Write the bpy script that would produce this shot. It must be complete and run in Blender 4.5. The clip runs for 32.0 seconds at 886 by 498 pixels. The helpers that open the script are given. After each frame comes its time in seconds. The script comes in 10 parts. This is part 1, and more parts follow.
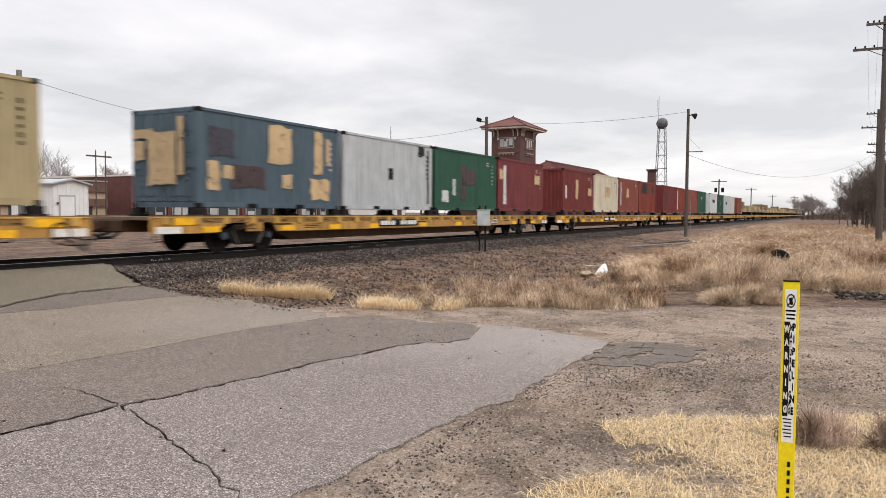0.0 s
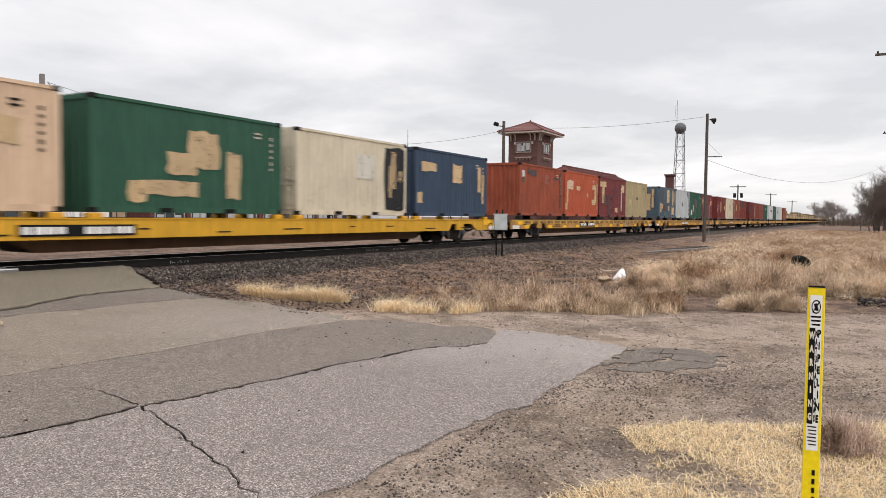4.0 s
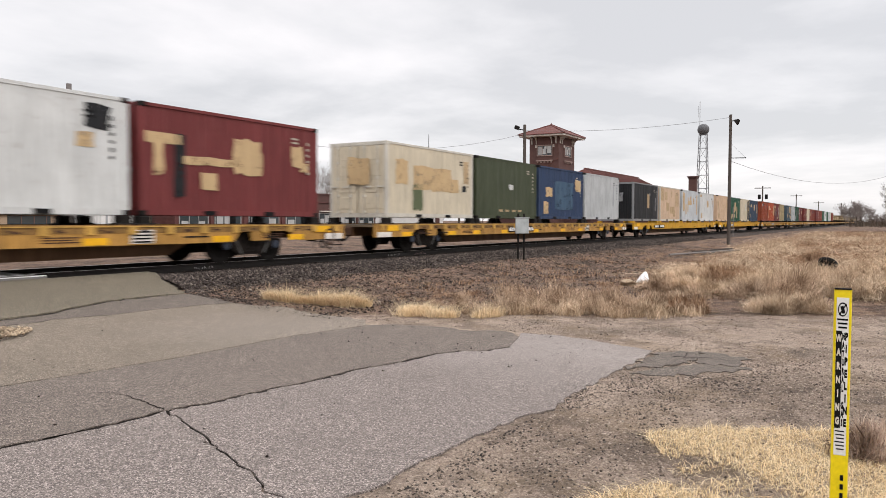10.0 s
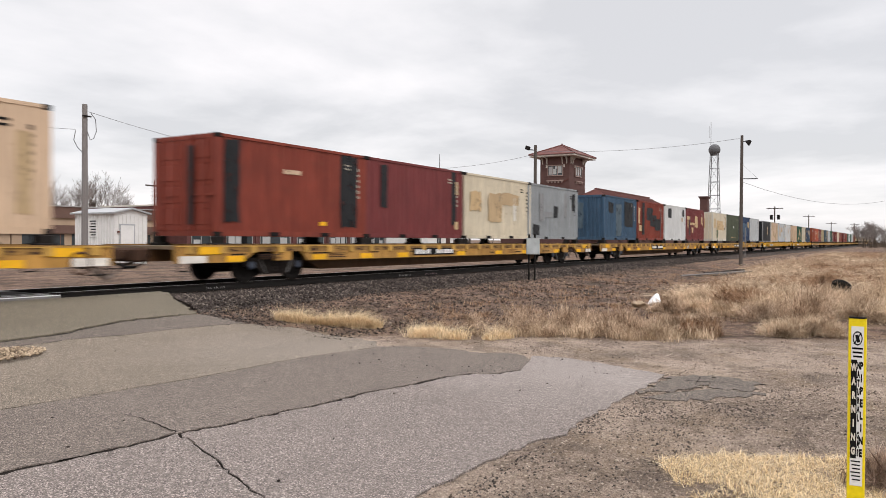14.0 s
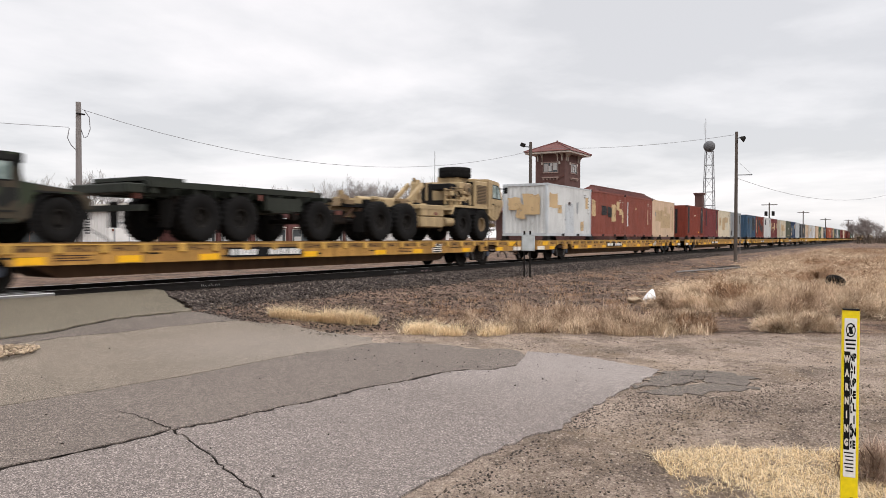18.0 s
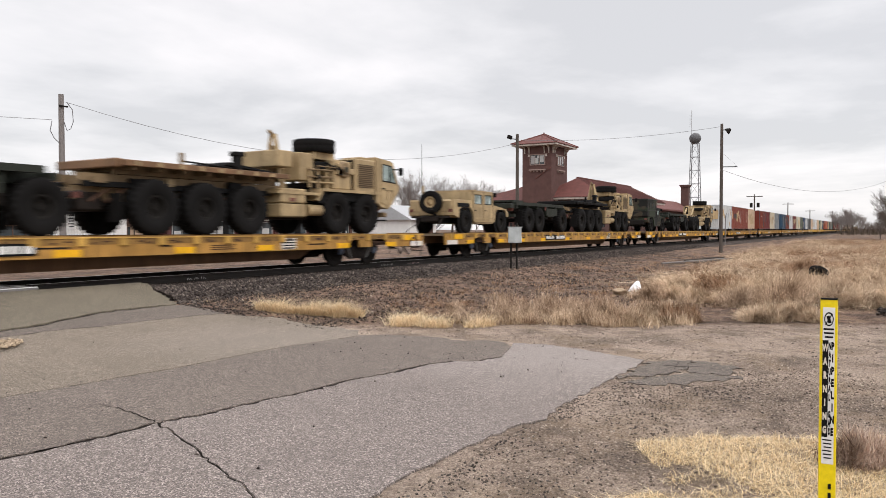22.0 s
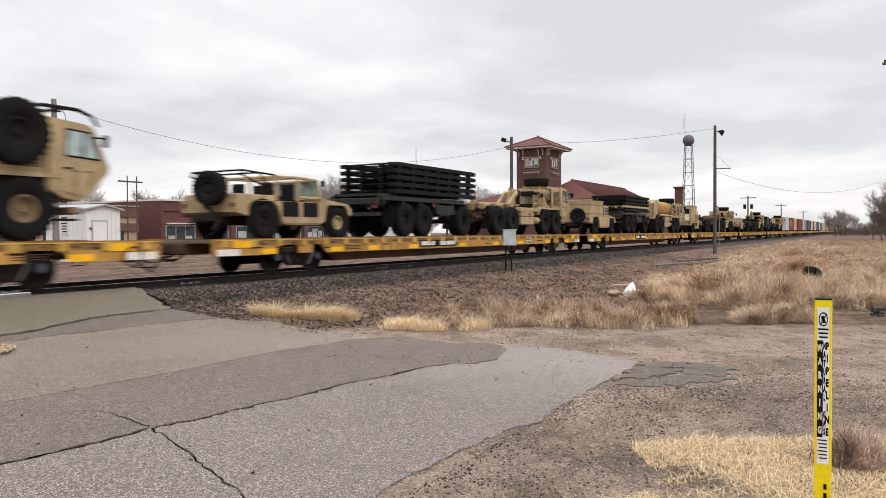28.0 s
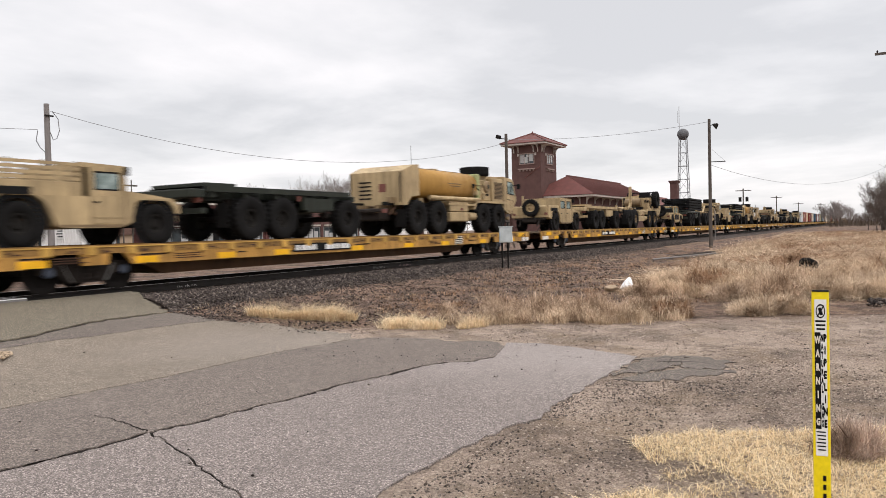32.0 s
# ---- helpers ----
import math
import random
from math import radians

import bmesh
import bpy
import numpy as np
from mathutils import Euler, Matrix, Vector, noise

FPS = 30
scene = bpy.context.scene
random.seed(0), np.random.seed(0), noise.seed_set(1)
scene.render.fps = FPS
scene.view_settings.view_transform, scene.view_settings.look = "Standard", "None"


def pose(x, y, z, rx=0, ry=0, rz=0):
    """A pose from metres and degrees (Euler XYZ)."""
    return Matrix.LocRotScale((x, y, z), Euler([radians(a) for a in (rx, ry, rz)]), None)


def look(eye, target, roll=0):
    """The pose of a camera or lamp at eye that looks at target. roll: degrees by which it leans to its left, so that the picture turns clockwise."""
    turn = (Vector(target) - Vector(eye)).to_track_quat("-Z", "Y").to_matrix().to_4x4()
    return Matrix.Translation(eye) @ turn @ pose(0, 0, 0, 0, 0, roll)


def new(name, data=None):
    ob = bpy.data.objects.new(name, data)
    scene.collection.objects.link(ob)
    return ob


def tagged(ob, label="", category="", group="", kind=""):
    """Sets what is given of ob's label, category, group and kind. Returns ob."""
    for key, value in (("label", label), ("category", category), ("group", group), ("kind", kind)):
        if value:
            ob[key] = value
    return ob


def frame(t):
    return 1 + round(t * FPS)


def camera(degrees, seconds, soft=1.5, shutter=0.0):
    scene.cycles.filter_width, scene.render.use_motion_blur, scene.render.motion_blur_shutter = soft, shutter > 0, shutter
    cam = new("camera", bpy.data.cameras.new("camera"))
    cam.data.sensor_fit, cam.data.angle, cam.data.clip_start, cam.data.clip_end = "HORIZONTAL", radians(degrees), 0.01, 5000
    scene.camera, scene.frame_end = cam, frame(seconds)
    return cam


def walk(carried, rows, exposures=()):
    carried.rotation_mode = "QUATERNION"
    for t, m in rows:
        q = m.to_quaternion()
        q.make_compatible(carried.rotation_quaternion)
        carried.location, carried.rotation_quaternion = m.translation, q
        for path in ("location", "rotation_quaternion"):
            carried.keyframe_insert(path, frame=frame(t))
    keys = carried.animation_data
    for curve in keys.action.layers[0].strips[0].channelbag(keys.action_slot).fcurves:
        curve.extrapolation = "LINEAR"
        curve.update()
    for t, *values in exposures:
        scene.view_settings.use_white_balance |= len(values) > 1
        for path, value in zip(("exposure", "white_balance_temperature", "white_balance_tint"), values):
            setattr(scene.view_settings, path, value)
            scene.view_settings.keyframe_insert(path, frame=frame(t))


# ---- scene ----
cam = camera(61.66, 32.0, soft=0.6, shutter=0.5)
# seconds, eye x y z, yaw from +y to the left, pitch up, roll
PATH = [
    (0, 0.024, 0.012, 1.690, -61.990, -2.818, 0.343),
    (0.5, 0.025, 0.012, 1.689, -61.686, -2.689, 0.434),
    (1, 0.022, 0.014, 1.679, -61.495, -2.660, 0.525),
    (1.5, 0.037, 0.042, 1.681, -61.453, -2.714, 0.791),
    (2, 0.025, 0.028, 1.679, -61.340, -2.667, 0.810),
    (2.5, 0.028, 0.041, 1.681, -61.170, -2.583, 0.804),
    (3, 0.027, 0.045, 1.685, -60.975, -2.512, 0.771),
    (3.5, 0.023, 0.042, 1.684, -60.812, -2.463, 0.663),
    (5.5, 0.024, 0.034, 1.677, -60.443, -2.736, 0.620),
    (6, 0.019, 0.029, 1.675, -60.124, -2.804, 0.597),
    (6.5, 0.018, 0.025, 1.675, -59.649, -2.802, 0.525),
    (7, 0.015, 0.058, 1.676, -59.077, -2.745, 0.613),
    (7.5, 0.006, 0.052, 1.681, -58.689, -2.646, 0.537),
    (8, 0.006, 0.057, 1.677, -58.549, -2.571, 0.463),
    (8.5, 0.017, 0.058, 1.680, -58.659, -2.540, 0.367),
    (9, 0.010, 0.038, 1.683, -58.809, -2.460, 0.177),
    (9.5, 0.006, 0.026, 1.683, -58.966, -2.326, 0.070),
    (10, 0.016, 0.032, 1.685, -59.069, -2.197, 0.156),
    (10.5, -0.014, -0.004, 1.700, -59.071, -1.998, 0.082),
    (11, -0.008, -0.012, 1.698, -59.127, -1.827, 0.150),
    (11.5, 0.005, 0.023, 1.694, -59.231, -1.799, 0.268),
    (12, -0.004, 0.001, 1.694, -59.135, -1.796, 0.225),
    (12.5, -0.004, 0.007, 1.688, -59.006, -1.730, 0.263),
    (13, 0.006, 0.037, 1.687, -58.858, -1.532, 0.382),
    (13.5, -0.005, 0.029, 1.721, -58.540, -1.115, 0.374),
    (14, -0.010, 0.034, 1.728, -58.262, -0.718, 0.349),
    (14.5, -0.014, 0.037, 1.726, -58.072, -0.487, 0.253),
    (16.5, -0.028, -0.017, 1.719, -58.021, -0.634, -0.016),
    (17, -0.010, 0.010, 1.714, -58.253, -0.751, 0.111),
    (17.5, -0.007, 0.005, 1.713, -58.407, -0.846, 0.144),
    (18, 0.000, 0.028, 1.706, -58.599, -0.912, 0.154),
    (18.5, 0.005, 0.029, 1.710, -58.738, -0.966, 0.096),
    (19, -0.001, 0.012, 1.708, -58.850, -1.027, 0.014),
    (19.5, -0.001, 0.004, 1.710, -59.008, -1.106, -0.007),
    (20, 0.006, 0.010, 1.705, -59.171, -1.185, -0.001),
    (20.5, 0.002, 0.008, 1.704, -59.274, -1.249, -0.009),
    (21, 0.009, 0.022, 1.703, -59.374, -1.313, 0.034),
    (21.5, 0.014, 0.017, 1.701, -59.452, -1.391, 0.010),
    (22, 0.005, 0.001, 1.700, -59.563, -1.488, -0.030),
    (22.5, 0.007, 0.000, 1.700, -59.673, -1.560, -0.008),
    (23, 0.008, -0.006, 1.702, -59.759, -1.546, -0.082),
    (23.5, -0.001, -0.016, 1.705, -59.763, -1.421, -0.158),
    (24, 0.005, -0.013, 1.704, -59.741, -1.263, -0.263),
    (24.5, 0.008, -0.009, 1.708, -59.711, -1.129, -0.329),
    (25, 0.004, -0.012, 1.707, -59.688, -1.033, -0.380),
    (25.5, 0.006, -0.012, 1.702, -59.669, -0.987, -0.371),
    (27.5, 0.014, 0.006, 1.697, -59.771, -1.184, -0.353),
    (28, 0.015, 0.004, 1.696, -59.969, -1.253, -0.351),
    (28.5, 0.010, -0.011, 1.699, -60.195, -1.278, -0.386),
    (29, 0.006, -0.030, 1.701, -60.333, -1.287, -0.504),
    (29.5, 0.002, -0.041, 1.703, -60.401, -1.249, -0.632),
    (30, 0.006, -0.042, 1.704, -60.417, -1.236, -0.697),
    (30.5, 0.008, -0.036, 1.705, -60.404, -1.285, -0.800),
    (31, 0.022, 0.002, 1.697, -60.428, -1.382, -0.886),
    (31.5, 0.022, 0.000, 1.701, -60.390, -1.403, -1.126),
    (32, 0.027, 0.005, 1.699, -60.224, -1.405, -1.379),
]


def aim(x, y, z, yaw, pitch, roll):
    return pose(x, y, z, 90 + pitch, 0, yaw) @ pose(0, 0, 0, 0, 0, roll)


walk(cam, [(t, aim(*row)) for t, *row in PATH])

# how far the train has rolled along x since the clip's start
ROLLED = [
    (0, 0.000),
    (0.5, 5.872),
    (1, 11.748),
    (1.5, 17.774),
    (2, 23.805),
    (2.5, 30.151),
    (3, 36.501),
    (3.5, 42.501),
    (4, 48.479),
    (4.5, 54.461),
    (5, 60.449),
    (5.5, 66.441),
    (6, 72.415),
    (6.5, 78.674),
    (7, 84.938),
    (7.5, 90.906),
    (8, 96.880),
    (8.5, 103.103),
    (9, 109.331),
    (9.5, 115.564),
    (10, 121.802),
    (10.5, 127.899),
    (11, 134.002),
    (11.5, 140.079),
    (12, 146.161),
    (12.5, 152.237),
    (13, 158.319),
    (13.5, 164.545),
    (14, 170.776),
    (14.5, 176.952),
    (15, 183.133),
    (15.5, 189.288),
    (16, 195.448),
    (16.5, 201.613),
    (17, 207.793),
    (17.5, 213.838),
    (18, 219.888),
    (18.5, 226.182),
    (19, 232.481),
    (19.5, 238.580),
    (20, 244.683),
    (20.5, 250.772),
    (21, 256.865),
    (21.5, 263.393),
    (22, 269.926),
    (22.5, 275.809),
    (23, 281.696),
    (23.5, 288.199),
    (24, 294.706),
    (24.5, 300.838),
    (25, 306.974),
    (25.5, 313.006),
    (26, 319.277),
    (26.5, 325.553),
    (27, 331.834),
    (27.5, 338.120),
    (28, 344.435),
    (28.5, 351.115),
    (29, 357.480),
    (29.5, 363.530),
    (30, 369.585),
    (30.5, 376.045),
    (31, 382.509),
    (31.5, 388.738),
    (32, 394.972),
]

# ---- light: a closed overcast sky, brighter overhead ----
world = bpy.data.worlds.new("world")
scene.world = world
world.use_nodes = True
wn, wl = world.node_tree.nodes, world.node_tree.links
wn.clear()


def wnode(kind, **props):
    n = wn.new(kind)
    for k, v in props.items():
        n.inputs[k].default_value = v
    return n


w_out = wn.new("ShaderNodeOutputWorld")
w_bg = wn.new("ShaderNodeBackground")
w_sky = wn.new("ShaderNodeTexSky")
w_sky.sky_type = "NISHITA"
w_sky.sun_disc = False
w_sky.sun_elevation = radians(38)
w_sky.sun_rotation = radians(150)
w_co = wn.new("ShaderNodeTexCoord")
w_sep = wn.new("ShaderNodeSeparateXYZ")
wl.new(w_co.outputs["Generated"], w_sep.inputs[0])
# clouds lie on a flat layer: divide the direction by its height
w_up = wn.new("ShaderNodeMath")
w_up.operation = "MAXIMUM"
w_up.inputs[1].default_value = 0.0
wl.new(w_sep.outputs["Z"], w_up.inputs[0])
w_lift = wn.new("ShaderNodeMath")
w_lift.operation = "ADD"
w_lift.inputs[1].default_value = 0.13
wl.new(w_up.outputs[0], w_lift.inputs[0])
w_div = wn.new("ShaderNodeVectorMath")
w_div.operation = "DIVIDE"
w_cmb = wn.new("ShaderNodeCombineXYZ")
for k in range(3):
    wl.new(w_lift.outputs[0], w_cmb.inputs[k])
wl.new(w_co.outputs["Generated"], w_div.inputs[0])
wl.new(w_cmb.outputs[0], w_div.inputs[1])
w_n1 = wnode("ShaderNodeTexNoise", Scale=0.55, Detail=7.0, Roughness=0.5, Distortion=0.5)
w_n2 = wnode("ShaderNodeTexNoise", Scale=1.9, Detail=6.0, Roughness=0.55)
w_off = wn.new("ShaderNodeVectorMath")
w_off.operation = "ADD"
w_off.inputs[1].default_value = (5.3, 2.1, 0.0)
wl.new(w_div.outputs[0], w_off.inputs[0])
wl.new(w_off.outputs[0], w_n1.inputs["Vector"])
wl.new(w_off.outputs[0], w_n2.inputs["Vector"])
w_mix = wn.new("ShaderNodeMath")
w_mix.operation = "MULTIPLY_ADD"
w_mix.inputs[1].default_value = 0.35
wl.new(w_n2.outputs["Fac"], w_mix.inputs[0])
wl.new(w_n1.outputs["Fac"], w_mix.inputs[2])
w_ramp = wn.new("ShaderNodeValToRGB")
w_ramp.color_ramp.elements[0].position = 0.50
w_ramp.color_ramp.elements[0].color = (0.70, 0.695, 0.715, 1)
w_ramp.color_ramp.elements[1].position = 0.78
w_ramp.color_ramp.elements[1].color = (1.0, 0.965, 0.975, 1)
mid = w_ramp.color_ramp.elements.new(0.62)
mid.color = (0.845, 0.83, 0.845, 1)
wl.new(w_mix.outputs[0], w_ramp.inputs[0])
# the overcast sky's zenith is about three times as bright as its rim
w_gain = wn.new("ShaderNodeMapRange")
w_gain.inputs["From Min"].default_value = 0.30
w_gain.inputs["From Max"].default_value = 1.0
w_gain.inputs["To Min"].default_value = 1.0
w_gain.inputs["To Max"].default_value = 2.65
wl.new(w_sep.outputs["Z"], w_gain.inputs["Value"])
w_scale = wn.new("ShaderNodeVectorMath")
w_scale.operation = "SCALE"
wl.new(w_ramp.outputs["Color"], w_scale.inputs[0])
wl.new(w_gain.outputs[0], w_scale.inputs["Scale"])
w_sc2 = wn.new("ShaderNodeVectorMath")
w_sc2.operation = "SCALE"
w_sc2.inputs["Scale"].default_value = 0.012
wl.new(w_sky.outputs["Color"], w_sc2.inputs[0])
w_add = wn.new("ShaderNodeVectorMath")
w_add.operation = "ADD"
wl.new(w_scale.outputs[0], w_add.inputs[0])
wl.new(w_sc2.outputs[0], w_add.inputs[1])
wl.new(w_add.outputs[0], w_bg.inputs["Color"])
w_bg.inputs["Strength"].default_value = 1.0
wl.new(w_bg.outputs[0], w_out.inputs[0])

sun_data = bpy.data.lights.new("sun", "SUN")
sun_data.energy, sun_data.angle, sun_data.color = 0.9, radians(30), (1.0, 0.96, 0.92)
sun = new("sun", sun_data)
sun.matrix_world = look((-30, -60, 60), (0, 0, 0))
scene.view_settings.exposure = 0.0

# ---- materials ----
class Nodes:
    def __init__(self, name):
        self.m = bpy.data.materials.new(name)
        self.m.use_nodes = True
        self.t = self.m.node_tree
        self.bsdf = self.t.nodes["Principled BSDF"]
        self.co = self.t.nodes.new("ShaderNodeTexCoord")
        self.obj = self.t.nodes.new("ShaderNodeObjectInfo")

    def link(self, a, b):
        self.t.links.new(a, b)

    def noise(self, scale, detail=4.0, rough=0.55, squash=None, world_space=False):
        n = self.t.nodes.new("ShaderNodeTexNoise")
        n.inputs["Scale"].default_value, n.inputs["Detail"].default_value, n.inputs["Roughness"].default_value = scale, detail, rough
        src = self.co.outputs["Object"]
        mp = self.t.nodes.new("ShaderNodeMapping")
        if squash:
            mp.inputs["Scale"].default_value = squash
        self.link(src, mp.inputs["Vector"])
        off = self.t.nodes.new("ShaderNodeVectorMath")
        off.operation = "MULTIPLY"
        off.inputs[1].default_value = (37.0, 19.0, 11.0)
        self.link(self.obj.outputs["Random"], off.inputs[0])
        self.link(off.outputs[0], mp.inputs["Location"])
        self.link(mp.outputs[0], n.inputs["Vector"])
        return n.outputs["Fac"]

    def ramp(self, fac, stops):
        r = self.t.nodes.new("ShaderNodeValToRGB")
        el = r.color_ramp.elements
        while len(el) < len(stops):
            el.new(0.5)
        for e, (p, c) in zip(el, stops):
            e.position = p
            e.color = (*c, 1) if isinstance(c, tuple) else (c, c, c, 1)
        self.link(fac, r.inputs[0])
        return r.outputs["Color"]

    def mix(self, fac, a, b, how="MIX"):
        x = self.t.nodes.new("ShaderNodeMix")
        x.data_type, x.blend_type = "RGBA", how
        for sock, v in ((x.inputs["Factor"], fac), (x.inputs[6], a), (x.inputs[7], b)):
            if isinstance(v, (int, float)):
                sock.default_value = v
            elif isinstance(v, tuple):
                sock.default_value = (*v, 1)
            else:
                self.link(v, sock)
        return x.outputs[2]

    def bump(self, height, strength, distance):
        b = self.t.nodes.new("ShaderNodeBump")
        b.inputs["Strength"].default_value, b.inputs["Distance"].default_value = strength, distance
        self.link(height, b.inputs["Height"])
        self.link(b.outputs[0], self.bsdf.inputs["Normal"])

    def done(self, colour, rough=0.6, metal=0.0, spec=0.4):
        if isinstance(colour, tuple):
            self.bsdf.inputs["Base Color"].default_value = (*colour, 1)
        else:
            self.link(colour, self.bsdf.inputs["Base Color"])
        if isinstance(rough, (int, float)):
            self.bsdf.inputs["Roughness"].default_value = rough
        else:
            self.link(rough, self.bsdf.inputs["Roughness"])
        self.bsdf.inputs["Metallic"].default_value = metal
        self.bsdf.inputs["Specular IOR Level"].default_value = spec
        return self.m


def tone(c, k):
    return tuple(min(1.0, v * k) for v in c)


def worn(name, c, rough=0.65, vary=0.25, scale=3.0, grain=40.0, bump=0.15, metal=0.0, spec=0.35, squash=None):
    """A plain surface with broad and fine unevenness."""
    n = Nodes(name)
    big = n.ramp(n.noise(scale, 5, 0.6, squash), [(0.3, tone(c, 1 - vary)), (0.7, tone(c, 1 + vary))])
    fine = n.noise(grain, 3, 0.6)
    col = n.mix(0.35, big, n.ramp(fine, [(0.3, tone(c, 0.75)), (0.7, tone(c, 1.2))]))
    n.bump(fine, bump, 0.01)
    return n.done(col, rough, metal, spec)


def paint(name, c, rust=0.35, grime=0.3, fade=0.15, streaks=1.0, worn_off=0.0):
    """Old painted steel: faded in patches, streaked down with rust and dirt, scuffed and a little dented."""
    n = Nodes(name)
    base = n.ramp(n.noise(1.1, 5, 0.6), [(0.3, tone(c, 1 - fade)), (0.72, tone(c, 1 + fade))])
    streak = n.noise(5.0, 6, 0.7, (1.0, 1.0, 0.08))
    # Fine dark and pale streaks: weathering, and rib shading suggested on containers.
    fine = n.noise(19.0, 5, 0.7, (1.0, 1.0, 0.05))
    col = n.mix(n.ramp(fine, [(0.44, 0.0), (0.64, streaks * (0.75 * grime + 0.18))]), base, tone(c, 0.42))
    col = n.mix(n.ramp(fine, [(0.32, 0.42 * streaks), (0.44, 0.0)]), col, tone(tuple(0.85 * v + 0.03 for v in c), 1.35))
    col = n.mix(n.ramp(streak, [(0.42, 0.0), (0.72, grime)]), col, tuple(0.35 * v + 0.012 for v in c))
    spots = n.ramp(n.noise(6.0, 9, 0.75), [(0.58, 0.0), (0.68, rust)])
    col = n.mix(spots, col, n.ramp(n.noise(40, 3), [(0.4, (0.07, 0.03, 0.016)), (0.65, (0.19, 0.085, 0.04))]))
    n.bump(n.mix(0.8, n.noise(28.0, 3), n.noise(1.6, 3, 0.5)), 0.16, 0.02)
    if worn_off:
        # thin overpaint: flaked away in specks and along its edges, the older coat shows through
        flake = n.ramp(n.mix(0.35, n.noise(3.2, 7, 0.72), n.noise(26.0, 4, 0.7)), [(0.40, 1.0 - worn_off), (0.45, 1.0)])
        n.link(flake, n.bsdf.inputs["Alpha"])
    return n.done(col, n.ramp(streak, [(0.3, 0.5), (0.7, 0.78)]), 0.0, 0.3)


M = {}
M["asphalt"] = worn("old_asphalt", (0.17, 0.16, 0.155), 0.9, 0.2, 0.7, 160, 0.6, spec=0.2)
M["rubber"] = worn("tyre_rubber", (0.0085, 0.008, 0.0078), 0.85, 0.35, 4, 60, 0.3, spec=0.12)
M["steel_dark"] = worn("dark_steel", (0.013, 0.011, 0.010), 0.8, 0.35, 3, 50, 0.3, spec=0.15)
M["rust"] = worn("rusted_steel", (0.062, 0.033, 0.021), 0.85, 0.4, 2.5, 40, 0.4, spec=0.2)
M["rail"] = worn("rail_steel", (0.014, 0.0115, 0.010), 0.7, 0.3, 2, 30, 0.2, metal=0.3)
M["rail_top"] = worn("polished_rail", (0.42, 0.41, 0.40), 0.3, 0.1, 2, 60, 0.02, metal=0.9)
M["tie"] = worn("creosoted_wood", (0.055, 0.045, 0.038), 0.9, 0.4, 6, 60, 0.6, spec=0.15, squash=(6, 0.6, 1))
M["car_yellow"] = paint("weathered_yellow_paint", (0.50, 0.265, 0.062), 0.85, 0.8, 0.3, 0.6)
# Darker brown paint for the sill's upper strip and the deck rim.
M["web_dirt"] = paint("brown_upper_web", (0.31, 0.168, 0.045), 0.9, 0.9, 0.4, 0.8)
M["tab_yellow"] = paint("rubbed_yellow_tab", (0.56, 0.33, 0.075), 0.5, 0.5, 0.25, 0.5)
M["bearing"] = worn("blue_grey_bearing_cap", (0.075, 0.09, 0.125), 0.6, 0.4, 6, 50, 0.2, spec=0.3)
M["lever_grey"] = worn("scraped_grey_steel", (0.13, 0.125, 0.12), 0.6, 0.4, 6, 50, 0.2)
M["white_plate"] = worn("scuffed_white_plate", (0.70, 0.66, 0.60), 0.6, 0.25, 6, 60, 0.05)
M["car_new"] = paint("bright_yellow_paint", (0.62, 0.33, 0.02), 0.25, 0.35, 0.08)
M["mark_yellow"] = worn("reflective_yellow", (0.80, 0.42, 0.008), 0.6, 0.25, 4, 60, 0.05)
M["frame_grime"] = worn("grimy_cast_steel", (0.024, 0.019, 0.0165), 0.85, 0.5, 5, 40, 0.5, spec=0.2)
M["stencil_white"] = worn("faded_stencil_white", (0.42, 0.38, 0.31), 0.7, 0.35, 9, 60, 0.1)
M["deck"] = worn("worn_steel_deck", (0.16, 0.115, 0.075), 0.8, 0.4, 2, 30, 0.3)
M["white"] = worn("off_white_paint", (0.72, 0.71, 0.69), 0.6, 0.1, 2, 40, 0.05)
M["black"] = worn("black_paint", (0.006, 0.006, 0.0063), 0.7, 0.3, 3, 40, 0.05, spec=0.15)
M["galv"] = worn("galvanised_steel", (0.42, 0.43, 0.44), 0.45, 0.12, 3, 50, 0.05, metal=0.4)
M["wood_pole"] = worn("weathered_pole_wood", (0.085, 0.07, 0.06), 0.9, 0.3, 5, 50, 0.5, squash=(4, 4, 0.3))
M["wood_pale"] = worn("pale_pole_wood", (0.20, 0.183, 0.175), 0.9, 0.2, 5, 50, 0.5, squash=(4, 4, 0.3))
M["brick_dark"] = worn("brown_brick", (0.098, 0.05, 0.043), 0.85, 0.25, 1.5, 25, 0.3)
M["brick_red"] = worn("red_brick", (0.16, 0.06, 0.047), 0.85, 0.25, 1.5, 25, 0.3)
M["roof_tile"] = worn("red_clay_roof", (0.125, 0.044, 0.037), 0.8, 0.3, 1.2, 18, 0.4)
M["cream"] = worn("cream_trim_paint", (0.62, 0.57, 0.50), 0.6, 0.15, 2, 40, 0.1)
M["cable"] = worn("cable", (0.2, 0.2, 0.21), 0.6)
n = Nodes("dark_window_glass")
M["glass"] = n.done((0.05, 0.06, 0.065), 0.08, 0.0, 0.6)
# Reflected sky is put into the base colour as pale, uneven patches.
n = Nodes("sky_toned_window_glass")
M["glass_sky"] = n.done(n.ramp(n.noise(1.5, 2), [(0.4, (0.12, 0.14, 0.15)), (0.6, (0.3, 0.32, 0.33))]), 0.06, 0.2, 0.8)


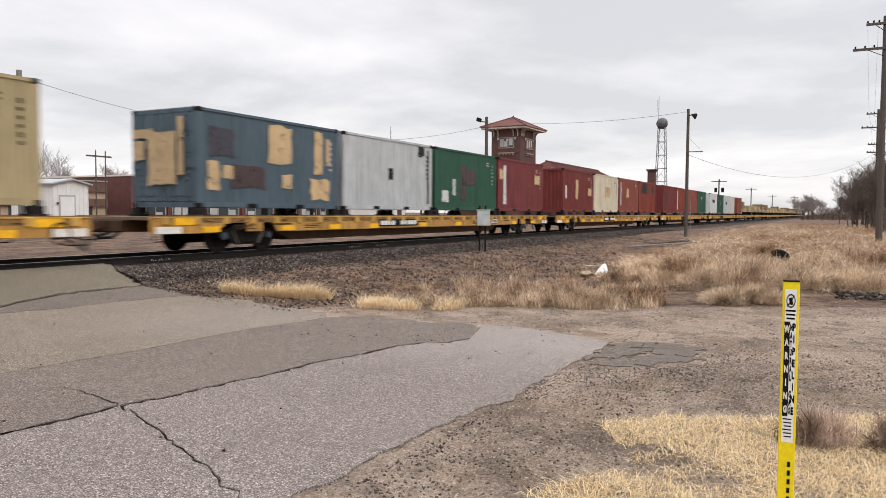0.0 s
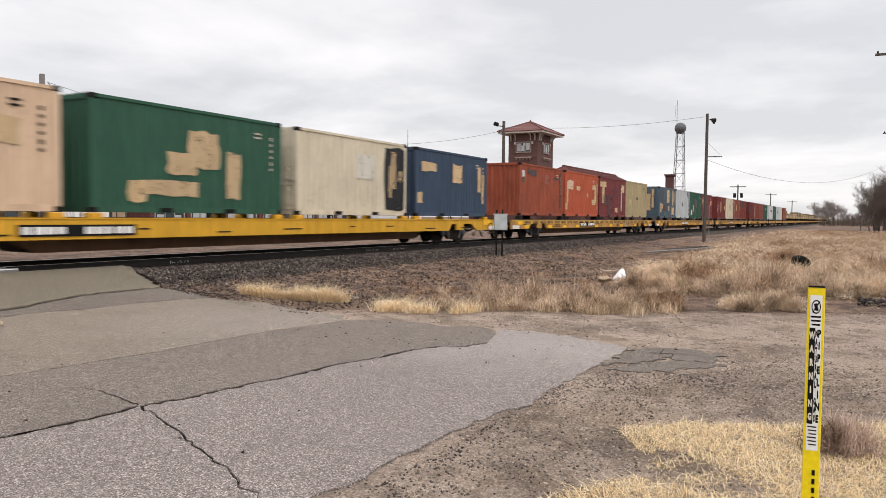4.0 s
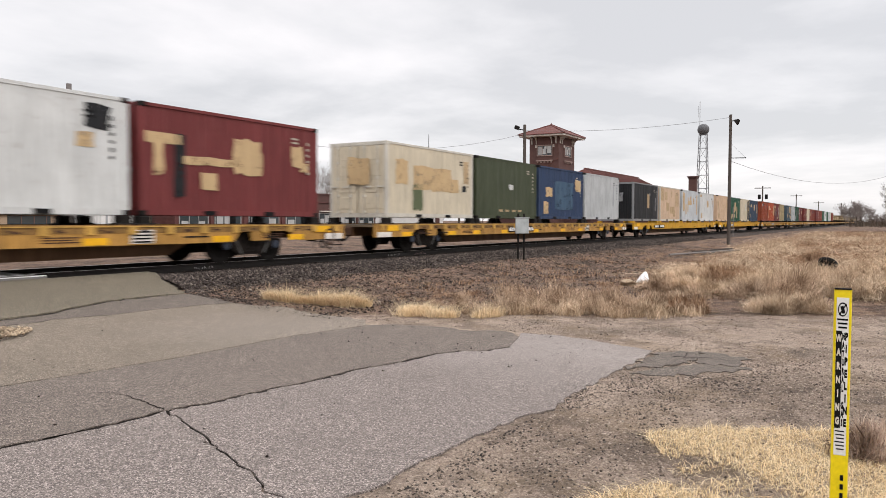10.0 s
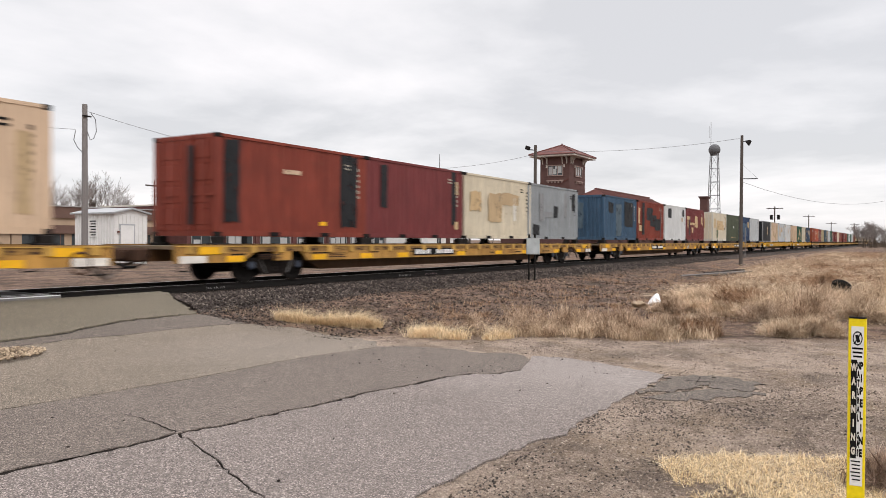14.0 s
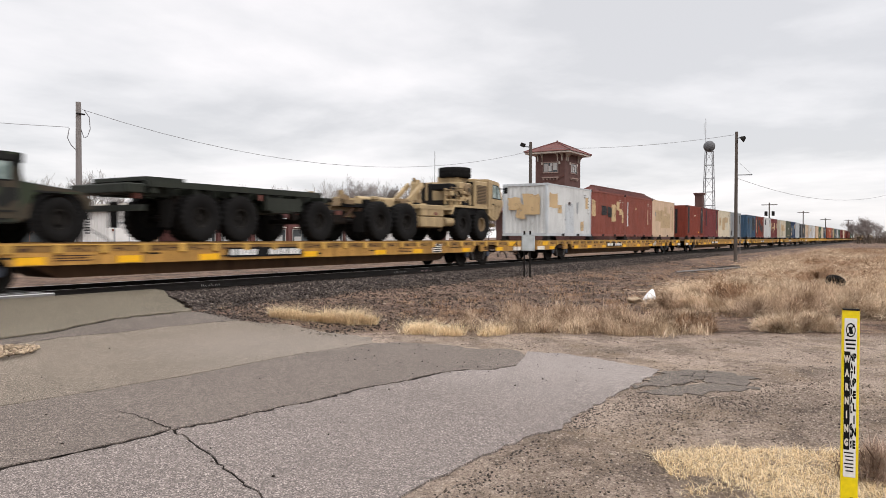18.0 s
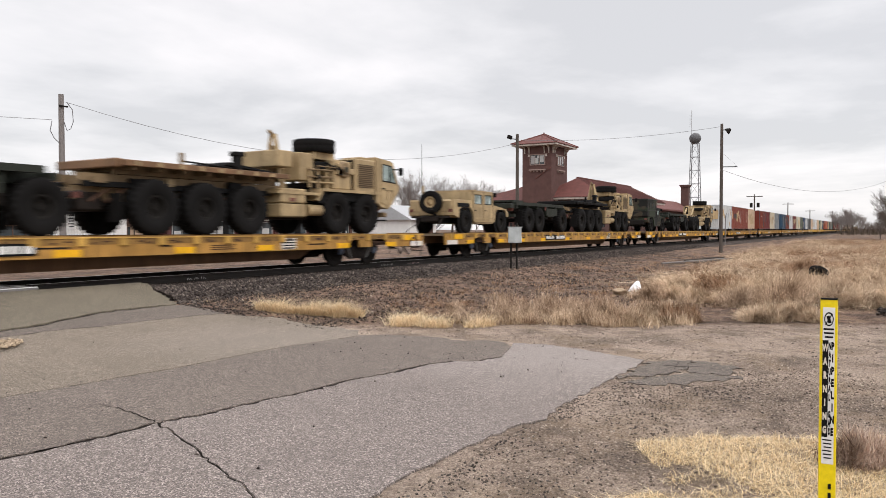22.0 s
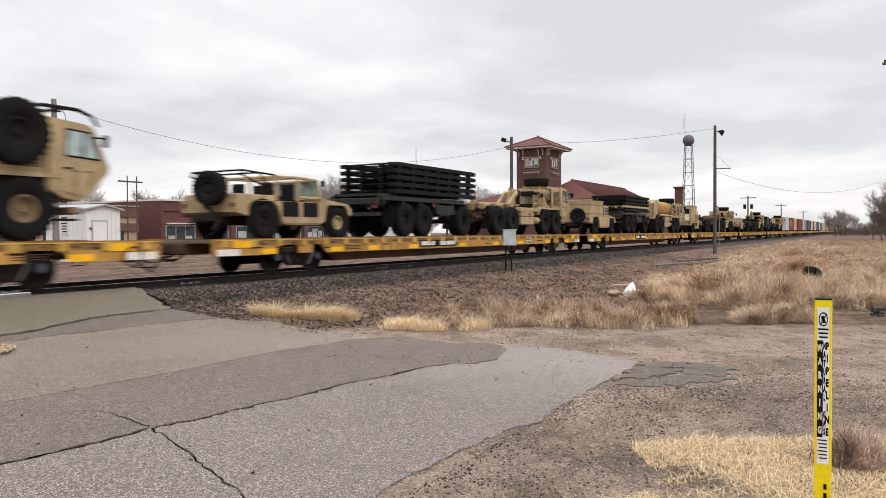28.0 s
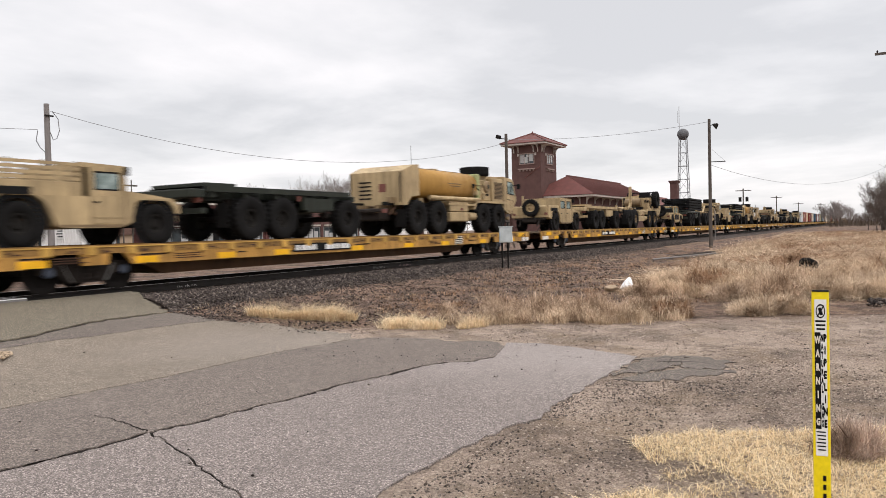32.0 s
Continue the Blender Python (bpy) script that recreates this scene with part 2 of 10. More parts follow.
# ---- mesh helpers ----
def part(name, bm, material, parent=None, label=""):
    """Links a bmesh (or a finished mesh) as one mesh object under a thing or a part; the material sits on the object."""
    if isinstance(bm, bpy.types.Mesh):
        me = bm
    else:
        me = bpy.data.meshes.new(name)
        bm.to_mesh(me)
        bm.free()
    if not me.materials:
        me.materials.append(None)
    ob = new(name, me)
    ob.material_slots[0].link = "OBJECT"
    ob.material_slots[0].material = M[material] if isinstance(material, str) else material
    if parent:
        ob.parent = parent
    if label:
        ob["label"] = label
    return ob


def meshed(bm, name):
    me = bpy.data.meshes.new(name)
    bm.to_mesh(me)
    bm.free()
    me.materials.append(None)
    return me


def empty(name, m=None, label="", category="", group="", kind=""):
    ob = new(name)
    if m is not None:
        ob.matrix_world = m
    return tagged(ob, label, category, group, kind)


def box(bm, x0, x1, y0, y1, z0, z1, bevel=0.0):
    r = bmesh.ops.create_cube(bm, size=1.0, matrix=Matrix.LocRotScale(((x0 + x1) / 2, (y0 + y1) / 2, (z0 + z1) / 2), None, (x1 - x0, y1 - y0, z1 - z0)))
    if bevel:
        es = list({e for v in r["verts"] for e in v.link_edges})
        bmesh.ops.bevel(bm, geom=es, offset=bevel, segments=1, affect="EDGES")
    return bm


def boxed(x0, x1, y0, y1, z0, z1, bevel=0.0):
    return box(bmesh.new(), x0, x1, y0, y1, z0, z1, bevel)


def prism(bm, outline, y0, y1, axis="y"):
    """Extrudes an outline of (a, z) pairs along an axis."""
    def at(a, z, y):
        return (a, y, z) if axis == "y" else (y, a, z) if axis == "x" else (a, z, y)
    v0 = [bm.verts.new(at(a, z, y0)) for a, z in outline]
    v1 = [bm.verts.new(at(a, z, y1)) for a, z in outline]
    n = len(outline)
    f = [bm.faces.new(v0), bm.faces.new(v1)]
    for i in range(n):
        f.append(bm.faces.new((v0[i], v0[(i + 1) % n], v1[(i + 1) % n], v1[i])))
    bmesh.ops.recalc_face_normals(bm, faces=f)
    return bm


def tube(bm, a, b, r0, r1=None, sides=10, caps=True):
    a, b = Vector(a), Vector(b)
    d = b - a
    m = Matrix.Translation((a + b) / 2) @ d.to_track_quat("Z", "Y").to_matrix().to_4x4()
    bmesh.ops.create_cone(bm, cap_ends=caps, segments=sides, radius1=r0, radius2=r0 if r1 is None else r1, depth=d.length, matrix=m)
    return bm


def lathe(bm, profile, m=None, sides=24):
    """Turns (radius, height) pairs round the z axis of m."""
    m = m or Matrix()
    rings = []
    for r, h in profile:
        if r < 1e-5:
            rings.append([bm.verts.new(m @ Vector((0, 0, h)))])
        else:
            rings.append([bm.verts.new(m @ Vector((r * math.cos(2 * math.pi * i / sides), r * math.sin(2 * math.pi * i / sides), h))) for i in range(sides)])
    for p, q in zip(rings, rings[1:]):
        for i in range(sides):
            j = (i + 1) % sides
            if len(p) == 1 and len(q) > 1:
                bm.faces.new((p[0], q[i], q[j]))
            elif len(q) == 1 and len(p) > 1:
                bm.faces.new((p[i], p[j], q[0]))
            elif len(p) > 1:
                bm.faces.new((p[i], p[j], q[j], q[i]))
    bmesh.ops.recalc_face_normals(bm, faces=bm.faces[:])
    return bm


def np_mesh(name, verts, faces):
    """A mesh from numpy arrays of verts (n, 3) and equal-sided faces (m, k)."""
    me = bpy.data.meshes.new(name)
    verts, faces = np.asarray(verts, np.float32), np.asarray(faces, np.int32)
    me.vertices.add(len(verts))
    me.vertices.foreach_set("co", verts.ravel())
    k = faces.shape[1]
    me.loops.add(faces.size)
    me.loops.foreach_set("vertex_index", faces.ravel())
    me.polygons.add(len(faces))
    me.polygons.foreach_set("loop_start", np.arange(0, faces.size, k, dtype=np.int32))
    me.update(calc_edges=True)
    me.materials.append(None)
    return me


def smooth(me):
    me.polygons.foreach_set("use_smooth", [True] * len(me.polygons))
    return me


def cable(name, points, radius, material="cable", parent=None):
    cu = bpy.data.curves.new(name, "CURVE")
    cu.dimensions, cu.bevel_depth, cu.bevel_resolution = "3D", radius, 1
    sp = cu.splines.new("POLY")
    sp.points.add(len(points) - 1)
    for p, co in zip(sp.points, points):
        p.co = (*co, 1)
    cu.materials.append(M[material])
    ob = new(name, cu)
    if parent:
        ob.parent = parent
    return ob


def sag(a, b, drop, n=16):
    a, b = Vector(a), Vector(b)
    return [a.lerp(b, i / n) - Vector((0, 0, 4 * drop * (i / n) * (1 - i / n))) for i in range(n + 1)]

# ---- ground, track and crossing ----
TRACK_Y, RAIL_Z, DECK = 15.725, 0.58, 0.97


def ease(a, b, v):
    k = min(1.0, max(0.0, (v - a) / (b - a)))
    return k * k * (3 - 2 * k)


def rise_z(y):
    """The way up from the level apron to the track bed."""
    return 0.40 * ease(8.5, 14.2, y) if y < TRACK_Y else 0.36 - 0.08 * ease(18.5, 20.5, y)


def ground_z(x, y):
    """Height of the ground sheet: level before the track, rising to the bed, a flat yard behind it."""
    lump = 0.05 * (noise.noise((x * 0.35, y * 0.35, 0)) + 0.5 * noise.noise((x * 1.1, y * 1.1, 3)))
    wild = ease(11.0, 14.0, x + 0.25 * max(0.0, 6.0 - y))
    under = 0.09 * ease(12.1, 12.7, y) * (1 - ease(18.2, 19.0, y))
    return rise_z(y) - 0.016 + lump * (0.10 + 0.90 * wild) - under


def spaced(a, b, near, step, grow):
    out, s = [near], step
    while out[-1] < b:
        out.append(out[-1] + s)
        s *= grow
    low, s = [near], step
    while low[-1] > a:
        low.append(low[-1] - s)
        s *= grow
    return sorted(set(low[1:] + out))


gx = spaced(-900, 2600, 9.0, 0.28, 1.045)
gy = spaced(-1200, 1600, 6.0, 0.28, 1.05)
gv = [(x, y, ground_z(x, y)) for y in gy for x in gx]
nx = len(gx)
gf = [(j * nx + i, j * nx + i + 1, (j + 1) * nx + i + 1, (j + 1) * nx + i) for j in range(len(gy) - 1) for i in range(nx - 1)]
n = Nodes("dirt_and_gravel")
sepg = n.t.nodes.new("ShaderNodeSeparateXYZ")
n.link(n.co.outputs["Object"], sepg.inputs[0])
# two soils: a gravelly tan drive before the weeds, dark red-brown earth beyond them
slant = n.t.nodes.new("ShaderNodeMath")
slant.operation = "MULTIPLY_ADD"
slant.inputs[1].default_value = 0.55
n.link(sepg.outputs["Y"], slant.inputs[0])
n.link(sepg.outputs["X"], slant.inputs[2])
edge = n.t.nodes.new("ShaderNodeMath")
edge.operation = "MULTIPLY_ADD"
edge.inputs[1].default_value = 3.0
n.link(n.noise(0.7, 5, 0.6), edge.inputs[0])
n.link(slant.outputs[0], edge.inputs[2])
scaled = n.t.nodes.new("ShaderNodeMath")
scaled.operation = "MULTIPLY"
scaled.inputs[1].default_value = 0.03
n.link(edge.outputs[0], scaled.inputs[0])
zone = n.ramp(scaled.outputs[0], [(0.475, 0.0), (0.515, 1.0)])
drive = n.ramp(n.noise(0.55, 7, 0.62), [(0.32, (0.135, 0.099, 0.077)), (0.42, (0.27, 0.204, 0.160)), (0.54, (0.42, 0.323, 0.255)), (0.70, (0.54, 0.425, 0.338))])
earth = n.ramp(n.noise(0.8, 7, 0.65), [(0.36, (0.030, 0.018, 0.013)), (0.46, (0.102, 0.057, 0.040)), (0.57, (0.188, 0.109, 0.076)), (0.70, (0.32, 0.21, 0.148))])
soil = n.mix(zone, drive, earth)
peb = n.noise(46, 6, 0.82)
soil = n.mix(n.mix(zone, (0.5, 0.5, 0.5), (0.24, 0.24, 0.24)), soil, n.ramp(peb, [(0.38, (0.035, 0.027, 0.022)), (0.5, (0.24, 0.188, 0.15)), (0.60, (0.72, 0.60, 0.49))]))
soil = n.mix(n.mix(zone, n.ramp(n.noise(1.3, 6, 0.7), [(0.42, 0.42), (0.5, 0.0)]), n.ramp(n.noise(4.5, 6, 0.75), [(0.46, 0.55), (0.54, 0.0)])), soil, n.ramp(n.noise(0.8, 3), [(0.4, (0.02, 0.013, 0.010)), (0.6, (0.055, 0.04, 0.031))]))
soil = n.mix(n.ramp(n.noise(2.6, 6, 0.7), [(0.54, 0.0), (0.68, 0.6)]), soil, n.ramp(n.noise(70, 4, 0.7), [(0.4, (0.045, 0.033, 0.027)), (0.65, (0.17, 0.13, 0.105))]))
straw = n.ramp(n.noise(0.9, 6, 0.7), [(0.52, 0.0), (0.72, 0.5)])
soil = n.mix(straw, soil, n.ramp(n.noise(26, 5, 0.75), [(0.36, (0.11, 0.072, 0.04)), (0.66, (0.40, 0.29, 0.17))]))
n.bump(peb, 1.0, 0.03)
M["soil"] = n.done(soil, 0.95, 0, 0.12)
ground = tagged(part("ground", smooth(np_mesh("ground", gv, gf)), "soil"), "bare brown dirt with gravel and dry winter grass", "ground", kind="structure")

# ballast bed: a trapezoid with a rough surface, and loose stones on its near shoulder
bx = [-120 + i * 0.35 for i in range(800)] + [160 + i * 6 for i in range(120)]
prof = [(11.8, rise_z(11.8) - 0.09), (12.1, rise_z(12.1) - 0.015), (12.45, rise_z(12.45) + 0.015), (13.0, rise_z(13.0) + 0.02), (13.6, 0.39), (14.0, 0.385), (14.35, 0.375), (14.9, 0.37), (15.7, 0.37), (16.5, 0.37), (17.1, 0.375), (17.6, 0.36), (18.6, 0.15)]
bv = [(x, y + 0.16 * noise.noise((x * 0.9, y * 2, 1)), z - (0.10 if x < 10.6 and y < 14.3 else 0.0) + (0.025 * noise.noise((x * 4, y * 4, 2)) if 0 < k < 12 else -0.06)) for x in bx for k, (y, z) in enumerate(prof)]
kp = len(prof)
bf = [(i * kp + j, (i + 1) * kp + j, (i + 1) * kp + j + 1, i * kp + j + 1) for i in range(len(bx) - 1) for j in range(kp - 1)]
n = Nodes("ballast_stone")
vor = n.t.nodes.new("ShaderNodeTexVoronoi")
vor.inputs["Scale"].default_value = 17.0
n.link(n.co.outputs["Object"], vor.inputs["Vector"])
stone = n.ramp(vor.outputs["Color"], [(0.1, (0.018, 0.014, 0.012)), (0.5, (0.05, 0.038, 0.032)), (0.9, (0.12, 0.096, 0.082))])
stone = n.mix(0.4, stone, n.ramp(n.noise(0.6, 4), [(0.3, (0.03, 0.021, 0.017)), (0.7, (0.07, 0.051, 0.041))]))
n.bump(vor.outputs["Distance"], 1.0, 0.04)
M["ballast"] = n.done(stone, 0.9, 0, 0.2)
ballast = tagged(part("ballast_bed", np_mesh("ballast", bv, bf), "ballast"), "dark grey crushed stone ballast under the track", "ballast", kind="structure")

# rails: foot, web and head, one long bar each
RAIL = [(-0.075, 0), (0.075, 0), (0.075, 0.012), (0.015, 0.03), (0.012, 0.125), (0.037, 0.14), (0.037, 0.17), (0.028, 0.178), (-0.028, 0.178), (-0.037, 0.17), (-0.037, 0.14), (-0.012, 0.125), (-0.015, 0.03), (-0.075, 0.012)]
for y in (TRACK_Y - 0.755, TRACK_Y + 0.755):
    rail = tagged(empty("rail"), "dark rusted steel rail with a polished running top", "rail", "rails of the track", "structure")
    part("rail_bar", prism(bmesh.new(), [(y + a, RAIL_Z - 0.18 + z) for a, z in RAIL], -150, 1400, "x"), "rail", rail)
    part("running_top", boxed(-150, 1400, y - 0.026, y + 0.026, RAIL_Z - 0.003, RAIL_Z + 0.002), "rail_top", rail, "polished steel running surface")
# sleepers
tie_me = meshed(boxed(-0.115, 0.115, -1.3, 1.3, -0.18, 0.0, 0.012), "tie")
plate_me = meshed(boxed(-0.1, 0.1, -0.17, 0.17, 0.0, 0.016), "tie_plate")
track = tagged(empty("track"), "railway sleepers half sunk in the ballast", "track", kind="structure")
rnd = random.Random(4)
for i in range(150):
    x = -6 + i * 0.52
    t = part("sleeper", tie_me, "tie", track)
    t.matrix_basis = pose(x, TRACK_Y + rnd.uniform(-0.04, 0.04), RAIL_Z - 0.19, 0, 0, rnd.uniform(-0.8, 0.8))
    for y in (TRACK_Y - 0.755, TRACK_Y + 0.755):
        if x < 26:
            p = part("tie_plate", plate_me, "rail", track)
            p.matrix_basis = pose(x, y, RAIL_Z - 0.192)


# ---- loose stones, laid by the thousand ----
def stones(name, spots, sizes, material, seed):
    r = np.random.RandomState(seed)
    base = np.array([(1, 0, 0), (-1, 0, 0), (0, 1, 0), (0, -1, 0), (0, 0, 1), (0, 0, -1)], float)
    tri = np.array([(0, 2, 4), (2, 1, 4), (1, 3, 4), (3, 0, 4), (2, 0, 5), (1, 2, 5), (3, 1, 5), (0, 3, 5)])
    count = len(spots)
    shape = base[None] * r.uniform(0.55, 1.25, (count, 6, 1)) + r.uniform(-0.25, 0.25, (count, 6, 3))
    shape[:, :, 2] *= 0.7
    a = r.uniform(0, 6.28, count)
    c, s = np.cos(a)[:, None], np.sin(a)[:, None]
    x, y = shape[:, :, 0] * c - shape[:, :, 1] * s, shape[:, :, 0] * s + shape[:, :, 1] * c
    v = np.stack([x, y, shape[:, :, 2]], -1) * np.asarray(sizes)[:, None, None] + np.asarray(spots)[:, None, :]
    f = tri[None] + (np.arange(count) * 6)[:, None, None]
    return part(name, np_mesh(name, v.reshape(-1, 3), f.reshape(-1, 3)), material)


def islands(name, stops, rough=0.9):
    n = Nodes(name)
    geo = n.t.nodes.new("ShaderNodeNewGeometry")
    n.bump(n.noise(60, 3), 0.4, 0.01)
    return n.done(n.ramp(geo.outputs["Random Per Island"], stops), rough, 0, 0.2)


M["stone_dark"] = islands("crushed_ballast", [(0.0, (0.014, 0.011, 0.010)), (0.5, (0.045, 0.034, 0.029)), (0.82, (0.095, 0.076, 0.065)), (1.0, (0.22, 0.185, 0.16))])
M["stone_pale"] = islands("gravel_bits", [(0.0, (0.04, 0.03, 0.024)), (0.3, (0.15, 0.115, 0.088)), (0.75, (0.36, 0.285, 0.225)), (1.0, (0.55, 0.455, 0.37))])
M["crumbs"] = islands("crumbled_asphalt", [(0.0, (0.035, 0.029, 0.025)), (0.5, (0.085, 0.07, 0.06)), (0.85, (0.17, 0.14, 0.12)), (1.0, (0.36, 0.30, 0.25))])
M["wood_chips"] = islands("pale_chips", [(0.0, (0.08, 0.055, 0.036)), (0.5, (0.30, 0.225, 0.15)), (1.0, (0.52, 0.41, 0.29))])
M["clod"] = islands("soil_clod", [(0.0, (0.02, 0.013, 0.010)), (0.6, (0.06, 0.038, 0.027)), (0.9, (0.12, 0.08, 0.055)), (1.0, (0.45, 0.38, 0.30))])
M["litter"] = islands("dead_stems", [(0.0, (0.05, 0.033, 0.023)), (0.35, (0.15, 0.095, 0.058)), (0.7, (0.33, 0.235, 0.14)), (1.0, (0.52, 0.41, 0.26))])
r = np.random.RandomState(3)


def floor_z(x, y):
    return np.array([ground_z(a, b) for a, b in zip(x, y)])


k = 42000
sx = 9.9 + 55 * r.rand(k) ** 1.7
sy = 11.75 + 3.1 * r.rand(k) ** 0.75
sz = np.interp(sy, [p[0] for p in prof], [p[1] for p in prof]) + 0.012
keep = (np.abs(sy - (TRACK_Y - 0.755)) > 0.1) & (sx > 9.95 + 0.42 * (sy - 11.75))
tagged(stones("ballast_stones", np.stack([sx, sy, sz], 1)[keep], (0.016 + 0.034 * r.rand(k) ** 1.5)[keep], "stone_dark", 5), "loose dark crushed stones beside the track", "stones", kind="stuff")
k = 11500
sx, sy = 9.9 + 38 * r.rand(k) ** 1.6, 12.0 - 3.8 * r.rand(k) ** 1.9
tagged(stones("strayed_ballast", np.stack([sx, sy, floor_z(sx, sy) + 0.006], 1), 0.010 + 0.028 * r.rand(k) ** 1.8, "stone_dark", 15), "dark ballast stones strayed onto the soil", "stones", kind="stuff")
k = 34000
sx = 8.3 + 24 * r.rand(k) ** 1.6
sy = -6 + 17.5 * r.rand(k)
keep = ~((sx < 10.25) & (sy > 2.5)) & (r.rand(k) > 0.75 * np.clip((sx + 0.55 * sy - 14.5) / 1.5, 0, 1))
tagged(stones("gravel", np.stack([sx, sy, floor_z(sx, sy) + 0.003], 1)[keep], (0.005 + 0.017 * r.rand(k) ** 2.5)[keep], "stone_pale", 6), "scattered pale gravel on the dirt", "gravel", kind="stuff")
k = 42000
sx = 2.5 + 7.5 * r.rand(k)
sy = -3.5 + 6.3 * r.rand(k)
tagged(stones("roadside_gravel", np.stack([sx, sy, floor_z(sx, sy) + 0.001], 1), 0.003 + 0.013 * r.rand(k) ** 2.4, "stone_pale", 7), "fine gravel along the broken edge of the pavement", "gravel", kind="stuff")
k = 2600
a, q = r.rand(k) * 6.283, np.sqrt(r.rand(k))
sx, sy = 5.2 + 0.9 * q * np.cos(a), 10.75 + 0.75 * q * np.sin(a)
tagged(stones("gravel_pile", np.stack([sx, sy, 0.125 + 0.05 * (1 - q)], 1), r.uniform(0.008, 0.032, k), "wood_chips", 8), "small spread heap of pale stone chips", "gravel heap", kind="stuff")
k = 300
sx = np.where(r.rand(k) < 0.6, 7.6 + 2.6 * r.rand(k), 3.0 + 6.5 * r.rand(k))
sy = np.where(sx > 7.5, 3.0 + 4.8 * r.rand(k), 3.4 + 6.5 * r.rand(k))
tagged(stones("strewn_pebbles", np.stack([sx, sy, 0.008 + 0 * sx + 0.40 * np.array([ease(8.5, 14.2, v) for v in sy])], 1), 0.005 + 0.013 * r.rand(k) ** 3, "stone_dark", 18), "dark pebbles strewn over the pavement", "pebbles", kind="stuff")
k = 6000
sx = np.where(r.rand(k) < 0.7, 3.2 + 6.2 * r.rand(k), 7.2 + 2.4 * r.rand(k))
sy = np.where(sx < 7.2, 2.62 - 1.1 * r.rand(k) ** 1.6, 2.5 - 1.4 * r.rand(k))
clump = np.array([noise.noise((a * 1.6, b * 1.6, 4)) for a, b in zip(sx, sy)])
keep = clump + 0.5 * r.rand(k) > 0.12
tagged(stones("broken_edge_rubble", np.stack([sx, sy, floor_z(sx, sy) + 0.004], 1)[keep], (0.003 + 0.012 * r.rand(k) ** 2.0)[keep], "crumbs", 29), "dark crumbled asphalt along the broken pavement edge", "rubble", kind="stuff")
k = 900
tagged(stones("rubble_heap", np.stack([17.0 + 1.1 * r.rand(k), -2.6 + 2.6 * r.rand(k), 0.0 + 0.06 * r.rand(k)], 1), r.uniform(0.015, 0.05, k), "stone_dark", 19), "low heap of dark broken stone", "stone heap", kind="stuff")
k = 3200
sx, sy = 11.2 + 22 * r.rand(k) ** 1.4, 3.2 + 8.4 * r.rand(k)
keep = sx + 0.55 * sy > 15.6
tagged(stones("soil_clods", np.stack([sx, sy, floor_z(sx, sy) + 0.004], 1)[keep], (0.015 + 0.05 * r.rand(k) ** 2)[keep], "clod", 28), "dark clods of soil and scraps on the strip", "clods", kind="stuff")
# dead stems lying flat on the soil
k = 46000
sx, sy = 9.6 + 32 * r.rand(k) ** 1.5, -4 + 16.0 * r.rand(k)
patch = np.array([noise.noise((p * 0.7, q_ * 0.7, 8)) for p, q_ in zip(sx, sy)])
wild = np.clip((sx + 0.55 * sy - 14.0) / 2.0, 0.06, 1.0)
keep = (patch + r.uniform(-0.35, 0.45, k) > 0.0) & (r.rand(k) < wild) & (sx > 10.4)
sx, sy = sx[keep], sy[keep]
a, ln, wd = r.uniform(0, 6.283, len(sx)), r.uniform(0.04, 0.22, len(sx)), r.uniform(0.004, 0.014, len(sx))
sz = floor_z(sx, sy) + 0.012 + 0.10 * np.clip(sy - 11.6, 0, 0.8)
ca, sa = np.cos(a), np.sin(a)
lv = np.stack([np.stack([sx + ca * ln * p - sa * wd * q_, sy + sa * ln * p + ca * wd * q_, sz + ln * t_], 1) for p, q_, t_ in ((-0.5, -0.5, 0), (-0.5, 0.5, 0), (0.5, 0.0, 0.25))], 1)
tagged(part("dead_stems", np_mesh("dead_stems", lv.reshape(-1, 3), np.arange(len(sx) * 3).reshape(-1, 3)), "litter"), "dead straw and stems littering the soil", "litter", kind="stuff")

# ---- broken pavement: separate slabs over the dirt, with open cracks between ----
def jag(points, seed, step=0.12, rough=0.028):
    rr = random.Random(seed)
    out = []
    for (x0, y0), (x1, y1) in zip(points, points[1:]):
        d = math.hypot(x1 - x0, y1 - y0)
        m = max(1, int(d / step))
        for i in range(m):
            k = i / m
            w = rough * (1 if i else 0.4)
            out.append((x0 + (x1 - x0) * k + rr.uniform(-w, w), y0 + (y1 - y0) * k + rr.uniform(-w, w)))
    return out + [points[-1]]


def slab_z(x, y):
    return 0.40 * ease(8.5, 14.2, y) + 0.10 * ease(12.6, 14.4, y) + 0.005 * noise.noise((x * 0.9, y * 0.9, 5))


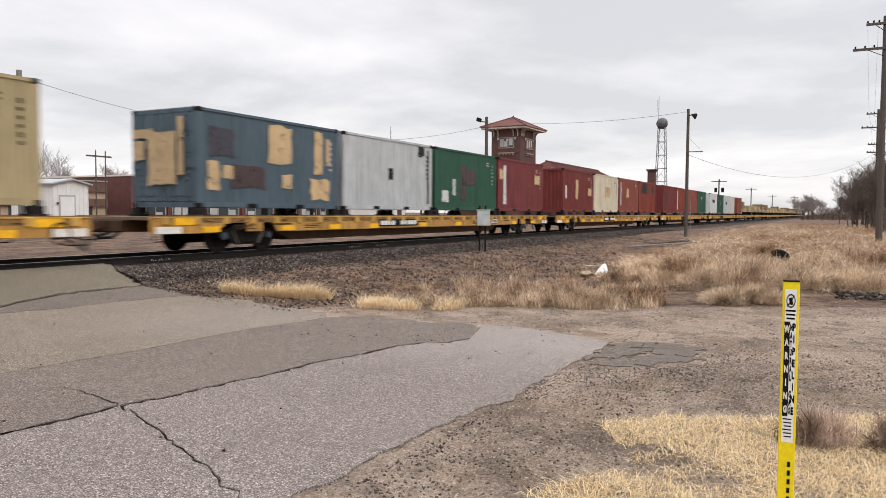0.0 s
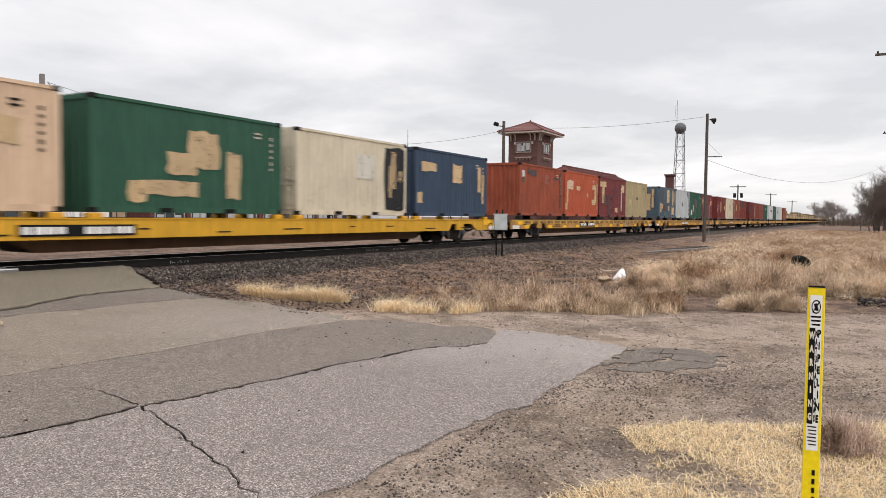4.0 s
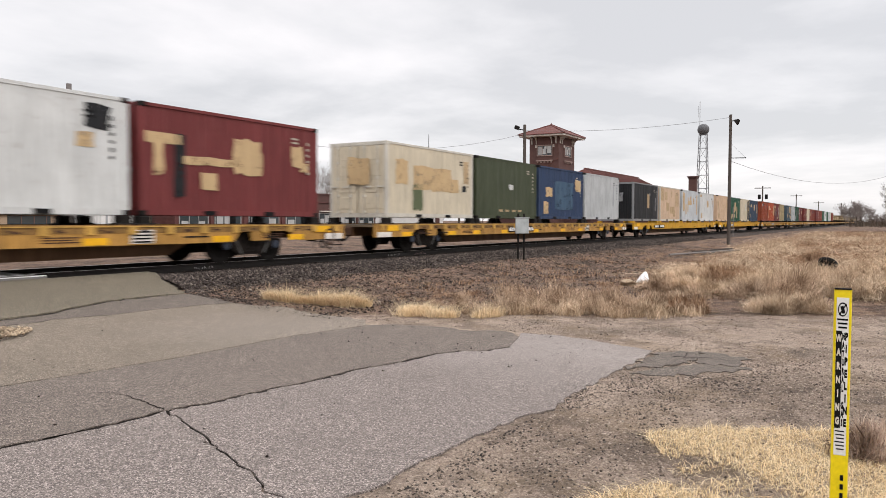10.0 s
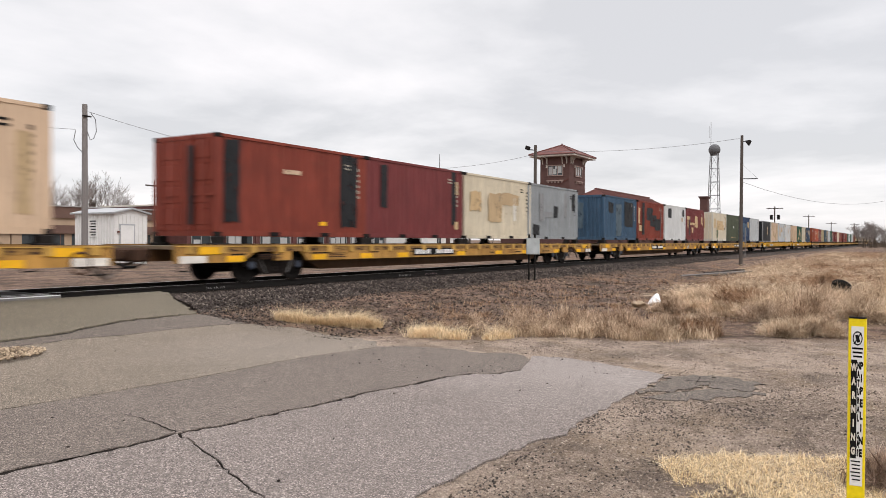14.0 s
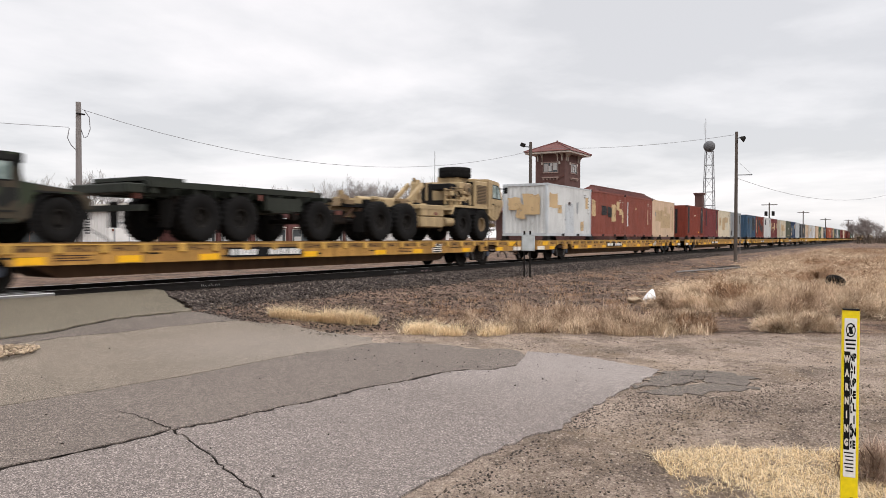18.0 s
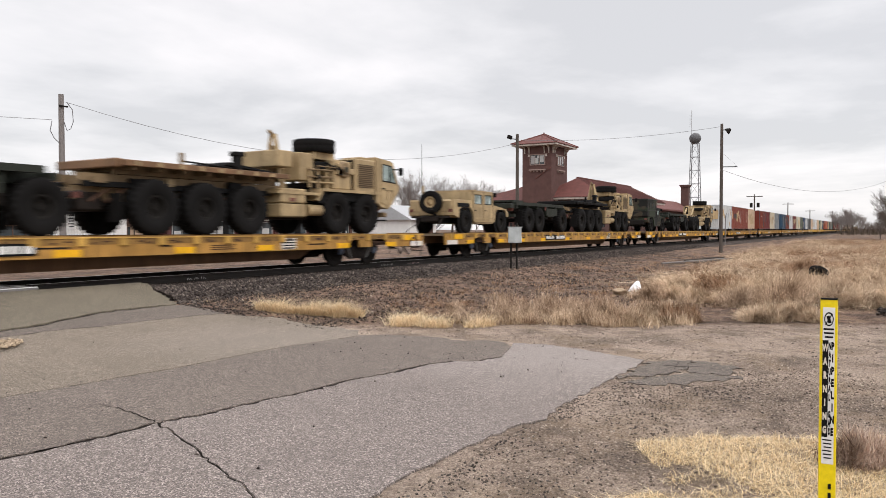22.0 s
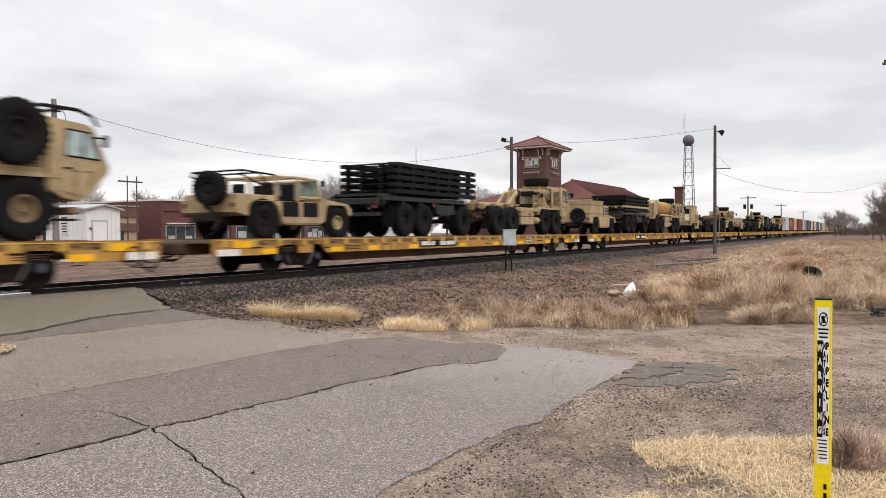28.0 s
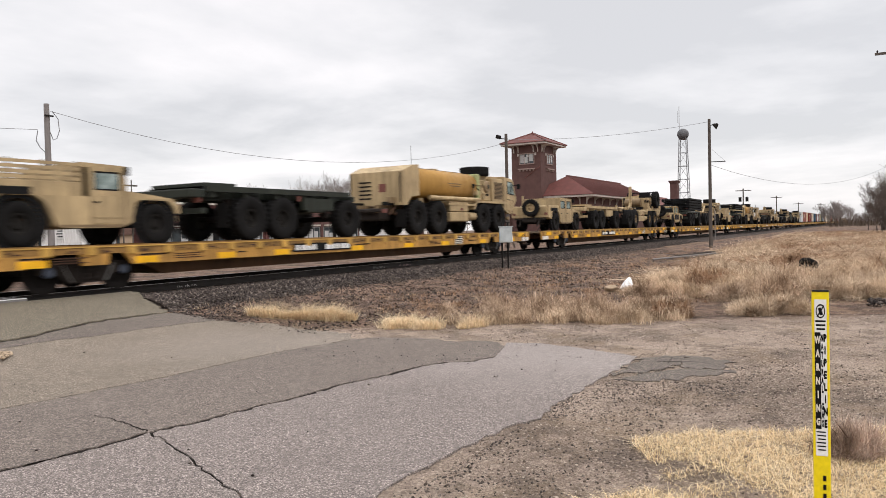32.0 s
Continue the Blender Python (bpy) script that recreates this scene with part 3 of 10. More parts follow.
def slab(outline, top, material, label, name="pavement_slab"):
    """A paved piece with its own thickness and a triangulated top that follows the ramp."""
    bm = bmesh.new()
    vs = [bm.verts.new((x, y, 0)) for x, y in outline]
    f = bm.faces.new(vs)
    bmesh.ops.triangulate(bm, faces=[f])
    ys = [v.co.y for v in bm.verts]
    for k in range(int(min(ys) * 2) - 1, int(max(ys) * 2) + 2):
        bmesh.ops.bisect_plane(bm, geom=bm.verts[:] + bm.edges[:] + bm.faces[:], plane_co=(0, k / 2, 0), plane_no=(0, 1, 0))
    if f.is_valid and f.normal.z < 0 or bm.faces[:][0].normal.z < 0:
        bmesh.ops.reverse_faces(bm, faces=bm.faces[:])
    ext = bmesh.ops.extrude_face_region(bm, geom=bm.faces[:])
    low = {v for v in bm.verts}
    up = {g for g in ext["geom"] if isinstance(g, bmesh.types.BMVert)}
    for v in bm.verts:
        v.co.z = slab_z(v.co.x, v.co.y) + (top if v in up else -0.12)
    bmesh.ops.recalc_face_normals(bm, faces=bm.faces[:])
    ob = part(name, bm, material)
    return ob


def asphalt(name, dark, mid, light, patch, bleached=None, pale=0.2):
    """Old asphalt: worn aggregate of many tones in a faded binder, with broad stains."""
    n = Nodes(name)
    base = n.ramp(n.noise(0.5, 5, 0.6), [(0.3, dark), (0.5, mid), (0.72, light)])
    agg = n.t.nodes.new("ShaderNodeTexVoronoi")
    agg.inputs["Scale"].default_value = 105.0
    n.link(n.co.outputs["Object"], agg.inputs["Vector"])
    bits = n.ramp(agg.outputs["Color"], [(0.15, tone(mid, 0.10)), (0.36, tone(mid, 0.62)), (0.62, tone(mid, 1.05)), (0.86, tone(light, 2.15))])
    col = n.mix(0.78, base, bits)
    chips = n.t.nodes.new("ShaderNodeTexVoronoi")
    chips.inputs["Scale"].default_value = 27.0
    n.link(n.co.outputs["Object"], chips.inputs["Vector"])
    col = n.mix(n.ramp(chips.outputs["Distance"], [(0.10, 0.55), (0.20, 0.0)]), col, n.ramp(chips.outputs["Color"], [(0.35, tone(dark, 0.3)), (0.6, mid), (0.8, tone(light, 1.5))]))
    col = n.mix(n.ramp(n.noise(9.0, 6, 0.75), [(0.52, 0.0), (0.66, 0.35)]), col, tone(dark, 0.6))
    col = n.mix(n.ramp(n.noise(55, 4, 0.8), [(0.42, 0.55), (0.58, 0.0)]), col, tone(dark, 0.45))
    col = n.mix(n.ramp(n.noise(1.1, 6, 0.65), [(0.5, 0.0), (0.75, patch)]), col, tone(dark, 0.75))
    if bleached:
        # dust-bleached apron round one spot, with a ragged rim
        away = n.t.nodes.new("ShaderNodeVectorMath")
        away.operation = "DISTANCE"
        n.link(n.co.outputs["Object"], away.inputs[0])
        away.inputs[1].default_value = bleached
        ragged = n.t.nodes.new("ShaderNodeMath")
        ragged.operation = "MULTIPLY_ADD"
        ragged.inputs[1].default_value = 2.6
        n.link(n.noise(0.9, 6, 0.65), ragged.inputs[0])
        n.link(away.outputs["Value"], ragged.inputs[2])
        col = n.mix(n.ramp(n.mix(1.0, ragged.outputs[0], (0.2, 0.2, 0.2), "MULTIPLY"), [(0.38, pale), (0.80, 0.0)]), col, (0.52, 0.47, 0.44))
    n.bump(n.mix(0.5, agg.outputs["Distance"], n.noise(120, 3)), 0.9, 0.008)
    return n.done(col, 0.92, 0, 0.2)


M["asphalt_main"] = asphalt("weathered_grey_asphalt", (0.196, 0.166, 0.150), (0.252, 0.214, 0.194), (0.308, 0.263, 0.239), 0.4, (9.4, 3.6, 0.0))
M["asphalt_dark"] = asphalt("darker_patched_asphalt", (0.150, 0.125, 0.107), (0.196, 0.163, 0.140), (0.245, 0.204, 0.175), 0.45)
M["asphalt_tan"] = asphalt("sandy_old_asphalt", (0.180, 0.150, 0.117), (0.238, 0.198, 0.157), (0.300, 0.250, 0.200), 0.5, (8.6, 8.0, 0.0), 0.10)
M["asphalt_band"] = asphalt("dark_sunken_asphalt", (0.135, 0.113, 0.096), (0.175, 0.147, 0.125), (0.215, 0.181, 0.155), 0.4)
M["asphalt_olive"] = asphalt("mossy_crossing_asphalt", (0.145, 0.125, 0.092), (0.190, 0.164, 0.123), (0.235, 0.204, 0.155), 0.4)
# Near-black colour that makes the cracks read dark.
M["crack_fill"] = worn("near_black_crack", (0.016, 0.013, 0.011), 0.95, 0.3, 20, 80, 0.5, spec=0.05)
pavement = tagged(empty("pavement"), "cracked grey asphalt apron leading to the level crossing", "pavement", kind="structure")
CRACK = [(-3.0, 6.3), (0.5, 5.95), (2.2, 5.72), (3.34, 5.56), (3.77, 5.50), (4.33, 5.46), (4.76, 5.35), (5.41, 5.29), (5.95, 5.18), (6.7, 5.15), (7.31, 4.98), (7.97, 4.91), (8.33, 4.74), (8.52, 4.46), (8.95, 4.35)]
FORK = [(4.33, 5.46), (4.13, 4.96), (3.98, 4.59), (3.72, 4.01), (3.48, 3.50), (3.25, 3.09), (2.9, 2.5), (2.6, 1.4)]
SEAM = [(-4.0, 7.9), (0, 7.85), (3.4, 7.75), (4.58, 7.62), (6.0, 7.47), (7.23, 7.43), (8.29, 7.43), (9.07, 7.26), (9.59, 7.19)]
LINE = [(-4.0, 10.9), (3.0, 11.05), (6.85, 11.35), (7.66, 11.65), (8.52, 11.85), (9.16, 11.8), (9.81, 11.77)]
BAND = [(-4.0, 10.3), (3.0, 10.6), (6.62, 10.95), (7.59, 10.8), (9.23, 10.76), (9.94, 10.6)]
crack, fork, seam, line, band = jag(CRACK, 1, 0.07, 0.02), jag(FORK, 2, 0.10, 0.045), jag(SEAM, 3, 0.1, 0.012), jag(LINE, 4, 0.15, 0.03), jag(BAND, 14, 0.15, 0.03)
edge_a = jag([(10.12, 4.72), (10.22, 4.15), (10.0, 3.48), (9.67, 2.63), (8.8, 2.6), (7.92, 2.62), (6.67, 2.64), (6.2, 2.56), (5.83, 2.71), (5.2, 2.76), (4.58, 2.78), (4.18, 2.81), (3.9, 2.76), (3.71, 2.78), (3.48, 2.86), (3.3, 2.75), (2.95, 2.55)], 5, 0.09, 0.03)
edge_b = jag([(9.59, 7.19), (9.9, 6.82), (10.02, 6.03), (9.9, 5.48), (10.14, 5.2), (10.12, 4.74)], 6, 0.1, 0.05)
edge_c = jag([(9.94, 10.6), (10.42, 9.74), (10.25, 8.9), (10.2, 8.47), (10.1, 7.66), (9.72, 7.3), (9.61, 7.21)], 7, 0.1, 0.06)
edge_e = jag([(9.81, 11.77), (10.02, 11.2), (9.96, 10.62)], 17, 0.1, 0.04)
edge_d = jag([(11.05, 14.42), (10.64, 13.58), (10.2, 12.6), (9.83, 11.79)], 8, 0.1, 0.05)


def side(points, d, seed, rough):
    """One lip of a crack, set off from its line and a little crumbled."""
    rr = random.Random(seed)
    return [(x + rr.uniform(-rough, rough) * 0.6, y + d + rr.uniform(-rough, rough)) for x, y in points]


ja = crack.index(min(crack, key=lambda p: math.hypot(p[0] - 4.33, p[1] - 5.46)))
low_lip, high_lip = side(crack, -0.028, 31, 0.022), side(crack, 0.028, 32, 0.022)
fork_r, fork_l = [(x + 0.010, y) for x, y in side(fork, 0, 33, 0.006)], [(x - 0.010, y) for x, y in side(fork, 0, 34, 0.006)]
hair = [(9.35, 4.46), (9.75, 4.58)]
for outline, mat_name, top, lab in (
    (low_lip[ja:-1] + [(8.97, 4.35)] + hair + edge_a[:-1] + list(reversed(fork_r[1:]))[1:], "asphalt_main", 0.0, "weathered grey asphalt slab"),
    ([(-4.5, 1.2)] + [(2.55, 1.4)] + list(reversed(fork_l[:-1])) + list(reversed(low_lip[:ja])), "asphalt_main", -0.004, "weathered grey asphalt slab"),
    (high_lip[:-1] + [(8.97, 4.354)] + [(x, y + 0.004) for x, y in hair] + list(reversed(edge_b[:-1])) + list(reversed(side(seam, -0.016, 35, 0.012)[:-1])), "asphalt_dark", 0.002, "darker patched asphalt slab"),
    (side(seam, 0.016, 36, 0.012) + list(reversed(edge_c[:-1])) + list(reversed(side(band, -0.02, 37, 0.012)[:-1])), "asphalt_tan", 0.0, "sandy worn asphalt slab"),
    (side(band, 0.02, 38, 0.012) + list(reversed(edge_e[:-1])) + list(reversed(side(line, -0.03, 39, 0.02)[:-1])), "asphalt_band", -0.004, "dark sunken strip of asphalt"),
    (side(line, 0.03, 40, 0.02) + list(reversed(edge_d[:-1])) + [(-4.0, 14.42)], "asphalt_olive", 0.012, "olive-grey crossing ramp"),
    (jag([(9.62, 2.54), (9.91, 2.09), (9.3, 1.95), (8.6, 2.3), (8.3, 2.54), (9.62, 2.54)], 51, 0.07, 0.085)[:-1], "asphalt_band", 0.0, "broken dark asphalt remnant"),
    (jag([(9.91, 2.05), (9.75, 1.44), (9.2, 1.5), (9.1, 1.95), (9.91, 2.05)], 52, 0.07, 0.085)[:-1], "asphalt_band", -0.003, "broken dark asphalt remnant"),
    (jag([(9.05, 1.95), (9.14, 1.34), (8.52, 1.79), (8.24, 2.06), (8.12, 2.5), (8.5, 2.3), (9.05, 1.95)], 53, 0.07, 0.085)[:-1], "asphalt_band", -0.006, "broken dark asphalt remnant"),
):
    s = slab(outline, top, mat_name, lab)
    s.parent = pavement
    s["label"] = lab
# near-black beds set just below the slab tops in the open cracks
for path, dz in ((CRACK, -0.0075), (FORK, -0.0085), (SEAM, -0.009), (BAND, -0.0095), (LINE, -0.010)):
    bed = []
    for x, y in jag(path, 60, 0.5, 0.0):
        bed += [(x - 0.06, y - 0.10, slab_z(x, y - 0.10) + dz), (x + 0.06, y + 0.10, slab_z(x, y + 0.10) + dz)]
    part("crack_bed", np_mesh("crack_bed", bed, [(2 * i, 2 * i + 2, 2 * i + 3, 2 * i + 1) for i in range(len(bed) // 2 - 1)]), "crack_fill", pavement, "near-black bed of an open crack")
# fine cracks that run out within a slab, drawn as near-black ribbons on its top
for path, wide, seed in (([(4.34, 5.5), (4.4, 5.78), (4.49, 6.2), (4.51, 6.47), (4.41, 6.64)], 0.02, 61), ([(9.35, 2.3), (9.5, 1.9), (9.4, 1.6)], 0.03, 62), ([(9.75, 2.2), (9.0, 2.1), (8.5, 2.2)], 0.03, 63)):
    pts = jag(path, seed, 0.05, 0.018)
    fv = []
    for i, (x, y) in enumerate(pts):
        w = 0.5 * wide * (1 - 0.8 * i / len(pts))
        fv += [(x - w, y - w * 0.4, slab_z(x, y) + 0.0055), (x + w, y + w * 0.4, slab_z(x, y) + 0.0055)]
    part("fine_crack", np_mesh("fine_crack", fv, [(2 * i, 2 * i + 2, 2 * i + 3, 2 * i + 1) for i in range(len(pts) - 1)]), "crack_fill", pavement, "near-black ribbon for a fine crack")
# crossing planks between and beyond the rails
pad = tagged(empty("crossing_panel"), "worn concrete crossing panels between the rails", "crossing panel", kind="structure")
# White strips paint the light reflected along the panel edges.
M["panel_edge"] = worn("white_edge_glint", (0.80, 0.80, 0.80), 0.45, 0.2, 4, 40, 0.1)
for y0, y1 in ((14.45, 14.90), (15.06, 16.38), (16.56, 17.3)):
    for i in range(5):
        part("panel", boxed(-5.0 + i * 2.74, -2.29 + i * 2.74, y0, y1, 0.40, 0.565, 0.01), "asphalt", pad)
        for y in (y0, y1 - 0.05):
            part("edge_bar", boxed(-4.98 + i * 2.74, -2.31 + i * 2.74, y, y + 0.05, 0.55, 0.569), "panel_edge", pad, "white strip for light glinting along the panel edge")

# ---- rolling stock: wide flat cars ----
CAR_L = 27.0


def sill_outline(z0):
    """Side sill: deep between the trucks and at the ends, arched over the wheels."""
    h = CAR_L / 2
    right = [(h, z0), (h, z0 - 0.42), (h - 2.0, z0 - 0.43), (h - 2.25, z0 - 0.30), (h - 2.5, z0 - 0.17), (h - 3.20, z0 - 0.16), (h - 3.23, z0 - 0.41), (h - 3.83, z0 - 0.41), (h - 3.87, z0 - 0.16), (h - 4.25, z0 - 0.17), (h - 4.5, z0 - 0.43)]
    return right + [(-x, z) for x, z in reversed(right)]


bm = bmesh.new()
wheel_prof = [(0.0, -0.05), (0.1, -0.055), (0.12, -0.02), (0.30, -0.015), (0.37, -0.055), (0.415, -0.06), (0.425, 0.055), (0.455, 0.06), (0.455, 0.075), (0.36, 0.07), (0.30, 0.03), (0.12, 0.05), (0.0, 0.06)]
lathe(bm, wheel_prof, pose(0, -0.755, 0, 90, 0, 0), 28)
lathe(bm, wheel_prof, pose(0, 0.755, 0, -90, 0, 0), 28)
tube(bm, (0, -0.95, 0), (0, 0.95, 0), 0.075, sides=12)
tube(bm, (0, -1.06, 0), (0, -0.93, 0), 0.10, sides=12)
tube(bm, (0, 0.93, 0), (0, 1.06, 0), 0.10, sides=12)
for s in (-1, 1):
    for k in range(3):
        a = k * 2.094
        tube(bm, (0.06 * math.cos(a), s * 1.05, 0.06 * math.sin(a)), (0.06 * math.cos(a), s * 1.075, 0.06 * math.sin(a)), 0.018, sides=6)
wheelset_me = meshed(bm, "wheelset")
bm = bmesh.new()
frame_side = [(-1.12, 0.10), (-0.98, 0.17), (-0.72, 0.17), (-0.52, 0.29), (-0.3, 0.31), (0.3, 0.31), (0.52, 0.29), (0.72, 0.17), (0.98, 0.17), (1.12, 0.10), (1.1, -0.04), (0.95, -0.08), (0.68, -0.08), (0.42, -0.27), (-0.42, -0.27), (-0.68, -0.08), (-0.95, -0.08), (-1.1, -0.04)]
prism(bm, frame_side, -0.06, 0.06)
frame_me = meshed(bm, "side_frame")
bm = bmesh.new()
for k in range(4):
    tube(bm, (-0.24 + 0.16 * k, 0, -0.17), (-0.24 + 0.16 * k, 0, 0.16), 0.062, sides=10)
    for j in range(4):
        tube(bm, (-0.24 + 0.16 * k, 0, -0.15 + 0.085 * j), (-0.24 + 0.16 * k, 0, -0.12 + 0.085 * j), 0.078, sides=10)
spring_me = meshed(bm, "spring_nest")
bolster_me = meshed(boxed(-0.2, 0.2, -1.12, 1.12, -0.02, 0.24, 0.03), "bolster")
bm = bmesh.new()
prism(bm, sill_outline(DECK), -1.37, -1.29)
sillA = meshed(bm, "side_sill")
bm = bmesh.new()
prism(bm, sill_outline(DECK), 1.29, 1.37)
sillB = meshed(bm, "side_sill")
deck_me = meshed(boxed(-CAR_L / 2 + 0.02, CAR_L / 2 - 0.02, -1.28, 1.28, DECK - 0.09, DECK - 0.01), "deck")
bm = bmesh.new()
prism(bm, [(-8.4, 0.60), (8.4, 0.60), (7.6, 0.24), (-7.6, 0.24)], -0.62, 0.62)
box(bm, -CAR_L / 2 + 0.1, CAR_L / 2 - 0.1, -0.35, 0.35, 0.58, DECK - 0.1)
for i in range(13):
    box(bm, -12 + 2 * i - 0.06, -12 + 2 * i + 0.06, -1.28, 1.28, 0.70, DECK - 0.09)
spine_me = meshed(bm, "centre_sill")
# brake hose: out of the end sill, down in a bow and on towards the next car
bm = bmesh.new()
bow = [(-0.25, -0.45, DECK - 0.42), (0.1, -0.45, DECK - 0.50), (0.3, -0.42, DECK - 0.66), (0.52, -0.36, DECK - 0.76), (0.76, -0.28, DECK - 0.72), (0.9, -0.2, DECK - 0.6)]
for a, b in zip(bow, bow[1:]):
    tube(bm, a, b, 0.035, sides=7)
tube(bm, (-0.1, -1.25, DECK - 0.5), (0.05, -0.15, DECK - 0.42), 0.02, sides=6)
tube(bm, (-0.1, -1.25, DECK - 0.5), (-0.06, -1.3, DECK - 0.78), 0.02, sides=6)
bow_me = meshed(bm, "brake_hose")
M["hose_grey"] = worn("dusty_grey_rubber", (0.16, 0.125, 0.105), 0.85, 0.3, 4, 40, 0.1)
# deck edge: stake pockets and worn chocks along the rim
pocket_me = meshed(boxed(-0.10, 0.10, -0.04, 0.03, -0.20, -0.004, 0.012), "stake_pocket")
# the upper web between flange and lower plate, a darker brown strip, with a row of worn lashing slots
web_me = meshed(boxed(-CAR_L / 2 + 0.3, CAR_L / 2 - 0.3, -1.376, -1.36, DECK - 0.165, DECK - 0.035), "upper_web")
bm = bmesh.new()
rw = random.Random(12)
for i in range(26):
    for k in range(2):
        a = -13.1 + i * 1.008 + rw.uniform(0.2, 0.65)
        box(bm, a, a + rw.uniform(0.05, 0.24), -1.384, -1.37, DECK - 0.115 - 0.03 * k, DECK - 0.085 - 0.03 * k)
slot_me = meshed(bm, "lashing_slot")
flange_me = meshed(boxed(-CAR_L / 2, CAR_L / 2, -1.40, -1.36, DECK - 0.03, DECK - 0.006), "top_flange")
draft_me = meshed(boxed(0.0, 0.40, -0.42, 0.42, 0.58, 0.90, 0.04), "draft_housing")
cap_me = meshed(lathe(bmesh.new(), [(0, 0.03), (0.06, 0.03), (0.105, 0.01), (0.12, -0.05), (0, -0.05)], pose(0, 0, 0, 90, 0, 0), 14), "bearing_cap")
bm = bmesh.new()
tube(bm, (0.40, 0, -0.24), (0.60, 0, 0.12), 0.028, sides=6)
tube(bm, (-0.40, 0, -0.24), (-0.60, 0, 0.12), 0.022, sides=6)
lever_me = meshed(bm, "brake_lever")
bm = bmesh.new()
for k in range(4):
    box(bm, -0.26, 0.26, -0.006, 0.006, 0.02 + 0.075 * k, 0.055 + 0.075 * k)
flag_me = meshed(bm, "decal_stripe")
flag_back_me = meshed(boxed(-0.30, 0.30, -0.004, 0.004, 0.0, 0.31), "decal_back")
bm = bmesh.new()
for k in range(3):
    box(bm, -0.42, 0.42 - 0.12 * (k % 2), -0.004, 0.004, 0.05 * k, 0.05 * k + 0.022)
print_me = meshed(bm, "stencil_block")
bm = bmesh.new()
for s in (-1, 1):
    box(bm, -CAR_L / 2, CAR_L / 2, s * 1.33 - 0.06, s * 1.33 + 0.06, DECK - 0.008, DECK + 0.022)
rim_me = meshed(bm, "deck_rim")
bm = bmesh.new()
box(bm, 0.0, 0.55, -0.09, 0.09, 0.66, 0.84, 0.02)
box(bm, 0.5, 0.78, -0.14, 0.12, 0.62, 0.90, 0.03)
coupler_me = meshed(bm, "coupler")
bm = bmesh.new()
pts = [(0, 0.3, 0.75), (0.15, 0.34, 0.6), (0.4, 0.34, 0.46), (0.7, 0.3, 0.46), (0.95, 0.2, 0.62)]
for a, b in zip(pts, pts[1:]):
    tube(bm, a, b, 0.035, sides=8)
hose_me = meshed(bm, "air_hose")
step_mes = []
for s in (-1, 1):
    bm = bmesh.new()
    tube(bm, (0, s * 1.2, 0.35), (0, s * 1.2, 0.98), 0.014, sides=6)
    tube(bm, (0.42, s * 1.36, 0.35), (0.42, s * 1.36, 0.98), 0.014, sides=6)
    tube(bm, (0.0, s * 1.2, 0.36), (0.42, s * 1.36, 0.36), 0.014, sides=6)
    step_mes.append(meshed(bm, "sill_step"))
panel_me = meshed(boxed(-1.36, 1.36, -0.012, 0.012, 0, 0.24), "sign_panel")
bar_mes = [meshed(boxed(0, w, -0.006, 0.006, 0, 0.15), "sign_bar") for w in (0.19, 0.16, 0.20)]
line_mes = [meshed(boxed(-w / 2, w / 2, -0.005, 0.005, 0, 0.035), "stencil_line") for w in (0.5, 0.8, 0.32)]
patch_me = meshed(boxed(-0.30, 0.30, -0.006, 0.006, 0, 0.15), "reflector")
tall_me = meshed(boxed(-0.36, 0.36, -0.006, 0.006, 0, 0.21), "warning_patch")
white_me = meshed(boxed(-0.40, 0.40, -0.006, 0.006, 0, 0.17), "stencil_plate")
hand_me = meshed(lathe(bmesh.new(), [(0.22, -0.012), (0.245, 0), (0.22, 0.012), (0.20, 0), (0.22, -0.012)], pose(0, 0, 0, 90, 0, 0), 20), "brake_wheel")


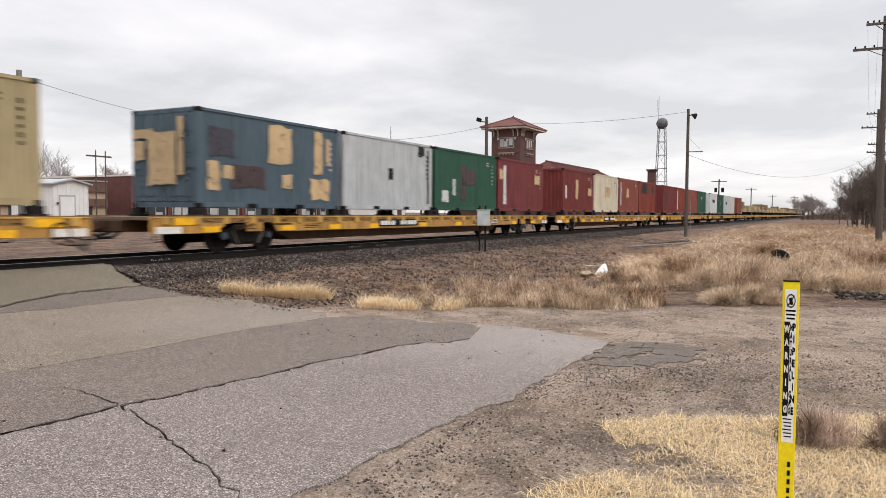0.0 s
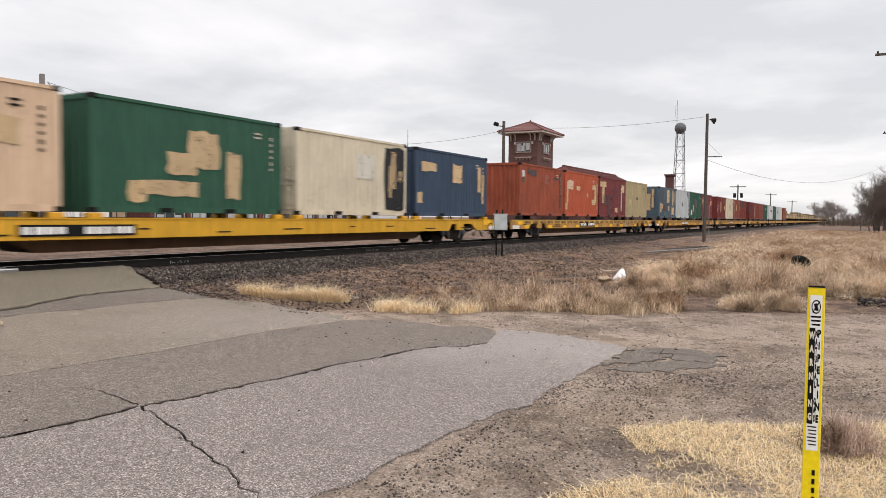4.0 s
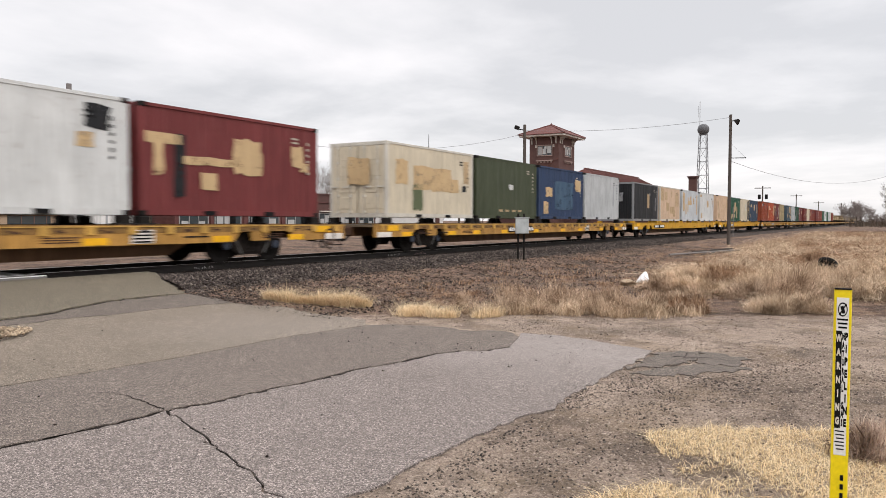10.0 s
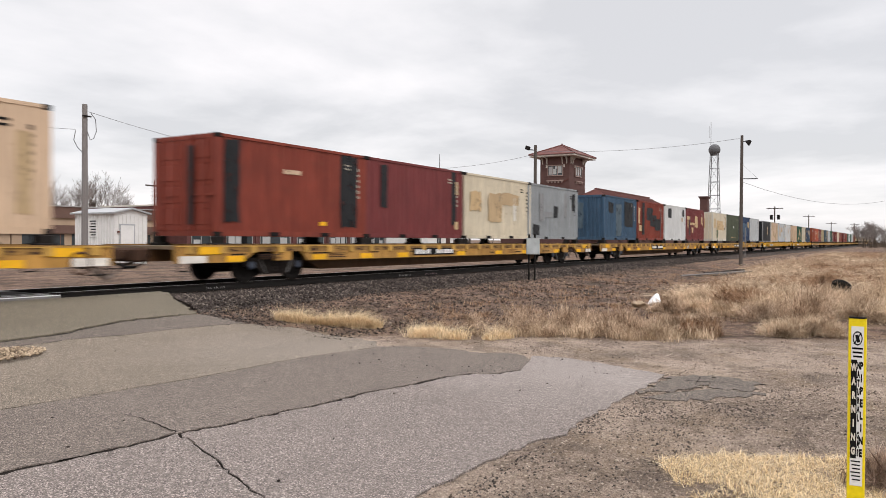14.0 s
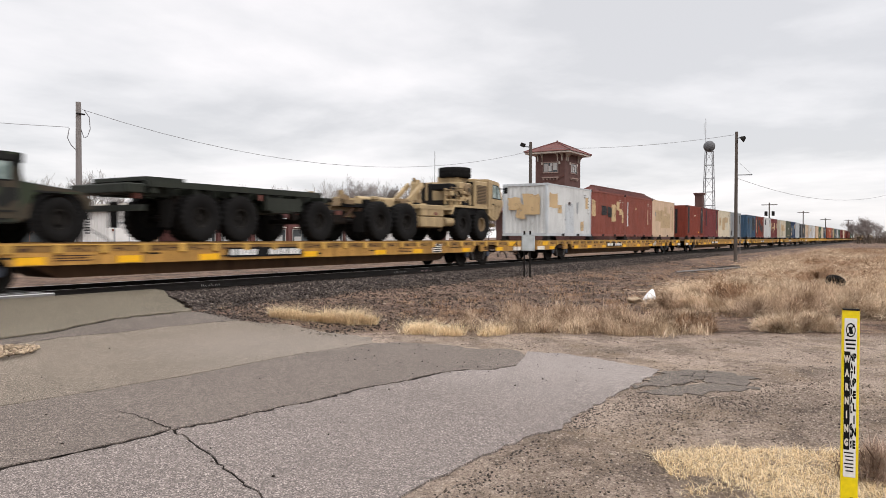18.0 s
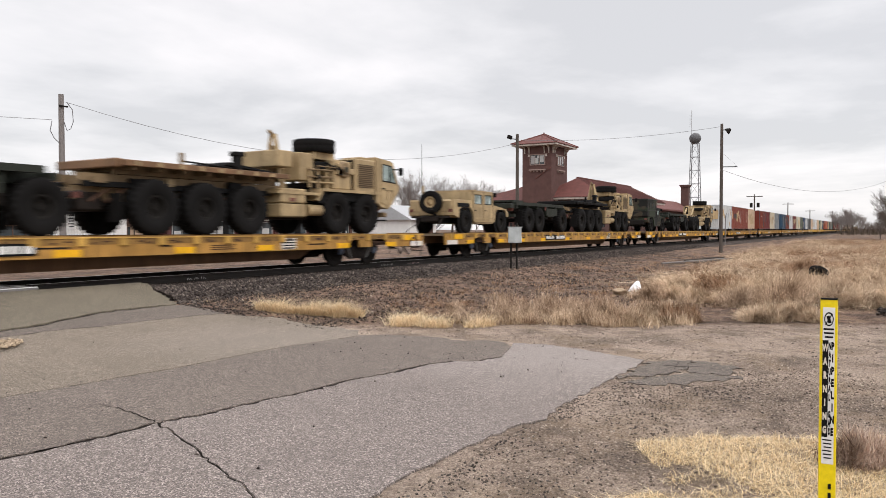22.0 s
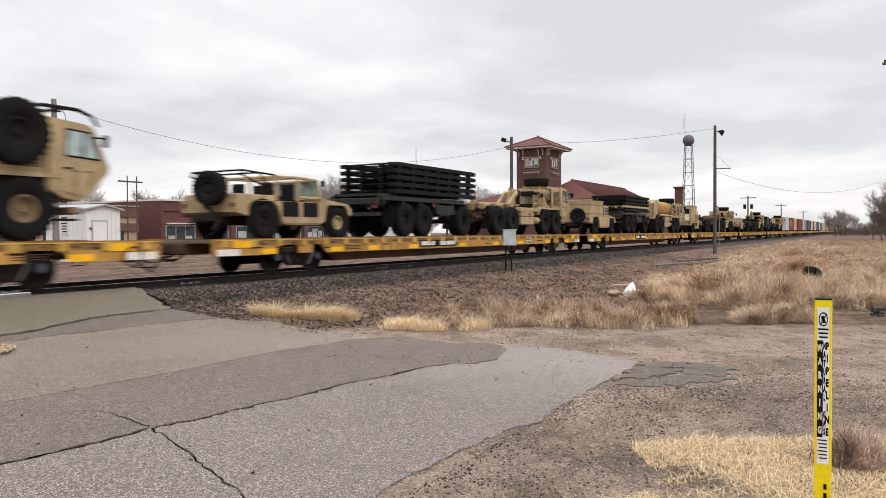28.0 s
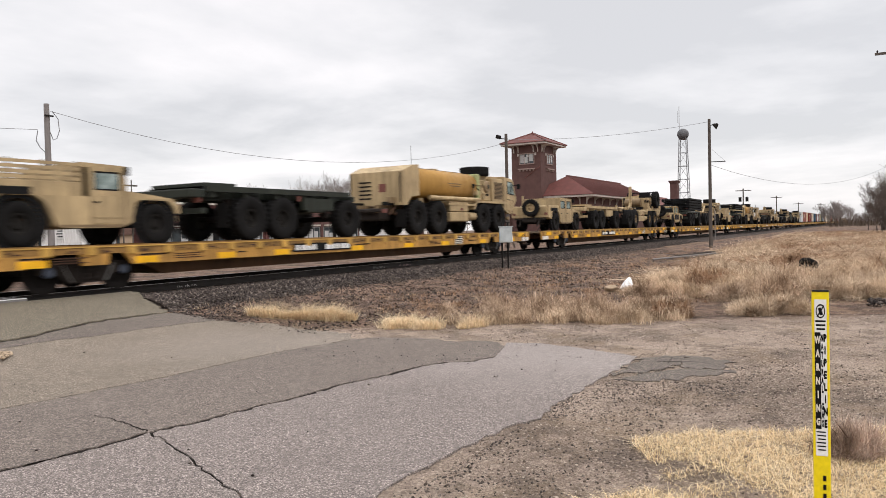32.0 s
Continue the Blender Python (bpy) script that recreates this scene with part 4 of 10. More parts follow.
def flat_car(new_paint, seed, lettered=True):
    rr = random.Random(seed)
    skin = "car_new" if new_paint else "car_yellow"
    car = empty("flat_car", None, ("bright yellow" if new_paint else "rust-stained dull yellow") + " steel railway flat car", "flat car", "flat cars of the train")
    part("side_sill", sillA, skin, car)
    part("side_sill", sillB, skin, car)
    part("deck", deck_me, "deck", car, "worn brown steel deck")
    part("centre_sill", spine_me, "sill_brown", car, "brown centre sill with underside shade in its colour")
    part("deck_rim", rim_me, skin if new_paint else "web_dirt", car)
    for i in range(27 if lettered and not new_paint else 0):
        part("stake_pocket", pocket_me, "tab_yellow", car).matrix_basis = pose(-13.1 + i * 1.008, -1.375, DECK)
    if not new_paint and lettered:
        part("upper_web", web_me, "web_dirt", car, "darker brown upper web of the sill")
        part("lashing_slot", slot_me, "rust", car)["kind"] = "stuff"
        part("top_flange", flange_me, "tab_yellow", car, "rubbed pale edge of the deck")
        back = part("flag_decal", flag_back_me, "white_plate", car, "pale decal with dark stripes")
        back.matrix_basis = pose(6.32, -1.378, DECK - 0.40)
        part("decal_stripe", flag_me, "black", back).matrix_basis = pose(0, -0.006, 0)
        for x in (-10.6, -7.5, 4.2, 10.6):
            part("stencil_block", print_me, "rust", car, "unreadable small stencil").matrix_basis = pose(x + rr.uniform(-0.3, 0.3), -1.374, DECK - 0.35)
    for end in (-1, 1):
        truck = empty("truck")
        truck.parent = car
        truck.matrix_basis = pose(end * 9.95, 0, 0)
        part("bolster", bolster_me, "steel_dark", truck).matrix_basis = pose(0, 0, 0.40)
        for s in (-1, 1):
            part("side_frame", frame_me, "frame_grime", truck).matrix_basis = pose(0, s * 1.0, 0.46)
            nest = part("spring_nest", spring_me, "frame_grime", truck)
            nest["kind"] = "stuff"
            nest.matrix_basis = pose(0, s * 1.0 - 0.07 * (s < 0), 0.42)
        for x in (-0.89, 0.89) if lettered else ():
            part("bearing_cap", cap_me, "bearing", truck, "blue-grey axle bearing cap").matrix_basis = pose(x, -1.08, 0.44)
        if lettered:
            part("brake_lever", lever_me, "lever_grey", truck).matrix_basis = pose(0, -1.10, 0.46)
        for k, x in enumerate((-0.89, 0.89)):
            w = part("wheelset_front" if k else "wheelset_rear", wheelset_me, "steel_dark", truck)
            w.matrix_basis = pose(x, 0, 0.425)
        part("draft_housing", draft_me, "rust", car, "rust-brown draft gear housing").matrix_basis = pose(end * (CAR_L / 2 - 0.02), 0, 0, 0, 0, 0 if end > 0 else 180)
        part("brake_hose", bow_me, "hose_grey", car, "hanging grey brake hose").matrix_basis = pose(end * (CAR_L / 2), 0, 0, 0, 0, 0 if end > 0 else 180)
        part("coupler", coupler_me, "rust", car, "rusty knuckle coupler").matrix_basis = pose(end * (CAR_L / 2), 0, 0, 0, 0, 0 if end > 0 else 180)
        part("air_hose", hose_me, "rubber", car, "black rubber air hose").matrix_basis = pose(end * (CAR_L / 2 - 0.1), 0, 0, 0, 0, 0 if end > 0 else 180)
        for step_me in step_mes:
            part("sill_step", step_me, "steel_dark", car).matrix_basis = pose(end * (CAR_L / 2 - 0.5), 0, 0, 0, 0, 0 if end > 0 else 180)
        part("warning_patch", tall_me, "mark_yellow", car, "bright yellow painted patch").matrix_basis = pose(end * (CAR_L / 2 - 1.02), -1.386, DECK - 0.215)
        part("stencil_plate", white_me, "white_plate", car, "scuffed white stencilled plate").matrix_basis = pose(end * (CAR_L / 2 - 0.5), -1.384, DECK - 0.42)
    part("brake_wheel", hand_me, "rust", car).matrix_basis = pose(CAR_L / 2 - 0.75, -1.42, 0.62)
    panel = part("sign_panel", panel_me, "black", car, "black panel with pale unreadable lettering")
    panel.matrix_basis = pose(-7.1 if new_paint else -2.3, -1.385, DECK - 0.36)
    x = -1.27
    for k in range(9 if lettered else 0):
        if k == 4:
            x += 0.38
        b = part("letter_bar", bar_mes[(k + seed) % 3], "white", panel)
        b.matrix_basis = pose(x, -0.018, 0.045)
        x += 0.245
    for x in (-11.5, -8.6, -6.4, -4.1, -0.5, 2.7, 5.2, 8.6, 11.5) if not new_paint else ():
        part("reflector", patch_me, "mark_yellow", car, "bright yellow reflective strip").matrix_basis = pose(x + rr.uniform(-0.2, 0.2), -1.376, DECK - 0.41)
    for k in range(9 if lettered else 0):
        part("stencil_line", line_mes[k % 3], "steel_dark", car, "unreadable small stencil").matrix_basis = pose(-11.5 + 2.75 * k + rr.uniform(-0.5, 0.5), -1.373, DECK - rr.choice((0.24, 0.29, 0.34)))
    return car


# ---- shipping containers, twenty feet ----
CL, CW, CH = 6.058, 2.438, 2.591


def corrugated(x0, x1, z0, z1, depth=0.036, pitch=0.24):
    """A ribbed wall in the plane y = 0, its ribs pressed inwards (+y)."""
    bm = bmesh.new()
    xs = []
    x = x0
    while x < x1 - 1e-6:
        for dx, d in ((0, 0), (0.075, 0), (0.11, depth), (0.195, depth)):
            if x + dx < x1:
                xs.append((x + dx, d))
        x += pitch
    xs.append((x1, 0))
    lo = [bm.verts.new((a, d, z0)) for a, d in xs]
    hi = [bm.verts.new((a, d, z1)) for a, d in xs]
    for i in range(len(xs) - 1):
        bm.faces.new((lo[i], lo[i + 1], hi[i + 1], hi[i]))
    return meshed(bm, "ribbed_wall")


rib_side = corrugated(-CL / 2 + 0.12, CL / 2 - 0.12, 0.15, CH - 0.08)
flat_side = corrugated(-CL / 2 + 0.12, CL / 2 - 0.12, 0.15, CH - 0.08, 0.006, 0.6)
rib_end = corrugated(-CW / 2 + 0.12, CW / 2 - 0.12, 0.15, CH - 0.08, 0.04, 0.24)
roof_me = meshed(boxed(-CL / 2 + 0.04, CL / 2 - 0.04, -CW / 2 + 0.04, CW / 2 - 0.04, CH - 0.05, CH - 0.018), "roof")
floor_me = meshed(boxed(-CL / 2 + 0.06, CL / 2 - 0.06, -CW / 2 + 0.06, CW / 2 - 0.06, 0.05, 0.14), "underframe")
post_me = meshed(boxed(-0.07, 0.07, -0.06, 0.06, 0.11, CH - 0.11, 0.012), "corner_post")
cast_me = meshed(boxed(-0.089, 0.089, -0.081, 0.081, 0, 0.118, 0.01), "corner_casting")
bm = bmesh.new()
box(bm, -CL / 2 + 0.17, CL / 2 - 0.17, -0.045, 0.045, 0.012, 0.15)
bottom_me = meshed(bm, "bottom_rail")
top_me = meshed(boxed(-CL / 2 + 0.17, CL / 2 - 0.17, -0.04, 0.04, CH - 0.085, CH - 0.012), "top_rail")
head_me = meshed(boxed(-0.05, 0.05, -CW / 2 + 0.16, CW / 2 - 0.16, CH - 0.12, CH - 0.005), "header")
sill_me = meshed(boxed(-0.05, 0.05, -CW / 2 + 0.16, CW / 2 - 0.16, 0.008, 0.15), "door_sill")
fork_me = meshed(boxed(-0.18, 0.18, -0.012, 0.012, 0.02, 0.125), "fork_pocket")
bm = bmesh.new()
box(bm, -0.02, 0.02, 0.02, CW / 2 - 0.13, 0.155, CH - 0.125, 0.008)
for k in range(4):
    box(bm, -0.035, -0.018, 0.1, CW / 2 - 0.2, 0.30 + k * 0.56, 0.70 + k * 0.56, 0.006)
door_me = meshed(bm, "door")
bm = bmesh.new()
tube(bm, (-0.055, 0, 0.06), (-0.055, 0, CH - 0.03), 0.018, sides=8)
for z in (0.2, 0.75, 1.35, 1.9, 2.4):
    box(bm, -0.075, -0.025, -0.05, 0.05, z - 0.04, z + 0.04)
box(bm, -0.085, -0.06, -0.02, 0.32, 1.03, 1.08)
lock_me = meshed(bm, "lock_rod")
tile_mes = {}


PAINTS = {}


def tint(name, c, rust=0.3, grime=0.3, fade=0.12):
    PAINTS[name] = (c, rust, grime, fade)
    M[name] = paint(name, c, rust, grime, fade)


# Brown sill paint, darkened to include the shade under the deck.
tint("sill_brown", (0.125, 0.06, 0.023), 0.7, 0.5, 0.25)
tint("c_maroon", (0.165, 0.032, 0.032))
tint("c_darkred", (0.155, 0.026, 0.022))
tint("c_red", (0.215, 0.038, 0.021), 0.5, 0.45, 0.2)
tint("c_rust", (0.30, 0.066, 0.029), 0.5, 0.5, 0.22)
tint("c_orange", (0.42, 0.085, 0.035))
tint("c_brown", (0.23, 0.062, 0.042))
tint("c_tan", (0.39, 0.315, 0.175))
tint("c_peach", (0.58, 0.42, 0.29), 0.3, 0.15)
tint("c_cream", (0.60, 0.53, 0.40), 0.45, 0.2)
tint("c_ivory", (0.58, 0.55, 0.48), 0.4, 0.2)
tint("c_white", (0.60, 0.61, 0.60), 0.4, 0.2)
tint("c_palegrey", (0.50, 0.53, 0.55), 0.35, 0.2)
tint("c_grey", (0.47, 0.49, 0.495), 0.4, 0.35)
tint("c_steel", (0.28, 0.30, 0.31), 0.35, 0.35)
tint("c_navy", (0.026, 0.05, 0.112), 0.3, 0.4)
tint("c_denim", (0.034, 0.06, 0.102), 0.35, 0.4)
tint("t_grey", (0.235, 0.24, 0.245), 0.2, 0.3)
tint("c_blue", (0.042, 0.092, 0.155), 0.4, 0.6)
tint("c_slate", (0.072, 0.108, 0.135), 0.3, 0.35)
tint("c_green", (0.02, 0.082, 0.048), 0.35, 0.3)
tint("c_olive", (0.048, 0.06, 0.03), 0.15, 0.25)
tint("c_black", (0.009, 0.010, 0.012), 0.2, 0.15, 0.05)
tint("t_tan", (0.52, 0.37, 0.20), 0.1, 0.1)
tint("t_sand", (0.45, 0.325, 0.185), 0.1, 0.1)
tint("t_dark", (0.06, 0.04, 0.04), 0.1, 0.2)
tint("t_slate", (0.055, 0.052, 0.065), 0.1, 0.2)
tint("t_wine", (0.085, 0.02, 0.022), 0.1, 0.2)
tint("t_green", (0.10, 0.12, 0.06), 0.1, 0.2)
WORDS = {"c_maroon": "dull maroon", "c_darkred": "dark red", "c_red": "rusty red", "c_rust": "rust-streaked orange-brown", "c_orange": "faded orange-red", "c_brown": "brick-brown", "c_tan": "sand-tan", "c_peach": "pale peach-tan", "c_cream": "stained cream", "c_ivory": "weathered ivory", "c_white": "grubby white", "c_palegrey": "pale blue-grey", "c_grey": "light grey", "c_steel": "steel-grey", "c_navy": "dark navy", "c_denim": "dull denim-blue", "c_blue": "scuffed mid-blue", "c_slate": "slate-blue", "c_green": "dark green", "c_olive": "olive-green", "c_black": "black"}


def tile(w, h):
    key = (round(w, 2), round(h, 2))
    if key not in tile_mes:
        rt_ = random.Random(int(key[0] * 1000 + key[1] * 37))
        w2, h2 = key[0] / 2, key[1] / 2
        j = min(0.05, 0.16 * min(w2, h2))
        loop = []
        for (ax, az), (bx_, bz) in (((-w2, -h2), (w2, -h2)), ((w2, -h2), (w2, h2)), ((w2, h2), (-w2, h2)), ((-w2, h2), (-w2, -h2))):
            steps = 4 if max(w2, h2) > 0.3 else 2
            for i in range(steps):
                f = i / steps
                loop.append((ax + (bx_ - ax) * f + rt_.uniform(-j, j), az + (bz - az) * f + rt_.uniform(-j, j)))
        tile_mes[key] = meshed(prism(bmesh.new(), loop, 0.0015, 0.004), "paint_patch")
    return tile_mes[key]


def overpaint(name):
    """The same paint as a thin, flaking patch."""
    key = "over_" + name
    if key not in M:
        if name in PAINTS:
            c, rust, grime, fade = PAINTS[name]
            M[key] = paint("patch_of_" + name[2:], c, rust * 0.6, grime, fade, 0.8, 0.85)
        else:
            M[key] = M[name]
    return key


def container(colour, patches=(), flat=False, trim=None, marks=True, seed=0, end_patches=(), doors_rear=True):
    """patches: (u, v, w, h, material) on the near side; u from the rear end, v from the floor, in metres."""
    rr = random.Random(seed * 7 + 1)
    trim = trim or colour
    tag = " with repainted patches" if patches else ""
    c = empty("shipping_container", None, WORDS.get(colour, "painted") + " twenty-foot steel shipping container" + tag, "container", "containers on the train")
    wall = flat_side if flat else rib_side
    part("side_wall", wall, colour, c).matrix_basis = pose(0, -CW / 2 + 0.02, 0)
    part("side_wall", wall, colour, c).matrix_basis = pose(0, CW / 2 - 0.02, 0, 0, 0, 180)
    part("end_wall", rib_end, colour, c).matrix_basis = pose((1 if doors_rear else -1) * (CL / 2 - 0.03), 0, 0, 0, 0, 90 if doors_rear else -90)
    part("roof", roof_me, colour, c)
    part("underframe", floor_me, "steel_dark", c)
    for sx in (-1, 1):
        for sy in (-1, 1):
            part("corner_post", post_me, trim, c).matrix_basis = pose(sx * (CL / 2 - 0.075), sy * (CW / 2 - 0.065), 0)
            for z in (0, CH - 0.118):
                part("corner_casting", cast_me, "steel_dark" if trim == colour else trim, c).matrix_basis = pose(sx * (CL / 2 - 0.089), sy * (CW / 2 - 0.081), z)
        part("header", head_me, trim, c).matrix_basis = pose(sx * (CL / 2 - 0.055), 0, 0)
        part("end_sill", sill_me, trim, c).matrix_basis = pose(sx * (CL / 2 - 0.055), 0, 0)
    for sy in (-1, 1):
        part("top_rail", top_me, trim, c).matrix_basis = pose(0, sy * (CW / 2 - 0.045), 0)
        part("bottom_rail", bottom_me, trim, c).matrix_basis = pose(0, sy * (CW / 2 - 0.05), 0)
        for x in (-1.03, 1.03) if sy < 0 else ():
            # Pocket opening drawn as a flat black plate on the rail.
            part("fork_pocket", fork_me, "black", c, "black plate for the fork pocket opening").matrix_basis = pose(x, sy * (CW / 2 + 0.004), 0)
    turn = 0 if doors_rear else 180
    for k, sy in enumerate((1, -1)):
        d = part("door", door_me, colour, c)
        d.matrix_basis = pose((-1 if doors_rear else 1) * (CL / 2 - 0.035), 0, 0, 0, 0, turn) @ Matrix.Diagonal((1, sy, 1, 1))
        for y in (0.3, 0.85):
            part("lock_rod", lock_me, "galv" if rr.random() < 0.1 else trim, d).matrix_basis = pose(0, y, 0)
    near = -CW / 2 + 0.012
    for u, v, w, h, m in patches:
        part("paint_patch", tile(w, h), overpaint(m), c).matrix_basis = pose(-CL / 2 + u, near, v)
    for u, v, w, h, m in end_patches:
        part("paint_patch", tile(w, h), overpaint(m), c).matrix_basis = pose(-CL / 2 - 0.075, CW / 2 - u, v, 0, 0, -90)
    if marks:
        ink = "stencil_white" if colour in ("c_maroon", "c_rust", "c_darkred", "c_red", "c_orange", "c_brown", "c_navy", "c_denim", "c_blue", "c_slate", "c_green", "c_olive", "c_black") else "black"
        for k in range(6):
            part("letter_bar", tile(0.09, 0.07 if k % 4 else 0.1), ink, c, "unreadable stencilled mark").matrix_basis = pose(CL / 2 - 0.42, near, 2.1 - k * 0.17)
        for k in range(2):
            part("letter_bar", tile(0.26, 0.05), ink, c, "unreadable stencilled mark").matrix_basis = pose(CL / 2 - 0.95, near, 2.2 - k * 0.11)
    return c

